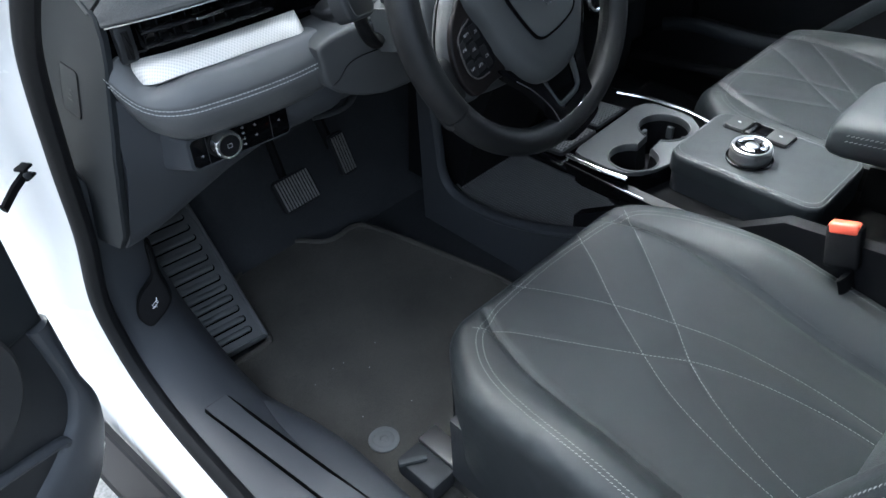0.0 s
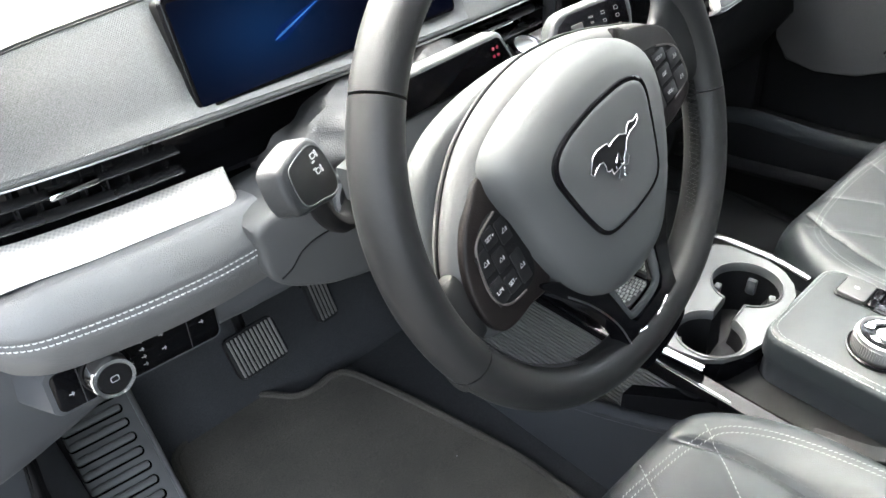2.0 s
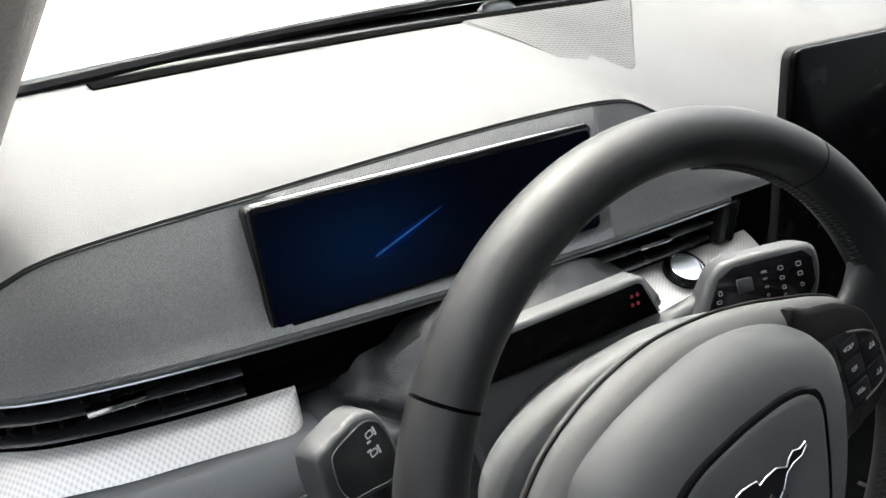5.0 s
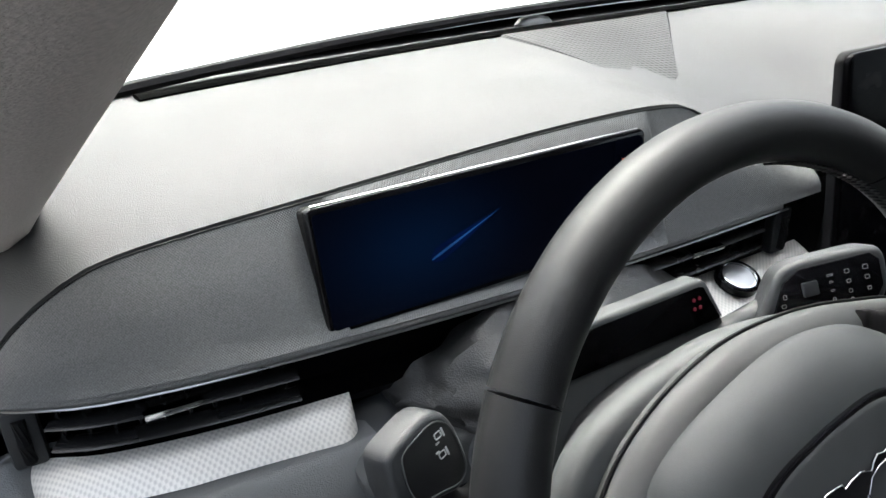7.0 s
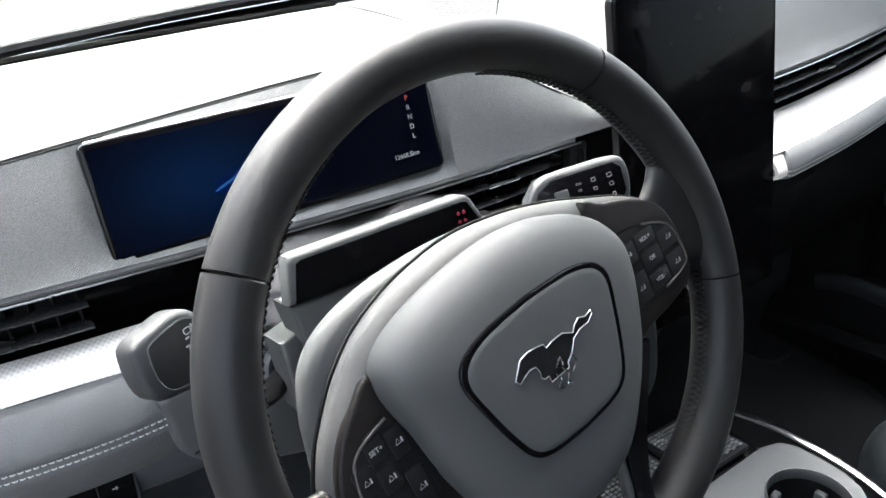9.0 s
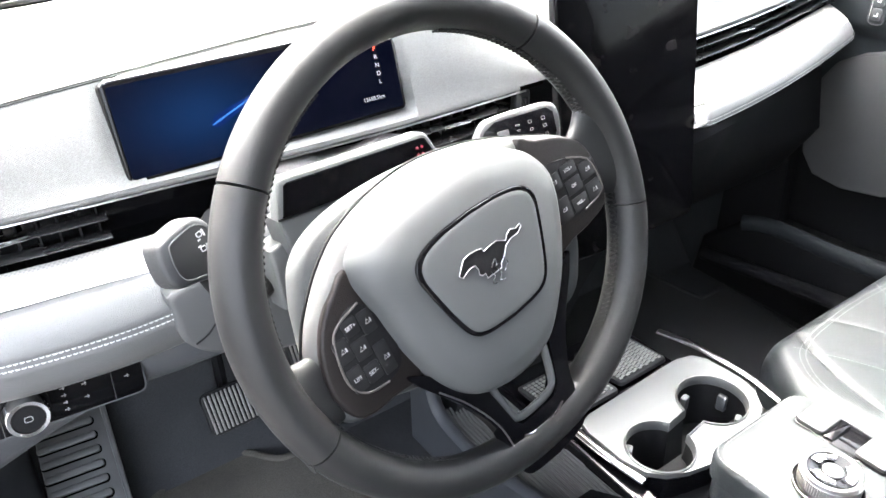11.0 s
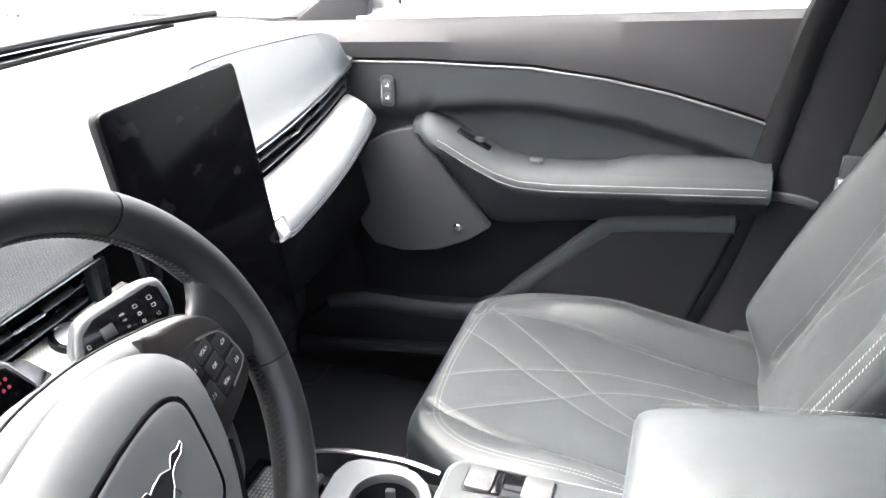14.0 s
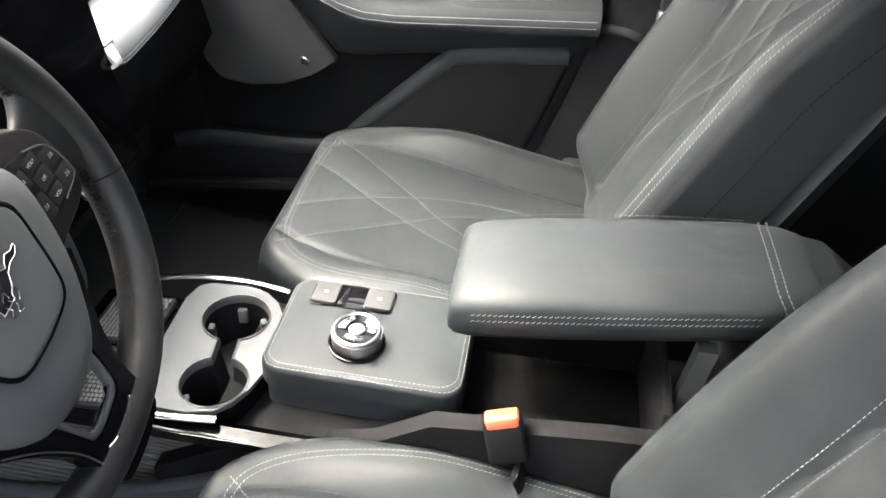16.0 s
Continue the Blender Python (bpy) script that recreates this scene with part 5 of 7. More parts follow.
def seat(name, at, label, mirror, wide, lean=24.0, shift=(0, 0)):
    st = thing(name, at, label, "car seat", "front seats")
    place = Matrix.Translation(at)
    bm = cushion_mesh()
    bm.transform(place)
    cushion = part("cushion", bm, LEATHER, st, "quilted dark leather cushion")
    up = (0, 0, 1)

    def on_c(p, dx=0.0, ds=0.0):
        return place @ Vector((p[0] + dx, -(p[1] + ds), cushion_top(p[0] + dx, p[1] + ds) + 0.0008))

    for q in CQ:
        part("quilting", stitches([on_c(p) for p in q], up, 0.0036, 0.0016, 0.0011), SEAT_THREAD, cushion, "pale quilting thread")
    for q in CSEAM:
        for d in (-0.006, 0.006):
            part("seam", stitches([on_c(p, d) for p in q], up, 0.0034, 0.0022, 0.0009), RIM_LEATHER, cushion)
    edge = [(sx * x, s) for sx, x, s in [(-1, 0.222, 0.45), (-1, 0.224, 0.32), (-1, 0.222, 0.20), (-1, 0.208, 0.11), (-1, 0.182, 0.058), (-1, 0.145, 0.034), (-1, 0.07, 0.024), (0, 0, 0.022), (1, 0.07, 0.024), (1, 0.145, 0.034), (1, 0.182, 0.058), (1, 0.208, 0.11), (1, 0.222, 0.20), (1, 0.224, 0.32), (1, 0.222, 0.45)]]
    for k in (1.0, 0.972):
        path = spline([(x * k, s + (1 - k) * 0.22, 0) for x, s in edge], 8)
        part("edge_stitching", stitches([on_c(p) for p in path], up, 0.0034, 0.0016, 0.0009, slant=0.0006), SEAT_THREAD, cushion, "pale double edge stitching")
    part("base", loft([[place @ Vector((x, y, z)) for x, y in ((-0.225, -0.05), (0.225, -0.05), (0.235, -0.50), (-0.235, -0.50))] for z in (-0.115, -0.20, -0.235)]), PLASTIC, st, "dark plastic seat base")
    for x in (-0.19, 0.19):
        part("rail", rbox(place @ Vector((x, -0.20, -0.275)), (0.035, 0.48, 0.05), 0.004), METAL, st, "metal seat rail")
    # backrest
    hinge = place @ Vector((shift[0], -0.448 + shift[1], -0.085))
    bmtx = plane_at(hinge, (-1, 0, 0), (0, -math.sin(radians(lean)), math.cos(radians(lean))))
    bm = back_mesh(wide)
    bm.transform(bmtx)
    back = part("backrest", bm, LEATHER, st, "quilted dark leather backrest")
    nb = bmtx.to_3x3() @ Vector((0, 0, 1))

    def on_b(p, dx=0.0):
        return bmtx @ Vector((p[0] + dx, p[1], back_top(p[0] + dx, p[1]) + 0.0008))

    for q in BQ:
        part("quilting", stitches([on_b(p) for p in q], nb, 0.0038, 0.0018, 0.0010), SEAT_THREAD, back, "pale quilting thread")
    for q in BSEAM:
        for d in (-0.006, 0.006):
            part("seam", stitches([on_b(p, d) for p in q], nb, 0.0034, 0.0022, 0.0009), SEAT_THREAD, back)
    for s in (-1, 1):
        def side(u, v, out=0.0014):
            h = 0.02 + 0.74 * v
            x, da = fold(s * (0.84 + 0.16 * u), 0.84, back_half(h, wide), 0.032, 0.10)
            return bmtx @ Vector((x + s * out, h, back_top(x, h) - da))
        part("side_strip", grid(lambda u, v: side(0.36 + 0.64 * u, v), 20, 60), PLASTIC, back, "black leather side of the bolster")
        for u in (0.10, 0.20):
            line = [side(u, v / 120, 0.0010) for v in range(121)]
            part("edge_stitching", stitches(line, bmtx.to_3x3() @ Vector((s, 0, 0.8)), 0.0038, 0.0016, 0.0009, slant=0.0007), SEAT_THREAD, back, "pale double edge stitching")
        part("side_stitching", stitches([side(0.70, v / 120, 0.0022) for v in range(121)], bmtx.to_3x3() @ Vector((s, 0, 0.2)), 0.0045, 0.0020, 0.0012), BLACK, back)
    part("back_shell", loft([[bmtx @ Vector((w * math.cos(a), h, -0.075 + 0.06 * math.sin(a))) for a in [2 * math.pi * k / 20 for k in range(20)]] for h, w in ((-0.03, 0.17), (0.05, 0.20), (0.25, 0.222), (0.45, 0.212), (0.65, 0.165), (0.77, 0.14))]), PLASTIC, st, "dark backrest shell")
    part("headrest", rbox(bmtx @ Vector((0, 0.86, -0.03)), (0.26, 0.10, 0.17), 0.04, 4, Matrix.Rotation(radians(lean - 6), 4, "X")), LEATHER, st)
    part("hinge_cover", rbox(hinge + Vector((-0.235 * mirror, 0.0, 0.01)), (0.03, 0.10, 0.06), 0.012, 3), PLASTIC, st)
    return st


driver_seat = seat("driver_seat", (-0.345, -0.010, 0.694), "dark grey quilted leather driver's seat with pale stitching", 1, 0.004)
seat("passenger_seat", (0.372, 0.072, 0.694), "dark grey quilted leather passenger seat with pale stitching", -1, -0.004, 24.0, (0.008, -0.036))
# rail end cover of the driver's seat
part("rail_cover", rbox((-0.575, -0.01, 0.425), (0.045, 0.075, 0.035), 0.006), PLASTIC, driver_seat)
part("rail_plate", rbox((-0.585, 0.005, 0.447), (0.040, 0.008, 0.006), 0.001, 2, Matrix.Rotation(radians(-32), 4, "Z")), SATIN, driver_seat, "grey rail end plate")


# ---- centre console ----
def dumbbell(c1, r1, c2, r2, half, grow=0.0):
    """Outline of two round wells joined by a channel."""
    c1, c2 = Vector(c1), Vector(c2)
    a = math.atan2(c2.y - c1.y, c2.x - c1.x)
    o1, o2 = math.asin((half + grow) / (r1 + grow)), math.asin((half + grow) / (r2 + grow))
    pts = [(c1.x + (r1 + grow) * math.cos(t), c1.y + (r1 + grow) * math.sin(t)) for t in steps(a + o1, a + 2 * math.pi - o1, 28)]
    pts += [(c2.x + (r2 + grow) * math.cos(t), c2.y + (r2 + grow) * math.sin(t)) for t in steps(a + math.pi + o2, a + 3 * math.pi - o2, 28)]
    return pts


console = thing("centre_console", (0, -0.15, 0.40), "centre console with silver cup holder plate and black plastic sides", "console")
body = part("body", loft([[(x, y, z) for x, z in ((-0.098, 0.36), (-0.098, 0.655), (0.112, 0.655), (0.112, 0.36))] for y in (0.02, -0.20, -0.62)]), BLACK, console)
# shallow bin: floor and liner take sheenless black for the shade of its depth
part("bin_floor", rbox((0.01, -0.42, 0.66), (0.19, 0.36, 0.012), 0.002), VOID, console, "storage bin floor, blackened for the shade inside")
part("side_rail", loft([[(x, y, z) for y, z in ((0.10, 0.56), (-0.02, 0.635), (-0.10, 0.650), (-0.17, 0.672), (-0.235, 0.716), (-0.42, 0.738), (-0.62, 0.748), (-0.62, 0.38), (0.10, 0.38))] for x in (-0.108, -0.103, -0.090, -0.086)]), PILLAR_DARK, console, "dark moulded side wall")
part("side_rail", loft([[(x, y, z) for y, z in ((0.10, 0.56), (-0.02, 0.635), (-0.235, 0.70), (-0.62, 0.735), (-0.62, 0.38), (0.10, 0.38))] for x in (0.108, 0.122)]), PILLAR_DARK, console)
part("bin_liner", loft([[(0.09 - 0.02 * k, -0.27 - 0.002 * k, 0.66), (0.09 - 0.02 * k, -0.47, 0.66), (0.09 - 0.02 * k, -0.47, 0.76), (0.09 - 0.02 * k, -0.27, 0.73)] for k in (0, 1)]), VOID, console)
part("bin_end", rbox((0.0, -0.475, 0.715), (0.17, 0.012, 0.10), 0.003), BLACK, console)

CUP1, CUP2 = (-0.072, 0.022), (0.036, 0.036)
plate_m = Matrix.Translation((0, 0, 0.684))
outer = [(-0.120, 0.085), (-0.115, 0.101), (-0.100, 0.106), (0.060, 0.112), (0.084, 0.105), (0.094, 0.090), (0.098, 0.040), (0.091, 0.015), (0.075, -0.005), (0.057, -0.016), (0.0, -0.026), (-0.045, -0.028), (-0.075, -0.021), (-0.098, -0.010), (-0.113, 0.006), (-0.120, 0.035)]
wells = dumbbell(CUP1, 0.040, CUP2, 0.043, 0.014)
part("cup_plate", holed(outer, [wells], 0.006, plate_m), CONSOLE, console, "silver grey cup holder plate")
part("cup_rim", loft([[(x, y, z) for x, y in dumbbell(CUP1, 0.040, CUP2, 0.043, 0.014, g)] for g, z in ((0.0, 0.684), (0.0002, 0.6915), (-0.0015, 0.6925), (-0.003, 0.690), (-0.003, 0.68))], cap=False), CONSOLE, console)
part("cup_recess", loft([[(x, y, z) for x, y in dumbbell(CUP1, 0.040, CUP2, 0.043, 0.014, g)] for g, z in ((-0.001, 0.689), (-0.003, 0.66), (-0.006, 0.625), (-0.007, 0.618), (-0.012, 0.617))], cap=False), BLACK, console, "black double cup recess")
part("cup_floor", prism(dumbbell(CUP1, 0.040, CUP2, 0.043, 0.014, -0.006), 0.002, Matrix.Translation((0, 0, 0.6165))), RUBBER, console)
for (cx, cy), a in ((CUP1, 120), (CUP1, 235), (CUP2, 100), (CUP2, 10), (CUP2, 300)):
    part("cup_finger", rbox((cx + 0.033 * math.cos(radians(a)), cy + 0.033 * math.sin(radians(a)), 0.664), (0.008, 0.012, 0.022), 0.002, 2, Matrix.Rotation(radians(a), 4, "Z")), SATIN, console)
part("chrome_edge", tube(spline([(-0.127, 0.108, 0.686), (-0.126, 0.05, 0.686), (-0.121, 0.0, 0.686)], 5), 0.0055, 0.0042, 10), CHROME, console, "bright chrome edge strip")
part("chrome_line", tube(spline([(-0.133, 0.11, 0.676), (-0.134, 0.02, 0.674), (-0.132, -0.05, 0.672), (-0.126, -0.10, 0.670)], 5), 0.0016, 0.0016, 6), CHROME, console, "thin chrome line")
part("chrome_edge", tube(spline([(0.088, 0.165, 0.690), (0.101, 0.115, 0.691), (0.104, 0.04, 0.692), (0.095, -0.015, 0.692)], 5), 0.0058, 0.003, 8), CHROME, console, "bright chrome edge strip")
part("gloss_wall", holed([(x * 0.985, 0.04 + (y - 0.04) * 0.985) for x, y in outer], [dumbbell(CUP1, 0.040, CUP2, 0.043, 0.014, 0.001)], 0.050, Matrix.Translation((0, 0, 0.6335))), GLOSS, console, "glossy black wall under the plate")
part("gloss_side", loft([[(x, y, z) for x, z in ((-0.136, 0.660), (-0.137, 0.673), (-0.120, 0.676), (-0.110, 0.640))] for y in (0.108, 0.0, -0.10)]), GLOSS, console, "glossy black edge")
# ribbed pads ahead of the cups
for x0, x1, y0, y1 in ((-0.125, -0.030, 0.120, 0.205), (-0.022, 0.064, 0.126, 0.212)):
    m = plane_at(((x0 + x1) / 2, (y0 + y1) / 2, 0.672), (1, 0, 0), (0, 1, -0.10))
    part("ribbed_pad", prism(rounded(x1 - x0, y1 - y0, 0.006), 0.006, m, 0.002), RUBBER, console, "ribbed rubber tray pad")
    part("ribs", joined([rbox(m @ Vector((px, py, 0.0065)), (0.0045, 0.0030, 0.002), 0) for i, px in enumerate(steps(-(x1 - x0) / 2 + 0.008, (x1 - x0) / 2 - 0.008, 12)) for py in steps(-(y1 - y0) / 2 + 0.007 + 0.002 * (i % 2), (y1 - y0) / 2 - 0.008, 13)]), RIB, console)
part("tray_base", rbox((-0.03, 0.165, 0.664), (0.215, 0.13, 0.014), 0.004), GLOSS, console)
# open lower tray with a rounded rim
RIM = [(0.47, 0.73), (0.437, 0.66), (0.425, 0.58), (0.418, 0.515), (0.395, 0.478), (0.345, 0.465), (0.27, 0.470), (0.19, 0.490), (0.10, 0.525), (0.0, 0.575), (-0.10, 0.630)]
for x in (-0.112, 0.118):
    part("tray_rim", tube(spline([(x, y, z) for y, z in RIM], 6), 0.010, 0.012, 10, up=(1, 0, 0)), NAVY, console, "rounded lower tray rim")
    part("tray_wall", loft([[(x + dx, y, z) for y, z in RIM + [(-0.10, 0.37), (0.47, 0.37)]] for dx in (-0.006, 0.006)]), NAVY, console)
part("tray_floor", rbox((0.0, 0.22, 0.452), (0.215, 0.36, 0.012), 0.003), MAT_RUBBER, console)
part("tray_ribs", joined([tube([(x, 0.06, 0.460), (x, 0.37, 0.460), (x, 0.40, 0.475)], 0.0022, n=6) for x in steps(-0.095, 0.095, 30)]), RIB, console, "ribbed rubber floor of the lower tray")
part("riser", loft([[(x, 0.40, 0.44), (x, 0.33, 0.66), (x, 0.27, 0.80), (x, 0.27, 0.95), (x, 0.50, 0.95), (x, 0.55, 0.44)] for x in (-0.085, 0.11)]), BLACK, console)

# shifter pad
shifter = thing("shifter_pad", (0.01, -0.145, 0.66), "leather topped console pad with silver rotary gear selector", "gear selector")


def slab(x0, x1, y0, y1, z0, z1, r=0.025, edge=0.010, n=6, dome_h=0.003):
    cx, cy, w, h = (x0 + x1) / 2, (y0 + y1) / 2, x1 - x0, y1 - y0
    rings = []
    for k, z in [(0, z0), (0, z1 - edge)] + [(edge * (1 - math.cos(math.pi / 2 * i / n)), z1 - edge + edge * math.sin(math.pi / 2 * i / n)) for i in range(1, n + 1)]:
        rings.append([(cx + x, cy + y, z) for x, y in rounded(w - 2 * k, h - 2 * k, max(r - k, 0.004), 6)])
    rings.append([(cx + x, cy + y, z1 + dome_h) for x, y in rounded(w * 0.5, h * 0.5, 0.01, 6)])
    return loft(rings)


top = part("pad", slab(-0.066, 0.100, -0.262, -0.027, 0.690, 0.722), LEATHER, shifter, "stitched leather pad")
part("skirt", slab(-0.060, 0.096, -0.262, -0.031, 0.645, 0.692, 0.02, 0.004), PLASTIC, shifter)
for k, z in ((0.0035, 0.7195), (0.008, 0.7225)):
    out = [(0.017 + x, -0.1445 + y, z) for x, y in rounded(0.166 - 2 * k, 0.235 - 2 * k, 0.022, 8)]
    part("stitching", stitches(out + out[:1], (0, 0, 1), 0.0034, 0.002, 0.0008), SEAT_THREAD, top)
dm = Matrix.Translation((-0.010, -0.131, 0.7255)) @ Matrix.Diagonal((1.07, 1.07, 1.1, 1))
part("dial_well", turned([(0.0315, -0.003), (0.0315, 0.001), (0.030, 0.0015), (0.028, 0.0005)], 48, dm), GLOSS, shifter)
dial = part("dial", turned([(0.027, 0.0), (0.0272, 0.016), (0.0265, 0.0195), (0.0245, 0.0205), (0.0225, 0.0195)], 48, dm), METAL, shifter, "silver rotary gear dial")
part("knurling", joined([rbox(dm @ Vector((0.0274 * math.cos(a), 0.0274 * math.sin(a), 0.010)), (0.0010, 0.0016, 0.013), 0, 1, Matrix.Rotation(a, 4, "Z")) for a in [2 * math.pi * k / 72 for k in range(72)]]), METAL, dial)
part("dial_face", turned([(0.0225, 0.0), (0.0222, 0.0195), (0.012, 0.0178), (0.001, 0.0175)], 40, dm), GLOSS, dial, "black dial face with bright inlay")
for a in (60, 180, 300):
    part("dial_inlay", loft([[dm @ Vector((r * math.cos(radians(a + d)), r * math.sin(radians(a + d)), z)) for r in (0.0125, 0.0205) for z in (0.0185, 0.0198)] for d in (-38, -12, 12, 38)]), CHROME, dial)
part("dial_centre", turned([(0.009, 0.017), (0.0088, 0.0195), (0.007, 0.0202), (0.001, 0.020)], 28, dm), METAL, dial)
bm_ = Matrix.Translation((0.065, -0.108, 0.7245))
part("button_well", prism(rounded(0.042, 0.104, 0.006), 0.0015, bm_, 0.0005), GLOSS, shifter)
part("button", prism(rounded(0.038, 0.032, 0.005), 0.0050, bm_ @ pose(0, 0.034, 0.001), 0.0015), BUTTON, shifter, "grey parking button")
part("button", prism(rounded(0.036, 0.034, 0.005), 0.0050, bm_ @ pose(0, -0.033, 0.001), 0.0015), BUTTON, shifter, "grey brake hold button")
part("button_divider", prism(rounded(0.038, 0.010, 0.001), 0.0035, bm_ @ pose(0, 0.012, 0.001), 0.001), GLOSS, shifter)
for y in (0.034, -0.033):
    part("button_print", prism(rounded(0.003, 0.005, 0.0012), 0.0003, bm_ @ pose(0, y, 0.0060)), PRINT, shifter)

# armrest
arm = thing("armrest", (0.02, -0.40, 0.76), "padded leather centre armrest lid with double stitching", "armrest")


def arm_z(y):
    return 0.822 + 0.165 * (-0.24 - y)


def arm_ring(y, w, h, zc):
    pts = []
    for k in range(36):
        a = 2 * math.pi * k / 36
        c, s = math.cos(a), math.sin(a)
        pts.append((0.020 + math.copysign(abs(c) ** 0.5, c) * w, y, zc + math.copysign(abs(s) ** 0.55, s) * h * (0.86 if s > 0 else 0.78)))
    return pts


lid = part("lid", loft([arm_ring(y, w, h, z) for y, w, h, z in ((-0.236, 0.066, 0.020, arm_z(-0.236)), (-0.239, 0.074, 0.029, arm_z(-0.239)), (-0.246, 0.078, 0.035, arm_z(-0.246)), (-0.262, 0.080, 0.040, arm_z(-0.262)), (-0.33, 0.081, 0.043, arm_z(-0.33)), (-0.45, 0.080, 0.041, arm_z(-0.45)), (-0.535, 0.078, 0.037, arm_z(-0.535)), (-0.572, 0.074, 0.032, arm_z(-0.572)), (-0.592, 0.066, 0.026, arm_z(-0.592)))]), LEATHER, arm, "padded lid")
for dz in (0.0130, 0.0050):
    for s in (-1, 1):
        part("stitching", stitches(spline([(0.02 + s * w, y, arm_z(y) + dz) for y, w in ((-0.262, 0.0803), (-0.33, 0.0812), (-0.45, 0.0803), (-0.54, 0.0778))], 8), (s, 0, 0.1), 0.0040, 0.0016, 0.0012, slant=0.0009), SEAT_THREAD, lid)
    part("stitching", stitches(spline([(0.02 + x, -0.2365 - 0.004 * abs(x) / 0.07, arm_z(-0.236) + dz) for x in steps(-0.066, 0.066, 8)], 3), (0, 1, 0), 0.0040, 0.0016, 0.0012, slant=0.0009), SEAT_THREAD, lid)
part("stitching", stitches(spline([(0.02 + w, y, arm_z(y) + h) for y, w, h in ((-0.262, 0.066, 0.0333), (-0.33, 0.067, 0.0357), (-0.45, 0.066, 0.0340), (-0.54, 0.062, 0.0306))], 8), (0.4, 0, 1), 0.0042, 0.0016, 0.0012, slant=0.0009), SEAT_THREAD, lid)
for y in (-0.548, -0.556):
    part("stitching", stitches([(0.02 + 0.077 * math.copysign(abs(math.cos(a)) ** 0.5, math.cos(a)), y - 0.012 * math.cos(a) ** 4, arm_z(y) + 0.0322 * math.sin(a) ** 0.55) for a in steps(0.12, math.pi - 0.12, 40)], (0, 0, 1), 0.0046, 0.0016, 0.0014), SEAT_THREAD, lid)
part("hinge", loft([arm_ring(y, w, h, z) for y, w, h, z in ((-0.588, 0.070, 0.030, 0.874), (-0.62, 0.068, 0.034, 0.868), (-0.66, 0.057, 0.032, 0.845), (-0.69, 0.04, 0.02, 0.81))]), LEATHER, arm)
part("arm_post", loft([[(-0.04, y, z), (0.085, y, z), (0.085, y - 0.08, z), (-0.04, y - 0.08, z)] for y, z in ((-0.54, 0.66), (-0.55, 0.76), (-0.555, 0.825))]), PLASTIC, arm)
part("arm_stay", loft([[(x, -0.485, 0.70), (x, -0.505, 0.70), (x, -0.515, 0.82), (x, -0.495, 0.82)] for x in (-0.045, -0.028)]), SATIN, arm)

# seat belt buckle beside the driver
buckle = thing("belt_buckle", (-0.118, -0.31, 0.62), "black seat belt buckle with an orange red button", "belt buckle")
bk = plane_at((-0.110, -0.314, 0.722), (0.15, -1, 0.25), (0.25, 0.1, 1))
def moved(bm, m):
    bm.transform(m)
    return bm


part("housing", moved(rbox((0, 0, 0), (0.042, 0.058, 0.024), 0.006, 3), bk), BLACK, buckle)
part("release", moved(rbox((0, 0.024, 0.003), (0.036, 0.016, 0.019), 0.004, 3), bk), RED, buckle, "orange red release button")
part("strap", tube([(-0.125, -0.33, 0.69), (-0.13, -0.37, 0.60), (-0.13, -0.42, 0.50)], 0.018, 0.004, 8), BLACK, buckle)

# ---- driver's footwell ----
MATZ = 0.392
MAT = [(-0.600, -0.12), (-0.615, 0.02), (-0.632, 0.20), (-0.650, 0.372), (-0.640, 0.392), (-0.580, 0.392), (-0.560, 0.41), (-0.535, 0.545), (-0.515, 0.572), (-0.475, 0.588), (-0.405, 0.590), (-0.370, 0.575), (-0.335, 0.535), (-0.300, 0.527), (-0.268, 0.530), (-0.242, 0.510), (-0.215, 0.42), (-0.190, 0.31), (-0.172, 0.206), (-0.168, 0.05), (-0.168, -0.12)]


def mat_z(y):
    return MATZ + 0.05 * max(0, y - 0.25) ** 1.3


def floor_mat(outline, label, felt, mirror=1, dx=0.0, dy=0.0):
    path = spline([(mirror * x + dx, y + dy, 0) for x, y in outline], 4, closed=True)
    mt = thing("floor_mat", (path[0].x, path[0].y, MATZ - 0.012), label, "floor mat", "floor mats")
    bm = bmesh.new()
    f = bm.faces.new([bm.verts.new((p.x, p.y, mat_z(p.y))) for p in path])
    top = bmesh.ops.extrude_face_region(bm, geom=[f])
    bmesh.ops.translate(bm, verts=[g for g in top["geom"] if isinstance(g, bmesh.types.BMVert)], vec=(0, 0, -0.012))
    bmesh.ops.triangulate(bm, faces=bm.faces[:])
    part("felt", bm, felt, mt)
    part("binding", tube([(p.x, p.y, mat_z(p.y) - 0.001) for p in path], 0.0065, 0.006, 8, closed=True), felt, mt, "raised bound edge")
    return mt


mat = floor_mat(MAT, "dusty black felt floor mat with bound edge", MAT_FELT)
part("fixing", turned([(0.024, -0.002), (0.024, 0.003), (0.021, 0.005), (0.016, 0.004), (0.015, 0.006), (0.006, 0.0065), (0.005, 0.004), (0.001, 0.004)], 32, Matrix.Translation((-0.566, 0.095, MATZ + 0.0008)) @ Matrix.Diagonal((1, 1, 0.4, 1))), RIB, mat, "round grey fixing stud")
part("crumbs", joined([rbox((random.uniform(-0.58, -0.22), random.uniform(0.0, 0.5), MATZ + 0.0015), (0.0013, 0.0018, 0.0010), 0) for k in range(20)]), KEY_PRINT, mat, "scattered pale grit")

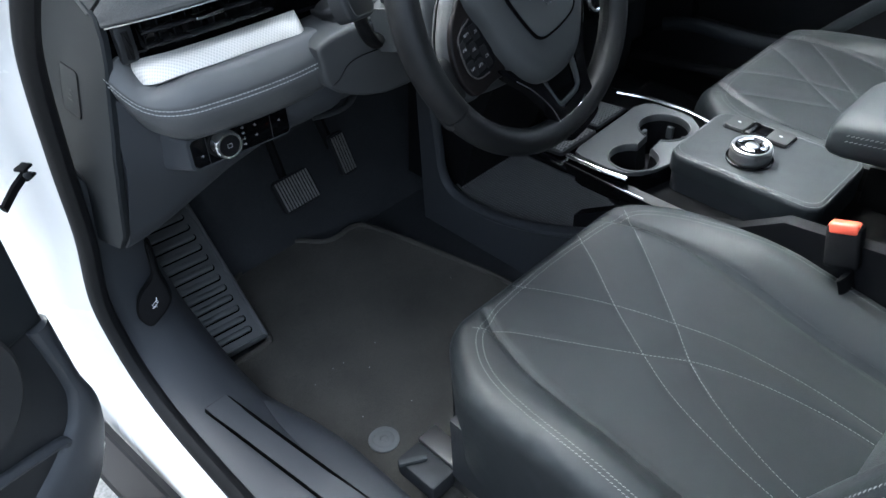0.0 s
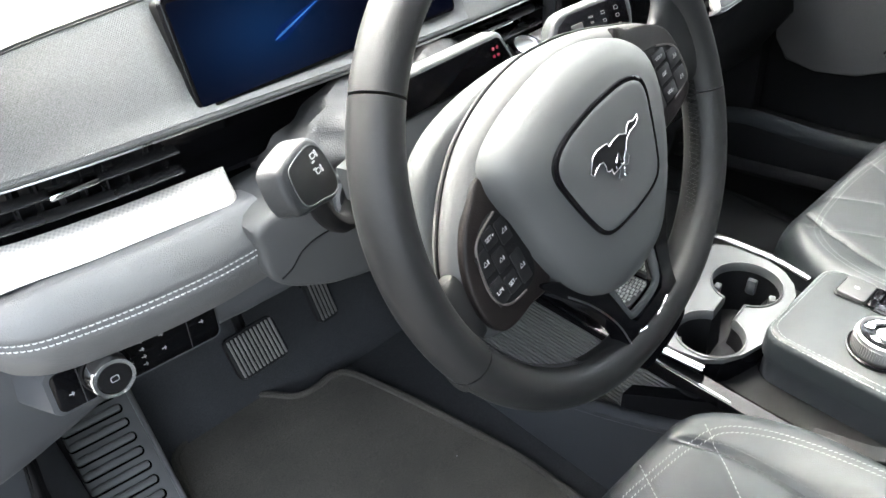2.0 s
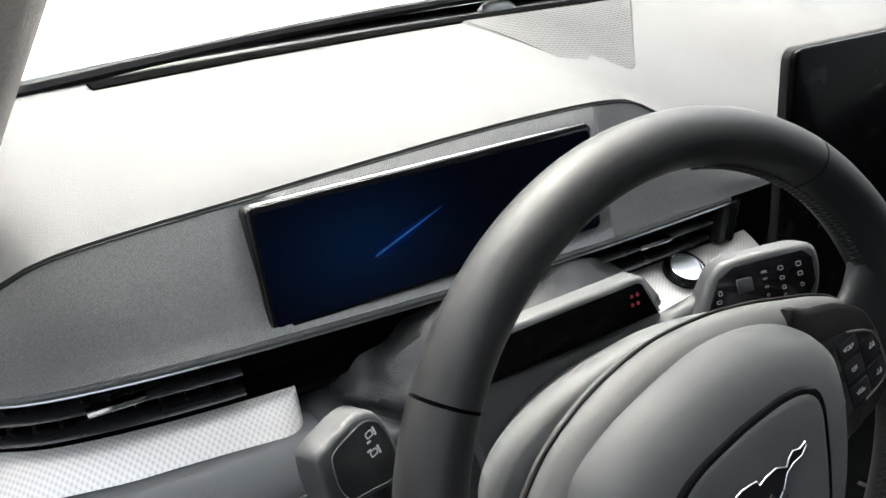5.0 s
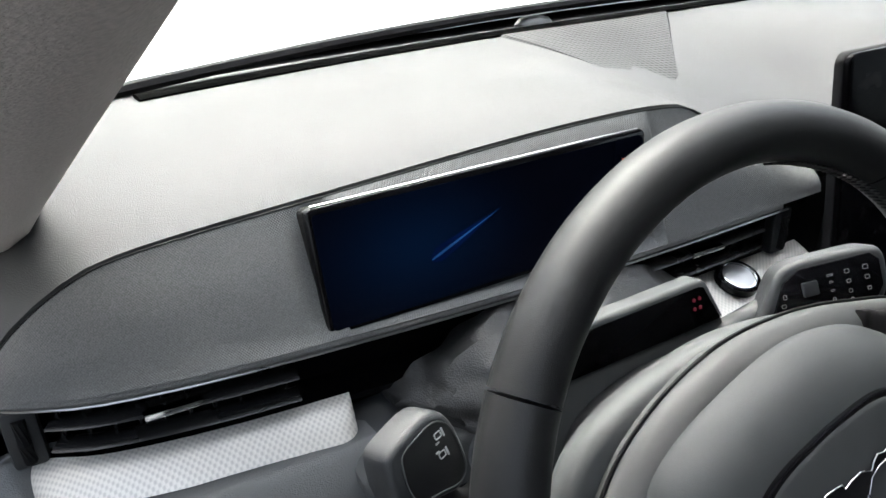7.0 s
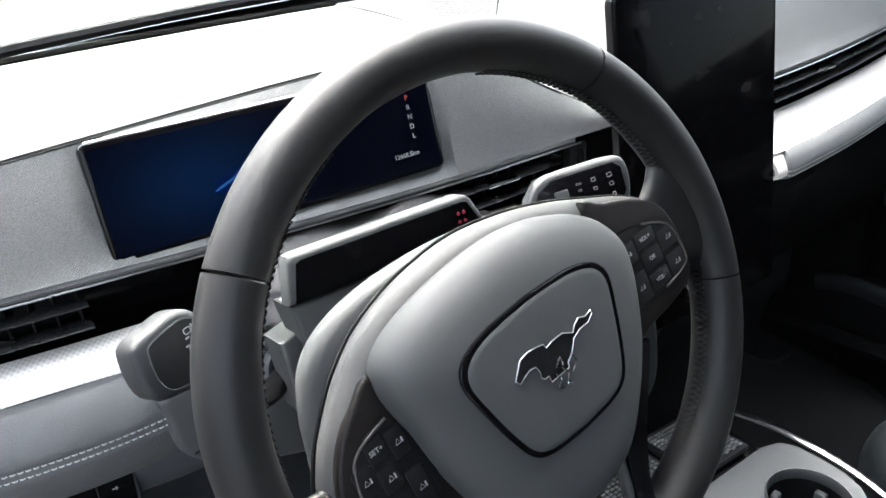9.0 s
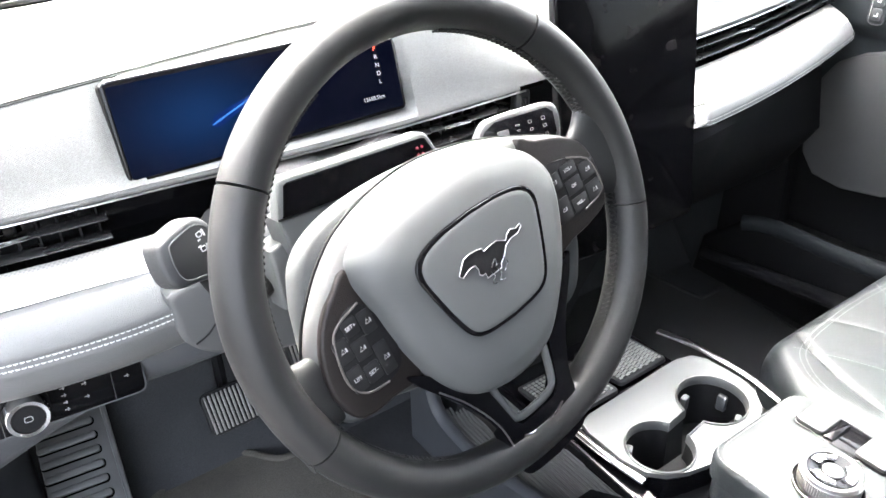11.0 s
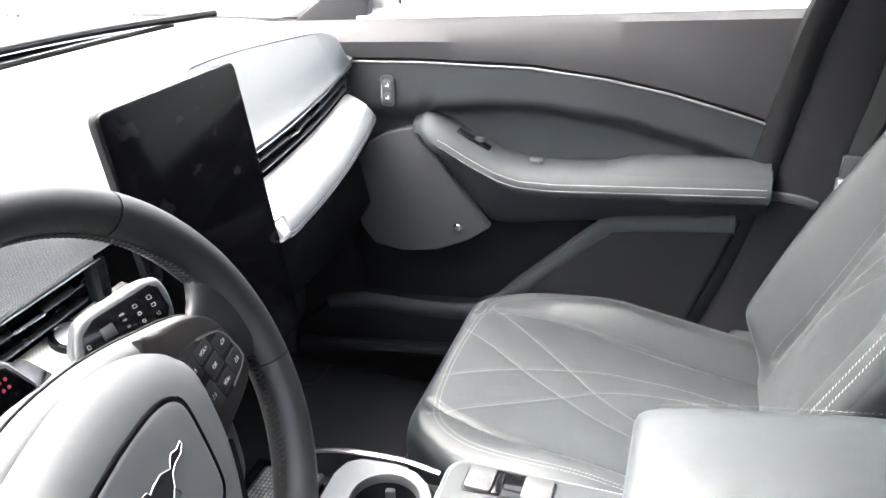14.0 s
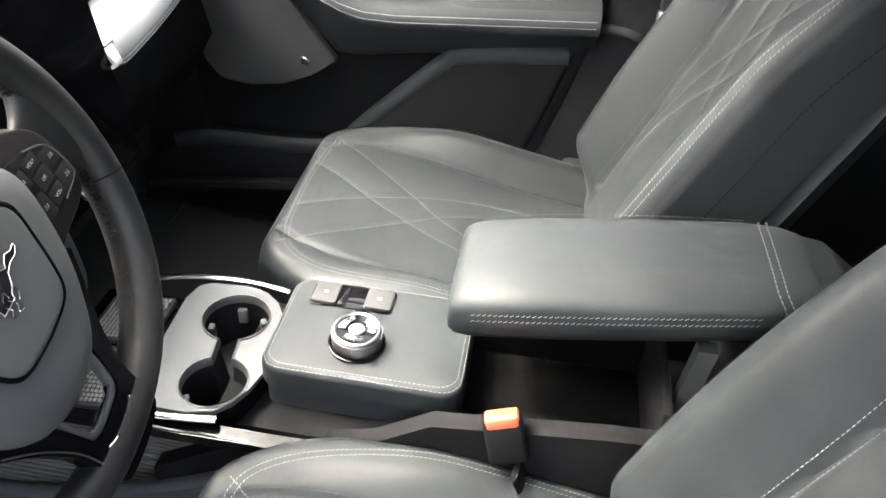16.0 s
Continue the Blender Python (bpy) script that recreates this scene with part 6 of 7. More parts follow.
rest = thing("foot_rest", (-0.63, 0.45, 0.40), "ribbed black rubber foot rest", "foot rest")
fm = plane_at((-0.6155, 0.400, 0.410), (0.115, -0.012, 0.0), (0.02, 0.19, 0.125))
part("base", prism([(-0.052, 0.0), (0.050, 0.0), (0.050, 0.30), (-0.046, 0.30)], 0.014, fm @ pose(0, 0, -0.012), 0.004), MAT_RUBBER, rest)
part("border", tube([fm @ Vector(p) for p in ((-0.050, 0.004, 0.002), (0.047, 0.004, 0.002), (0.047, 0.29, 0.002))], 0.004, n=8), MAT_RUBBER, rest)
for i in range(12):
    at = fm @ pose(-0.009, 0.026 + 0.0215 * i, 0.001)
    # black plate set slightly low: the shadow line under each rib
    part("rib_shadow", prism(rounded(0.080, 0.0135, 0.006), 0.0012, at @ pose(0.001, -0.001, 0)), VOID, rest)
    part("rib", prism(rounded(0.077, 0.0095, 0.004), 0.0060, at, 0.0020), MAT_RUBBER, rest)

brake = thing("brake_pedal", (-0.39, 0.52, 0.57), "ribbed metal brake pedal", "pedal")
bp = plane_at((-0.398, 0.497, 0.578), (1, 0.02, 0), (0.0, 0.55, 0.83))
part("pad", prism(rounded(0.078, 0.062, 0.010), 0.010, bp, 0.002), RUBBER, brake)
for k in range(12):
    part("rib", prism(rounded(0.0030, 0.054, 0.001), 0.003, bp @ pose(-0.033 + 0.006 * k, 0, 0.0095), 0.0006), PEDAL, brake)
part("lever", tube([(-0.395, 0.53, 0.575), (-0.38, 0.60, 0.68), (-0.37, 0.64, 0.80)], 0.008, 0.012, 8), BLACK, brake)
gas = thing("accelerator_pedal", (-0.285, 0.52, 0.59), "narrow black accelerator pedal", "pedal")
gp = plane_at((-0.284, 0.505, 0.598), (1, 0.06, 0), (0.0, 0.40, 0.92))
part("pad", prism(rounded(0.036, 0.080, 0.008), 0.010, gp, 0.002), RUBBER, gas)
for k in range(5):
    part("rib", prism(rounded(0.003, 0.070, 0.001), 0.003, gp @ pose(-0.012 + 0.006 * k, 0, 0.0095), 0.0006), PEDAL, gas)
part("lever", tube([(-0.285, 0.53, 0.60), (-0.28, 0.60, 0.70)], 0.010, n=8), BLACK, gas)

lever = thing("bonnet_release", (-0.716, 0.405, 0.58), "black bonnet release lever on the kick panel", "lever")
lm = plane_at((-0.7195, 0.3985, 0.5975), (0.9247, -0.3807, 0.0), (0.1355, 0.3290, 0.9346))
GRIP = [(p.x, p.y) for p in spline([(0.0145, 0.090, 0), (0.0085, 0.088, 0), (0.0065, 0.060, 0), (0.0025, 0.036, 0), (-0.018, 0.017, 0), (-0.028, -0.002, 0), (-0.029, -0.020, 0), (-0.019, -0.034, 0), (-0.006, -0.030, 0), (0.0185, -0.008, 0), (0.0215, 0.010, 0), (0.0165, 0.040, 0), (0.0165, 0.070, 0)], 4, closed=True)]
part("recess", prism([(x * 1.05 - 0.0004, y * 1.02) for x, y in GRIP], 0.012, lm @ pose(0, 0, -0.014)), BLACK, lever)
part("handle", prism(GRIP, 0.012, lm @ pose(0, 0, -0.004), 0.004, 3), BLACK, lever)
part("symbol", joined([ribbon(rounded(0.010, 0.0035, 0.001), 0.0005, 0.0083, lm @ pose(-0.002, -0.001, 0, 0, 0, 40)), prism(rounded(0.008, 0.0012, 0.0004), 0.0006, lm @ pose(0.001, 0.004, 0.008, 0, 0, 75)), prism(rounded(0.007, 0.0012, 0.0004), 0.0006, lm @ pose(-0.004, -0.006, 0.008, 0, 0, 20))]), PRINT, lever)

# passenger footwell mat, the footwell's shade put into its felt colour
floor_mat(MAT, "black felt passenger floor mat, darkened for the dim footwell", MAT_SHADED, -1, 0.01, 0.03)

# ---- passenger door ----
door = thing("passenger_door", (0.66, 0.0, 0.42), "dark grey leather lined passenger door with chrome line", "car door")
CHR = [(0.335, 1.060), (0.20, 1.066), (0.005, 1.067), (-0.12, 1.056), (-0.227, 1.038), (-0.31, 1.018), (-0.390, 0.997)]


def chrome_z(y):
    return lerp_table([(a, b) for a, b in CHR[::-1]], y)[0]


def belt_z(y):
    return 1.130 - 0.062 * (y - 0.30) / 1.0


# black here paints the shade in the gap between armrest and pocket
part("core", rbox((0.715, 0.03, 0.76), (0.06, 0.92, 0.72), 0.01), BLACK, door, "inner panel blackened for the shade below the armrest")
part("outer_skin", rbox((0.80, 0.03, 0.74), (0.10, 0.96, 0.80), 0.04, 4), WHITE, door, "white outer skin")
part("upper_trim", loft([[(0.690, y, belt_z(y) - 0.004), (0.672, y, belt_z(y) - 0.001), (0.655, y, belt_z(y) - 0.012), (0.642, y, (belt_z(y) + chrome_z(y)) / 2), (0.648, y, chrome_z(y) + 0.006), (0.655, y, chrome_z(y) + 0.002), (0.695, y, chrome_z(y))] for y in steps(0.50, -0.42, 40)]), TRIM_BROWN, door, "dark upper trim")
# white strip painting the window's glow along the top of the trim
part("sill_glow_strip", loft([[(0.672, y, belt_z(y) + dz) for dz in (-0.002, 0.004)] + [(0.70, y, belt_z(y) + dz) for dz in (0.008, -0.002)] for y in steps(0.32, -0.44, 12)]), WHITE, door)
part("chrome_line", tube([(0.6455, y, chrome_z(y)) for y in steps(0.34, -0.392, 50)], 0.0017, 0.0020, 8), PEDAL, door, "thin satin metal line")
ARMT = [(0.215, 0.962), (0.181, 0.968), (0.14, 0.952), (0.10, 0.930), (0.05, 0.907), (0.01, 0.897), (-0.05, 0.897), (-0.36, 0.922), (-0.42, 0.926)]
ARMB = [(0.215, 0.945), (0.181, 0.915), (0.14, 0.870), (0.10, 0.828), (0.063, 0.789), (0.02, 0.790), (-0.05, 0.802), (-0.36, 0.850), (-0.42, 0.857)]
RECT = [(0.36, 0.985), (0.25, 0.985), (0.157, 1.000), (0.07, 1.012), (-0.02, 1.013), (-0.15, 1.000), (-0.28, 0.970), (-0.36, 0.948), (-0.42, 0.938)]


def tab(t, y):
    return lerp_table(t[::-1], y)[0]


def mid(u, v):
    y = 0.47 - 0.875 * u
    z0, z1 = tab(ARMT, y) - 0.02, chrome_z(y) - 0.001
    z0 += (0.80 - z0) * smooth01((y - 0.165) / 0.06)
    z = z0 + (z1 - z0) * v
    rt = tab(RECT, y)
    inside = smooth01((rt - z) / 0.030)
    return (0.650 + 0.022 * inside, y, z)


part("mid_panel", thicken(grid(mid, 60, 30), 0.004), LINING, door, "dark padded middle panel")
arm_rings = []
for y in steps(0.212, -0.386, 50):
    zt, zb = tab(ARMT, y), tab(ARMB, y)
    k = smooth01((0.215 - y) / 0.05)
    xi = 0.642 - 0.046 * k
    arm_rings.append([(0.69, y, zt + 0.014), (0.66, y, zt + 0.012), (xi + 0.030, y, zt + 0.008), (xi + 0.014, y, zt + 0.001), (xi + 0.004, y, zt - 0.009), (xi, y, zt - 0.020), (xi + 0.004, y, zt - 0.030 * k - 0.004), (xi + 0.030, y, (zt * 0.35 + zb * 0.65)), (xi + 0.040, y, zb + 0.006), (xi + 0.048, y, zb), (0.69, y, zb)])
da = part("arm_rest", loft(arm_rings), LINING, door, "padded door armrest")
for dz in (-0.010, -0.020):
    part("stitching", stitches([((0.5945 if dz < -0.015 else 0.5985) + (0 if y < 0.15 else (y - 0.15) * 0.8), y, tab(ARMT, y) + dz) for y in steps(0.185, -0.383, 60)], (-1, 0, 0.6), 0.0034, 0.0016, 0.0009, slant=0.0004), SEAT_THREAD, da, "pale double stitching")
part("arm_pad", loft([[(0.68, y, z + 0.010), (0.662, y, z + 0.011 + 0.014 * w), (0.640, y, z + 0.009 + 0.014 * w), (0.622, y, z + 0.005 + 0.008 * w), (0.608, y, z - 0.004), (0.602, y, z - 0.012), (0.68, y, z - 0.014)] for y, z, w in [(y, tab(ARMT, y), smooth01((-0.12 - y) / 0.07)) for y in steps(-0.125, -0.383, 20)]]), LINING, door, "raised elbow pad")
part("window_switch", rbox((0.642, 0.098, 0.939), (0.022, 0.066, 0.005), 0.002, 2, Matrix.Rotation(radians(27), 4, "X")), GLOSS, door, "black window switch panel")
part("switch", rbox((0.642, 0.088, 0.940), (0.010, 0.016, 0.008), 0.002), PLASTIC, door)
part("pull_handle", rbox((0.644, -0.012, 0.906), (0.012, 0.022, 0.018), 0.004, 3), PLASTIC, door)


def yz(pts, depth, x, mat_, name, label="", r=0.0, seg=3):
    m = plane_at((x, 0, 0), (0, -1, 0), (0, 0, 1))
    return part(name, prism([(-y, z) for y, z in pts], depth, m @ pose(0, 0, -0.0), r, seg), mat_, door, label)


grille = yz([(0.330, 0.800), (0.322, 0.880), (0.300, 0.915), (0.265, 0.936), (0.210, 0.953), (0.180, 0.915), (0.070, 0.772), (0.110, 0.742), (0.170, 0.715), (0.240, 0.704), (0.295, 0.712), (0.322, 0.745)], 0.022, 0.664, DOOR_FABRIC, "speaker_grille", "dark woven speaker grille", 0.004)
part("grille_badge", turned([(0.0085, 0), (0.0085, 0.003), (0.006, 0.005), (0.001, 0.005)], 24, plane_at((0.642, 0.128, 0.767), (0, -1, 0), (0, 0, 1))), CHROME, door, "small chrome badge")
LOW = [(0.500, 0.41), (0.485, 0.50), (0.400, 0.575), (0.335, 0.592), (0.200, 0.594), (0.100, 0.604), (0.054, 0.625), (-0.010, 0.690), (-0.129, 0.805), (-0.160, 0.822), (-0.356, 0.846), (-0.328, 0.75), (-0.286, 0.623), (-0.230, 0.50), (-0.195, 0.41)]
# pocket face black, rim below lighter: sky light from above put into the colours
yz(LOW, 0.046, 0.675, BLACK, "pocket", "moulded door pocket, its upright face blackened for shade", 0.012, 4)
part("pocket_rim", tube(spline([(0.640, y, z - 0.010) for y, z in ((0.40, 0.572), (0.335, 0.590), (0.200, 0.592), (0.100, 0.602), (0.054, 0.623), (-0.010, 0.688), (-0.110, 0.785), (-0.135, 0.806), (-0.165, 0.822), (-0.345, 0.844))], 6), 0.013, 0.019, 12, up=(0, 0, 1)), LINING, door, "broad rounded pocket rim")
lk = plane_at((0.643, 0.256, 1.014), (0, -1, 0), (0, 0.06, 1))
lock = part("lock_plate", prism(rounded(0.026, 0.054, 0.010), 0.005, lk @ pose(0, 0, -0.003), 0.001), PLASTIC, door, "lock switch plate")
part("plate_rim", tube([lk @ Vector((x, y, 0.002)) for x, y in rounded(0.026, 0.054, 0.010)], 0.0008, n=6, closed=True), SATIN, lock)
for y in (0.011, -0.011):
    part("lock_button", prism(rounded(0.016, 0.019, 0.004), 0.003, lk @ pose(0, y, 0.001), 0.001), SATIN, lock, "grey lock button")
    part("button_print", joined([prism(rounded(0.006, 0.0014, 0.0005), 0.0004, lk @ pose(0, y - 0.002, 0.0041)), prism(rounded(0.0014, 0.006, 0.0005), 0.0004, lk @ pose(0.002, y, 0.0041))]), PRINT, lock)
part("plate_glint", tube([lk @ Vector((-0.0105, y, 0.0022)) for y in (-0.020, 0.0, 0.020)], 0.0009, n=6), CHROME, lock)
yz([(0.50, 1.080), (0.300, 1.114), (0.296, 1.222), (0.190, 1.305), (0.215, 1.305), (0.328, 1.204)], 0.02, 0.694, TRIM_BROWN, "mirror_sail", "dark triangular mirror panel", 0.004)
yz([(0.46, 0.42), (0.36, 0.42), (0.335, 0.60), (0.345, 0.80), (0.36, 0.98), (0.46, 0.98)], 0.03, 0.67, BLACK, "door_shut")
win = finish(loft([[(0.69, 0.31, 1.12), (0.69, -0.46, 1.165), (0.60, -0.40, 1.46), (0.60, -0.22, 1.46)], [(0.693, 0.31, 1.12), (0.693, -0.46, 1.165), (0.603, -0.40, 1.46), (0.603, -0.22, 1.46)]]), "window_2", GLASS, label="clear passenger side window", category="window", kind="structure")
win.visible_shadow = False
mirror = thing("wing_mirror", (0.84, 0.32, 1.10), "white wing mirror outside the passenger window", "wing mirror")
part("shell", rbox((0.905, 0.33, 1.190), (0.30, 0.10, 0.150), 0.045, 5), WHITE, mirror)
part("foot", rbox((0.75, 0.33, 1.11), (0.14, 0.05, 0.03), 0.012, 3), BLACK, mirror)
part("mirror_glass", rbox((0.905, 0.279, 1.190), (0.25, 0.004, 0.110), 0.001), CHROME, mirror)

# B pillars, belt
BP = [(0.40, -0.205), (0.50, -0.240), (0.623, -0.296), (0.75, -0.340), (0.914, -0.382), (1.05, -0.405), (1.141, -0.420), (1.22, -0.438), (1.35, -0.47), (1.48, -0.51)]
for s, nm in ((1, "pillar_b_right"), (-1, "pillar_b_left")):
    dy = 0.0 if s > 0 else -0.32
    rings = []
    for z, y in BP:
        xo = 0.655 - max(0, z - 1.1) * 0.20
        w = 0.19 + 0.10 * max(0, 0.7 - z)
        rings.append([(s * (xo + 0.03), y + dy + 0.004, z), (s * (xo - 0.004), y + dy, z), (s * (xo - 0.014), y + dy - 0.012, z), (s * (xo - 0.030), y + dy - 0.05, z), (s * (xo - 0.026), y + dy - w, z), (s * (xo + 0.05), y + dy - w, z)])
    finish(loft(rings), nm, PILLAR_DARK, label="plastic door pillar trim, darkened for the roof's shade", category="pillar", kind="structure")
    finish(tube(spline([(s * (0.650 - max(0, z - 1.1) * 0.20), y + dy + 0.012, z) for z, y in BP], 3), 0.024, 0.015, 10, up=(1, 0, 0)), "seal_b_right" if s > 0 else "seal_b_left", BLACK, label="black rubber door seal on the pillar", category="seal", kind="structure")
finish(tube([(0.642, -0.424, 1.121), (0.636, -0.445, 1.121), (0.623, -0.475, 1.121), (0.626, -0.61, 1.121)], 0.0016, n=6), "trim_pillar_joint", BLACK, label="thin joint across the pillar trim", category="trim", kind="structure")
finish(tube(spline([(0.646, -0.372, 0.882), (0.634, -0.392, 0.892), (0.622, -0.430, 0.894), (0.624, -0.455, 0.886)], 4), 0.005, 0.008, 8), "trim_pillar_ledge", PLASTIC, label="moulded ledge on the pillar trim", category="trim", kind="structure")
finish(tube(spline([(0.612, 0.46, 0.476), (0.612, 0.30, 0.494), (0.612, 0.10, 0.520), (0.615, -0.12, 0.548), (0.63, -0.24, 0.562)], 5), 0.018, 0.014, 10), "sill_trim_right", BLACK, label="rounded dark sill trim of the passenger door opening", category="sill trim", kind="structure")
belt = thing("seat_belt", (0.585, -0.48, 0.95), "black seat belt hanging at the pillar behind the passenger seat", "seat belt")
part("webbing", loft([[(0.588, y + a, z), (0.582, y - a, z), (0.583, y - a, z + 0.0005), (0.589, y + a, z + 0.0005)] for y, a, z in ((-0.484, 0.007, 0.93), (-0.484, 0.008, 0.975), (-0.494, 0.013, 1.02), (-0.508, 0.016, 1.078), (-0.514, 0.017, 1.125), (-0.532, 0.020, 1.219), (-0.552, 0.022, 1.33))]), WEBBING, belt, "shiny dark webbing")
part("tongue", rbox((0.580, -0.482, 0.968), (0.012, 0.026, 0.034), 0.004), PLASTIC, belt)
part("stopper", rbox((0.580, -0.478, 0.940), (0.014, 0.022, 0.022), 0.004), METAL, belt)

finish(rbox((0.725, 0.62, 0.74), (0.05, 0.40, 0.76), 0.01), "wall_kick_right", CARPET, label="dark side wall of the passenger footwell", category="wall", kind="structure")
finish(rbox((-0.735, 0.66, 0.74), (0.05, 0.30, 0.76), 0.01), "wall_kick_left", CARPET, label="dark side wall of the driver's footwell", category="wall", kind="structure")

# ---- rear of the cabin ----
for s, nm in ((1, "wall_rear_right"), (-1, "wall_rear_left")):
    finish(rbox((s * 0.70, -1.28, 0.76), (0.08, 1.34 if s > 0 else 0.90, 0.74), 0.02), nm, LINING, label="dark rear door lining", category="wall", kind="structure")
finish(rbox((0, -2.02, 0.85), (1.5, 0.06, 0.95), 0.02), "wall_back", BLACK, label="dark rear wall of the cabin", category="wall", kind="structure")
for nm, x0, y0 in (("window_3", 0.66, -0.50), ("window_4", -0.66, -0.85)):
    finish(loft([[(x, y0, 1.10), (x * 0.90, y0 - 0.02, 1.53), (x * 0.88, -2.0, 1.50), (x, -2.0, 1.10)] for x in (x0, x0 * 1.008)]), nm, TINTED, label="dark tinted rear side window", category="window", kind="structure")
finish(loft([[(-0.62, y, 1.30), (0.62, y, 1.30), (0.58, y, 1.52), (-0.58, y, 1.52)] for y in (-2.0, -2.006)]), "window_5", TINTED, label="dark tinted rear window", category="window", kind="structure")
bench = thing("rear_bench", (0, -1.35, 0.40), "dark leather rear bench seat", "car seat")
part("cushion", rbox((0, -1.28, 0.56), (1.22, 0.52, 0.20), 0.05, 4), LEATHER, bench)
part("backrest", rbox((0, -1.60, 0.86), (1.22, 0.18, 0.62), 0.06, 4, Matrix.Rotation(radians(-22), 4, "X")), LEATHER, bench)
finish(tube([(0.655, -0.60, 1.12), (0.655, -1.4, 1.16)], 0.004, n=6), "trim_rear_door", CHROME, label="thin chrome line on the rear door", category="trim", kind="structure")

# ---- driver's door, standing open ----
du = Vector((-0.93, -0.37, 0)).normalized()
ddoor = thing("driver_door", (-0.876, 0.30, 0.45), "dark lined driver's door standing open", "car door")
dd = plane_at((-0.876, 0.30, 0.0), -du, (0, 0, 1))


def on_door(pts, depth, off, mat_, name, label="", r=0.0, seg=3):
    return part(name, prism([(-u, z) for u, z in pts], depth, dd @ pose(0, 0, off), r, seg), mat_, ddoor, label)


on_door([(0.0, 0.50), (0.03, 0.46), (0.98, 0.46), (1.0, 1.10), (-0.005, 1.06)], 0.05, -0.055, WHITE, "outer_skin", "white outer skin", 0.004)
on_door([(0.004, 0.745), (0.95, 0.745), (0.95, 1.05), (0.0, 1.05)], 0.018, -0.012, LINING, "upper_lining", "dark upper door lining", 0.006)
on_door([(0.002, 0.7448), (-0.003, 0.649), (-0.012, 0.597), (-0.009, 0.558), (0.002, 0.524), (0.030, 0.474), (0.058, 0.446), (0.95, 0.446), (0.95, 0.7448), (0.10, 0.7448)], 0.014, -0.012, PLASTIC, "lower_lining", "dark moulded lower lining", 0.004)
RIM_OUT = spline([(u, z, 0) for u, z in ((-0.003, 0.745), (-0.004, 0.690), (-0.006, 0.642), (-0.014, 0.597), (-0.011, 0.558), (0.001, 0.524), (0.030, 0.474), (0.070, 0.446))], 6)
RIM_IN = spline([(u, z, 0) for u, z in ((0.028, 0.744), (0.023, 0.700), (0.020, 0.655), (0.021, 0.627), (0.034, 0.597), (0.051, 0.579), (0.073, 0.560), (0.115, 0.539))], 6)
part("pocket_rim", loft([[dd @ Vector((-(a.x + (b.x - a.x) * k), a.y + (b.y - a.y) * k, off)) for k, off in ((0.0, -0.012), (0.0, 0.002), (0.10, 0.008), (0.30, 0.013), (0.55, 0.0155), (0.80, 0.0145), (0.93, 0.010), (1.0, 0.002), (1.0, -0.008))] for a, b in zip(RIM_OUT, RIM_IN)]), NAVY, ddoor, "broad rounded pocket rim")
part("speaker", turned([(0.0955, 0.0), (0.0955, 0.008), (0.090, 0.013), (0.001, 0.014)], 48, dd @ pose(-0.150, 0.735, 0.002)), DOOR_FABRIC, ddoor, "round fabric speaker cover")
part("pocket_edge", tube(spline([dd @ Vector((-u, z, 0.004)) for u, z in ((0.050, 0.570), (0.060, 0.579), (0.090, 0.590), (0.118, 0.599), (0.160, 0.610), (0.30, 0.63), (0.6, 0.635))], 6), 0.009, 0.008, 10), NAVY, ddoor)
strap = thing("door_check_strap", (-0.84, 0.33, 0.89), "black metal door check strap", "check strap")
part("arm", tube([(-0.815, 0.350, 0.896), (-0.836, 0.337, 0.890), (-0.858, 0.322, 0.880)], 0.0035, 0.0065, 8), BLACK, strap)
for dz in (-0.006, 0.006):
    part("bracket", rbox((-0.817, 0.349, 0.897 + dz), (0.016, 0.014, 0.004), 0.0015, 2, Matrix.Rotation(radians(32), 4, "Z")), BLACK, strap)
part("bolt", turned([(0.0045, 0), (0.0045, 0.004), (0.003, 0.005), (0.001, 0.005)], 12, plane_at((-0.818, 0.342, 0.897), (1, 0, 0), (0, 0, 1))), PLASTIC, strap)
finish(loft([[(x - 0.055 * max(0, y) / 0.9, y, z) for x, z in ((-0.822, 0.402), (-0.832, 0.406), (-0.836, 0.400), (-0.862, 0.396), (-0.874, 0.392), (-0.878, 0.380), (-0.870, 0.352), (-0.822, 0.352))] for y in steps(0.47, -0.60, 20)]), "sill_seal", RUBBER, label="black rubber strip under the sill", category="seal", kind="structure")


# ---- what the instrument display shows ----
def glow_material(name, color, strength):
    m = bpy.data.materials.new(name)
    m.use_nodes = True
    t = m.node_tree
    n, link = t.nodes, t.links.new
    p = n["Principled BSDF"]
    p.inputs["Base Color"].default_value = (0.001, 0.001, 0.0015, 1)
    p.inputs["Roughness"].default_value, p.inputs["Specular IOR Level"].default_value = 0.12, 0.03
    tc, ns, rp = n.new("ShaderNodeTexCoord"), n.new("ShaderNodeTexNoise"), n.new("ShaderNodeValToRGB")
    ns.inputs["Scale"].default_value, ns.inputs["Detail"].default_value = 14.0, 2.0
    link(tc.outputs["Object"], ns.inputs["Vector"])
    rp.color_ramp.elements[0].position, rp.color_ramp.elements[0].color = 0.35, (*[c * 0.3 for c in color], 1)
    rp.color_ramp.elements[1].position, rp.color_ramp.elements[1].color = 0.75, (*color, 1)
    link(ns.outputs["Fac"], rp.inputs[0])
    link(rp.outputs[0], p.inputs["Emission Color"])
    p.inputs["Emission Strength"].default_value = strength
    return m


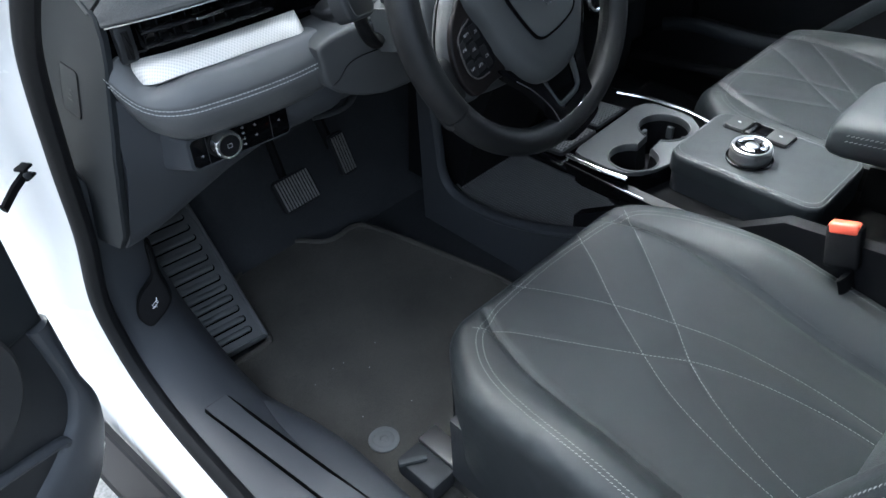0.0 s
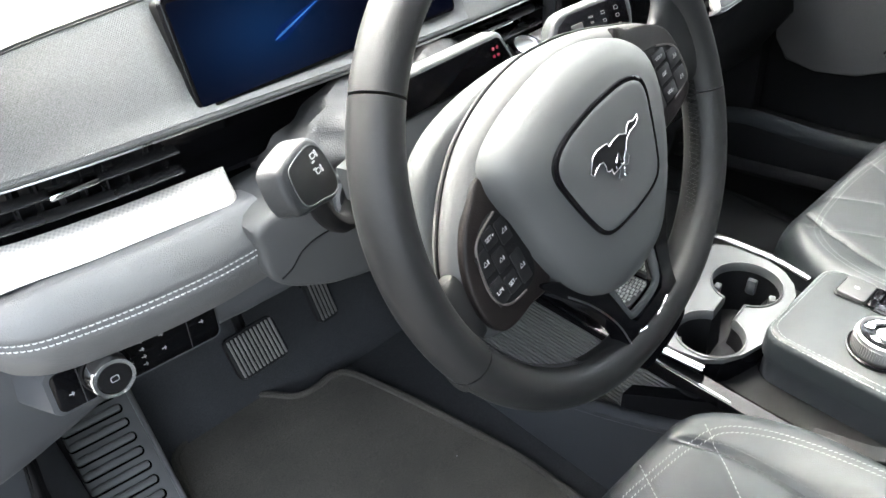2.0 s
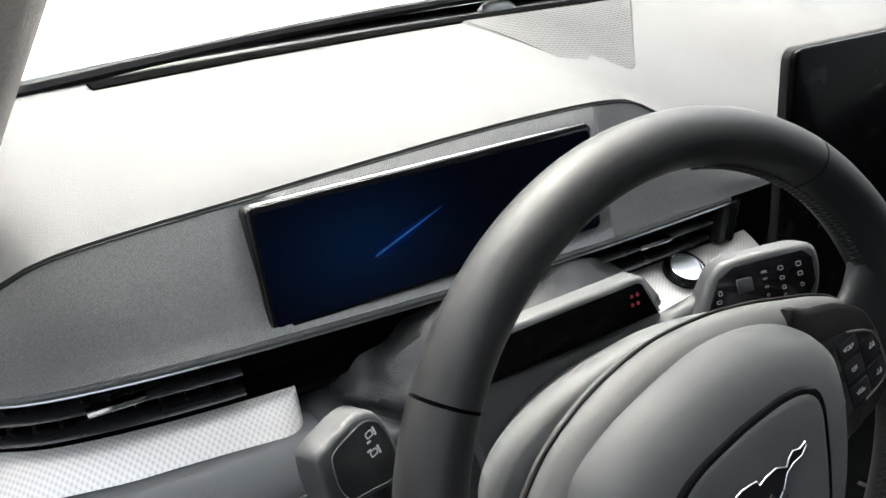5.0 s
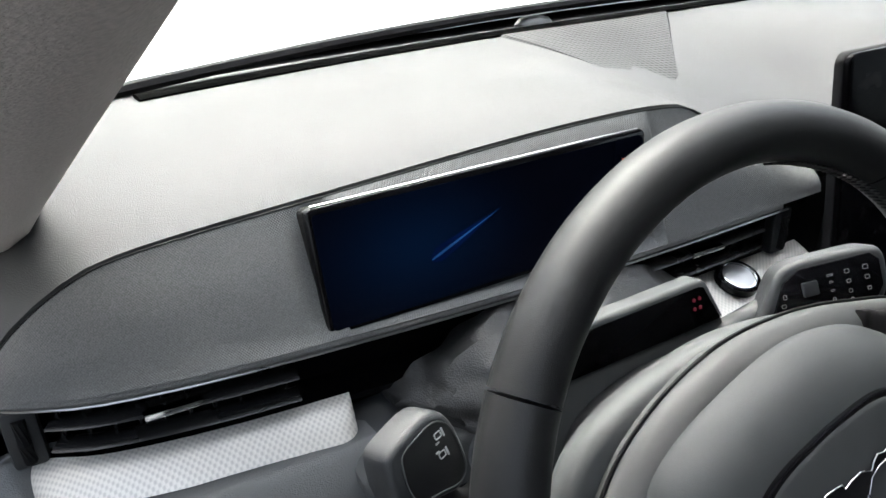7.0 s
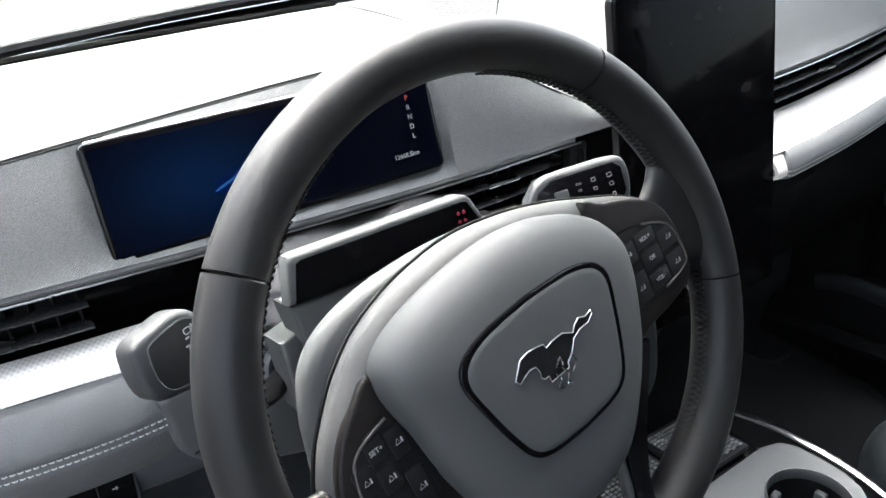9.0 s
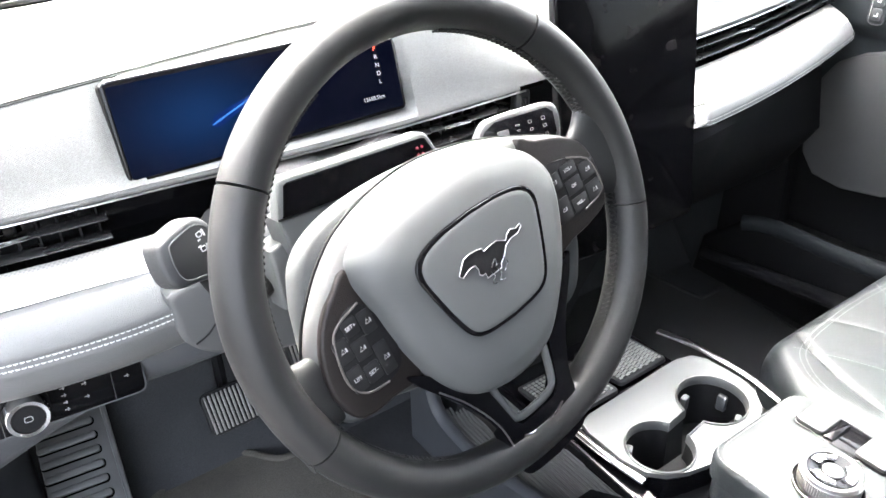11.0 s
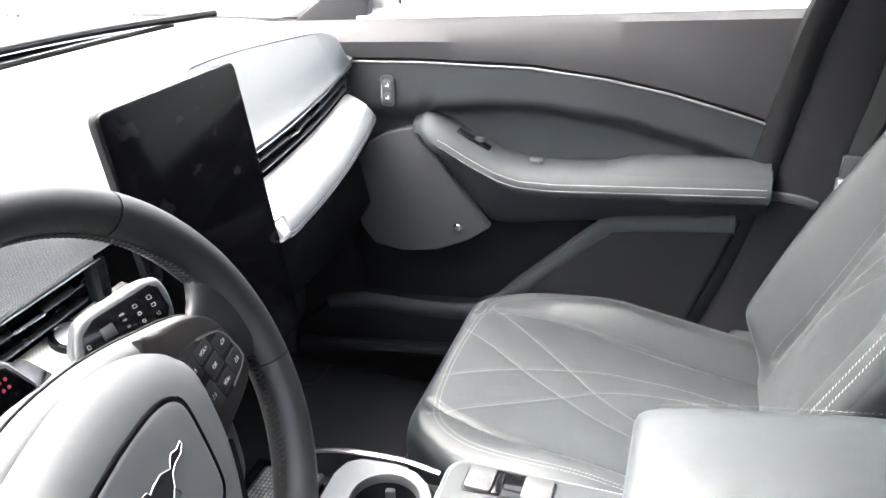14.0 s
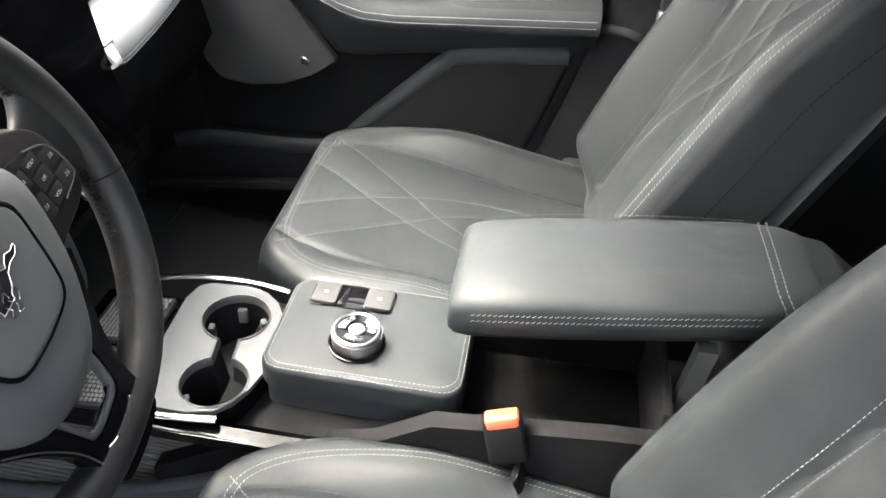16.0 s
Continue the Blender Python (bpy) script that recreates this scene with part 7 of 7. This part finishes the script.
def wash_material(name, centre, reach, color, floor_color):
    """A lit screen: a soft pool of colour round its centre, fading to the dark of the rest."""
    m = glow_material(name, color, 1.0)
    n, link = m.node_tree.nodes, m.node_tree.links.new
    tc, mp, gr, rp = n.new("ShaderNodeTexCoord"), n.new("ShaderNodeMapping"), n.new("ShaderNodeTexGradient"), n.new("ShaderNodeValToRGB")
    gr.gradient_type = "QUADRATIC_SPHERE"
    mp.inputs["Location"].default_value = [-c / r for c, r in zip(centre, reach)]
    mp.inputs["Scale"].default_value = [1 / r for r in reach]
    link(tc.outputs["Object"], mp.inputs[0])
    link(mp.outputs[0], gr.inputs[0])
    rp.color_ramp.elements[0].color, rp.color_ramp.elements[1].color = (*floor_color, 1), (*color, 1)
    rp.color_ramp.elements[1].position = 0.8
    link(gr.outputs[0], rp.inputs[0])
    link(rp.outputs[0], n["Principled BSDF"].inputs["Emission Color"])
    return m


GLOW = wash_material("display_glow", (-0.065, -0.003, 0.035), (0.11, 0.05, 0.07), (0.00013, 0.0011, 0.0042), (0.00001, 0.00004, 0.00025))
HALO = glow_material("display_halo", (0.006, 0.06, 0.42), 0.030)
STREAK = glow_material("display_streak", (0.06, 0.30, 1.0), 0.07)
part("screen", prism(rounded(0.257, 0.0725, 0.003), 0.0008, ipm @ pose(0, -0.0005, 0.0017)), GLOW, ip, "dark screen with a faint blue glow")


def comet(w, depth):
    """A tapering light trail, head at the lower end."""
    a, d = Vector((-0.056, -0.0105)), Vector((0.056, 0.0213))
    s = Vector((-d.y, d.x)).normalized()
    up = [a + d * k + s * w * (1 - k) * min(1, 6 * k + 0.3) for k in steps(0, 1, 10)]
    lo = [a + d * k - s * w * (1 - k) * min(1, 6 * k + 0.3) for k in steps(0, 0.9, 9)]
    return prism([(p.x, p.y) for p in up[::-1] + lo], 0.0002, ipm @ pose(0, 0, depth))


part("light_halo", comet(0.0060, 0.0028), HALO, ip, "soft blue halo of the light trail")
part("light_trail", comet(0.0011, 0.0030), STREAK, ip, "thin blue light trail")
for k, ch in enumerate("PRNDL"):
    text(ch, 0.0055, ipm @ pose(0.108, 0.020 - 0.0075 * k, 0.0030), RED if ch == "P" else KEY_PRINT, "gear_letter", ip)
text("12668.5km", 0.0052, ipm @ pose(0.098, -0.0235, 0.0030), KEY_PRINT, "odometer", ip)
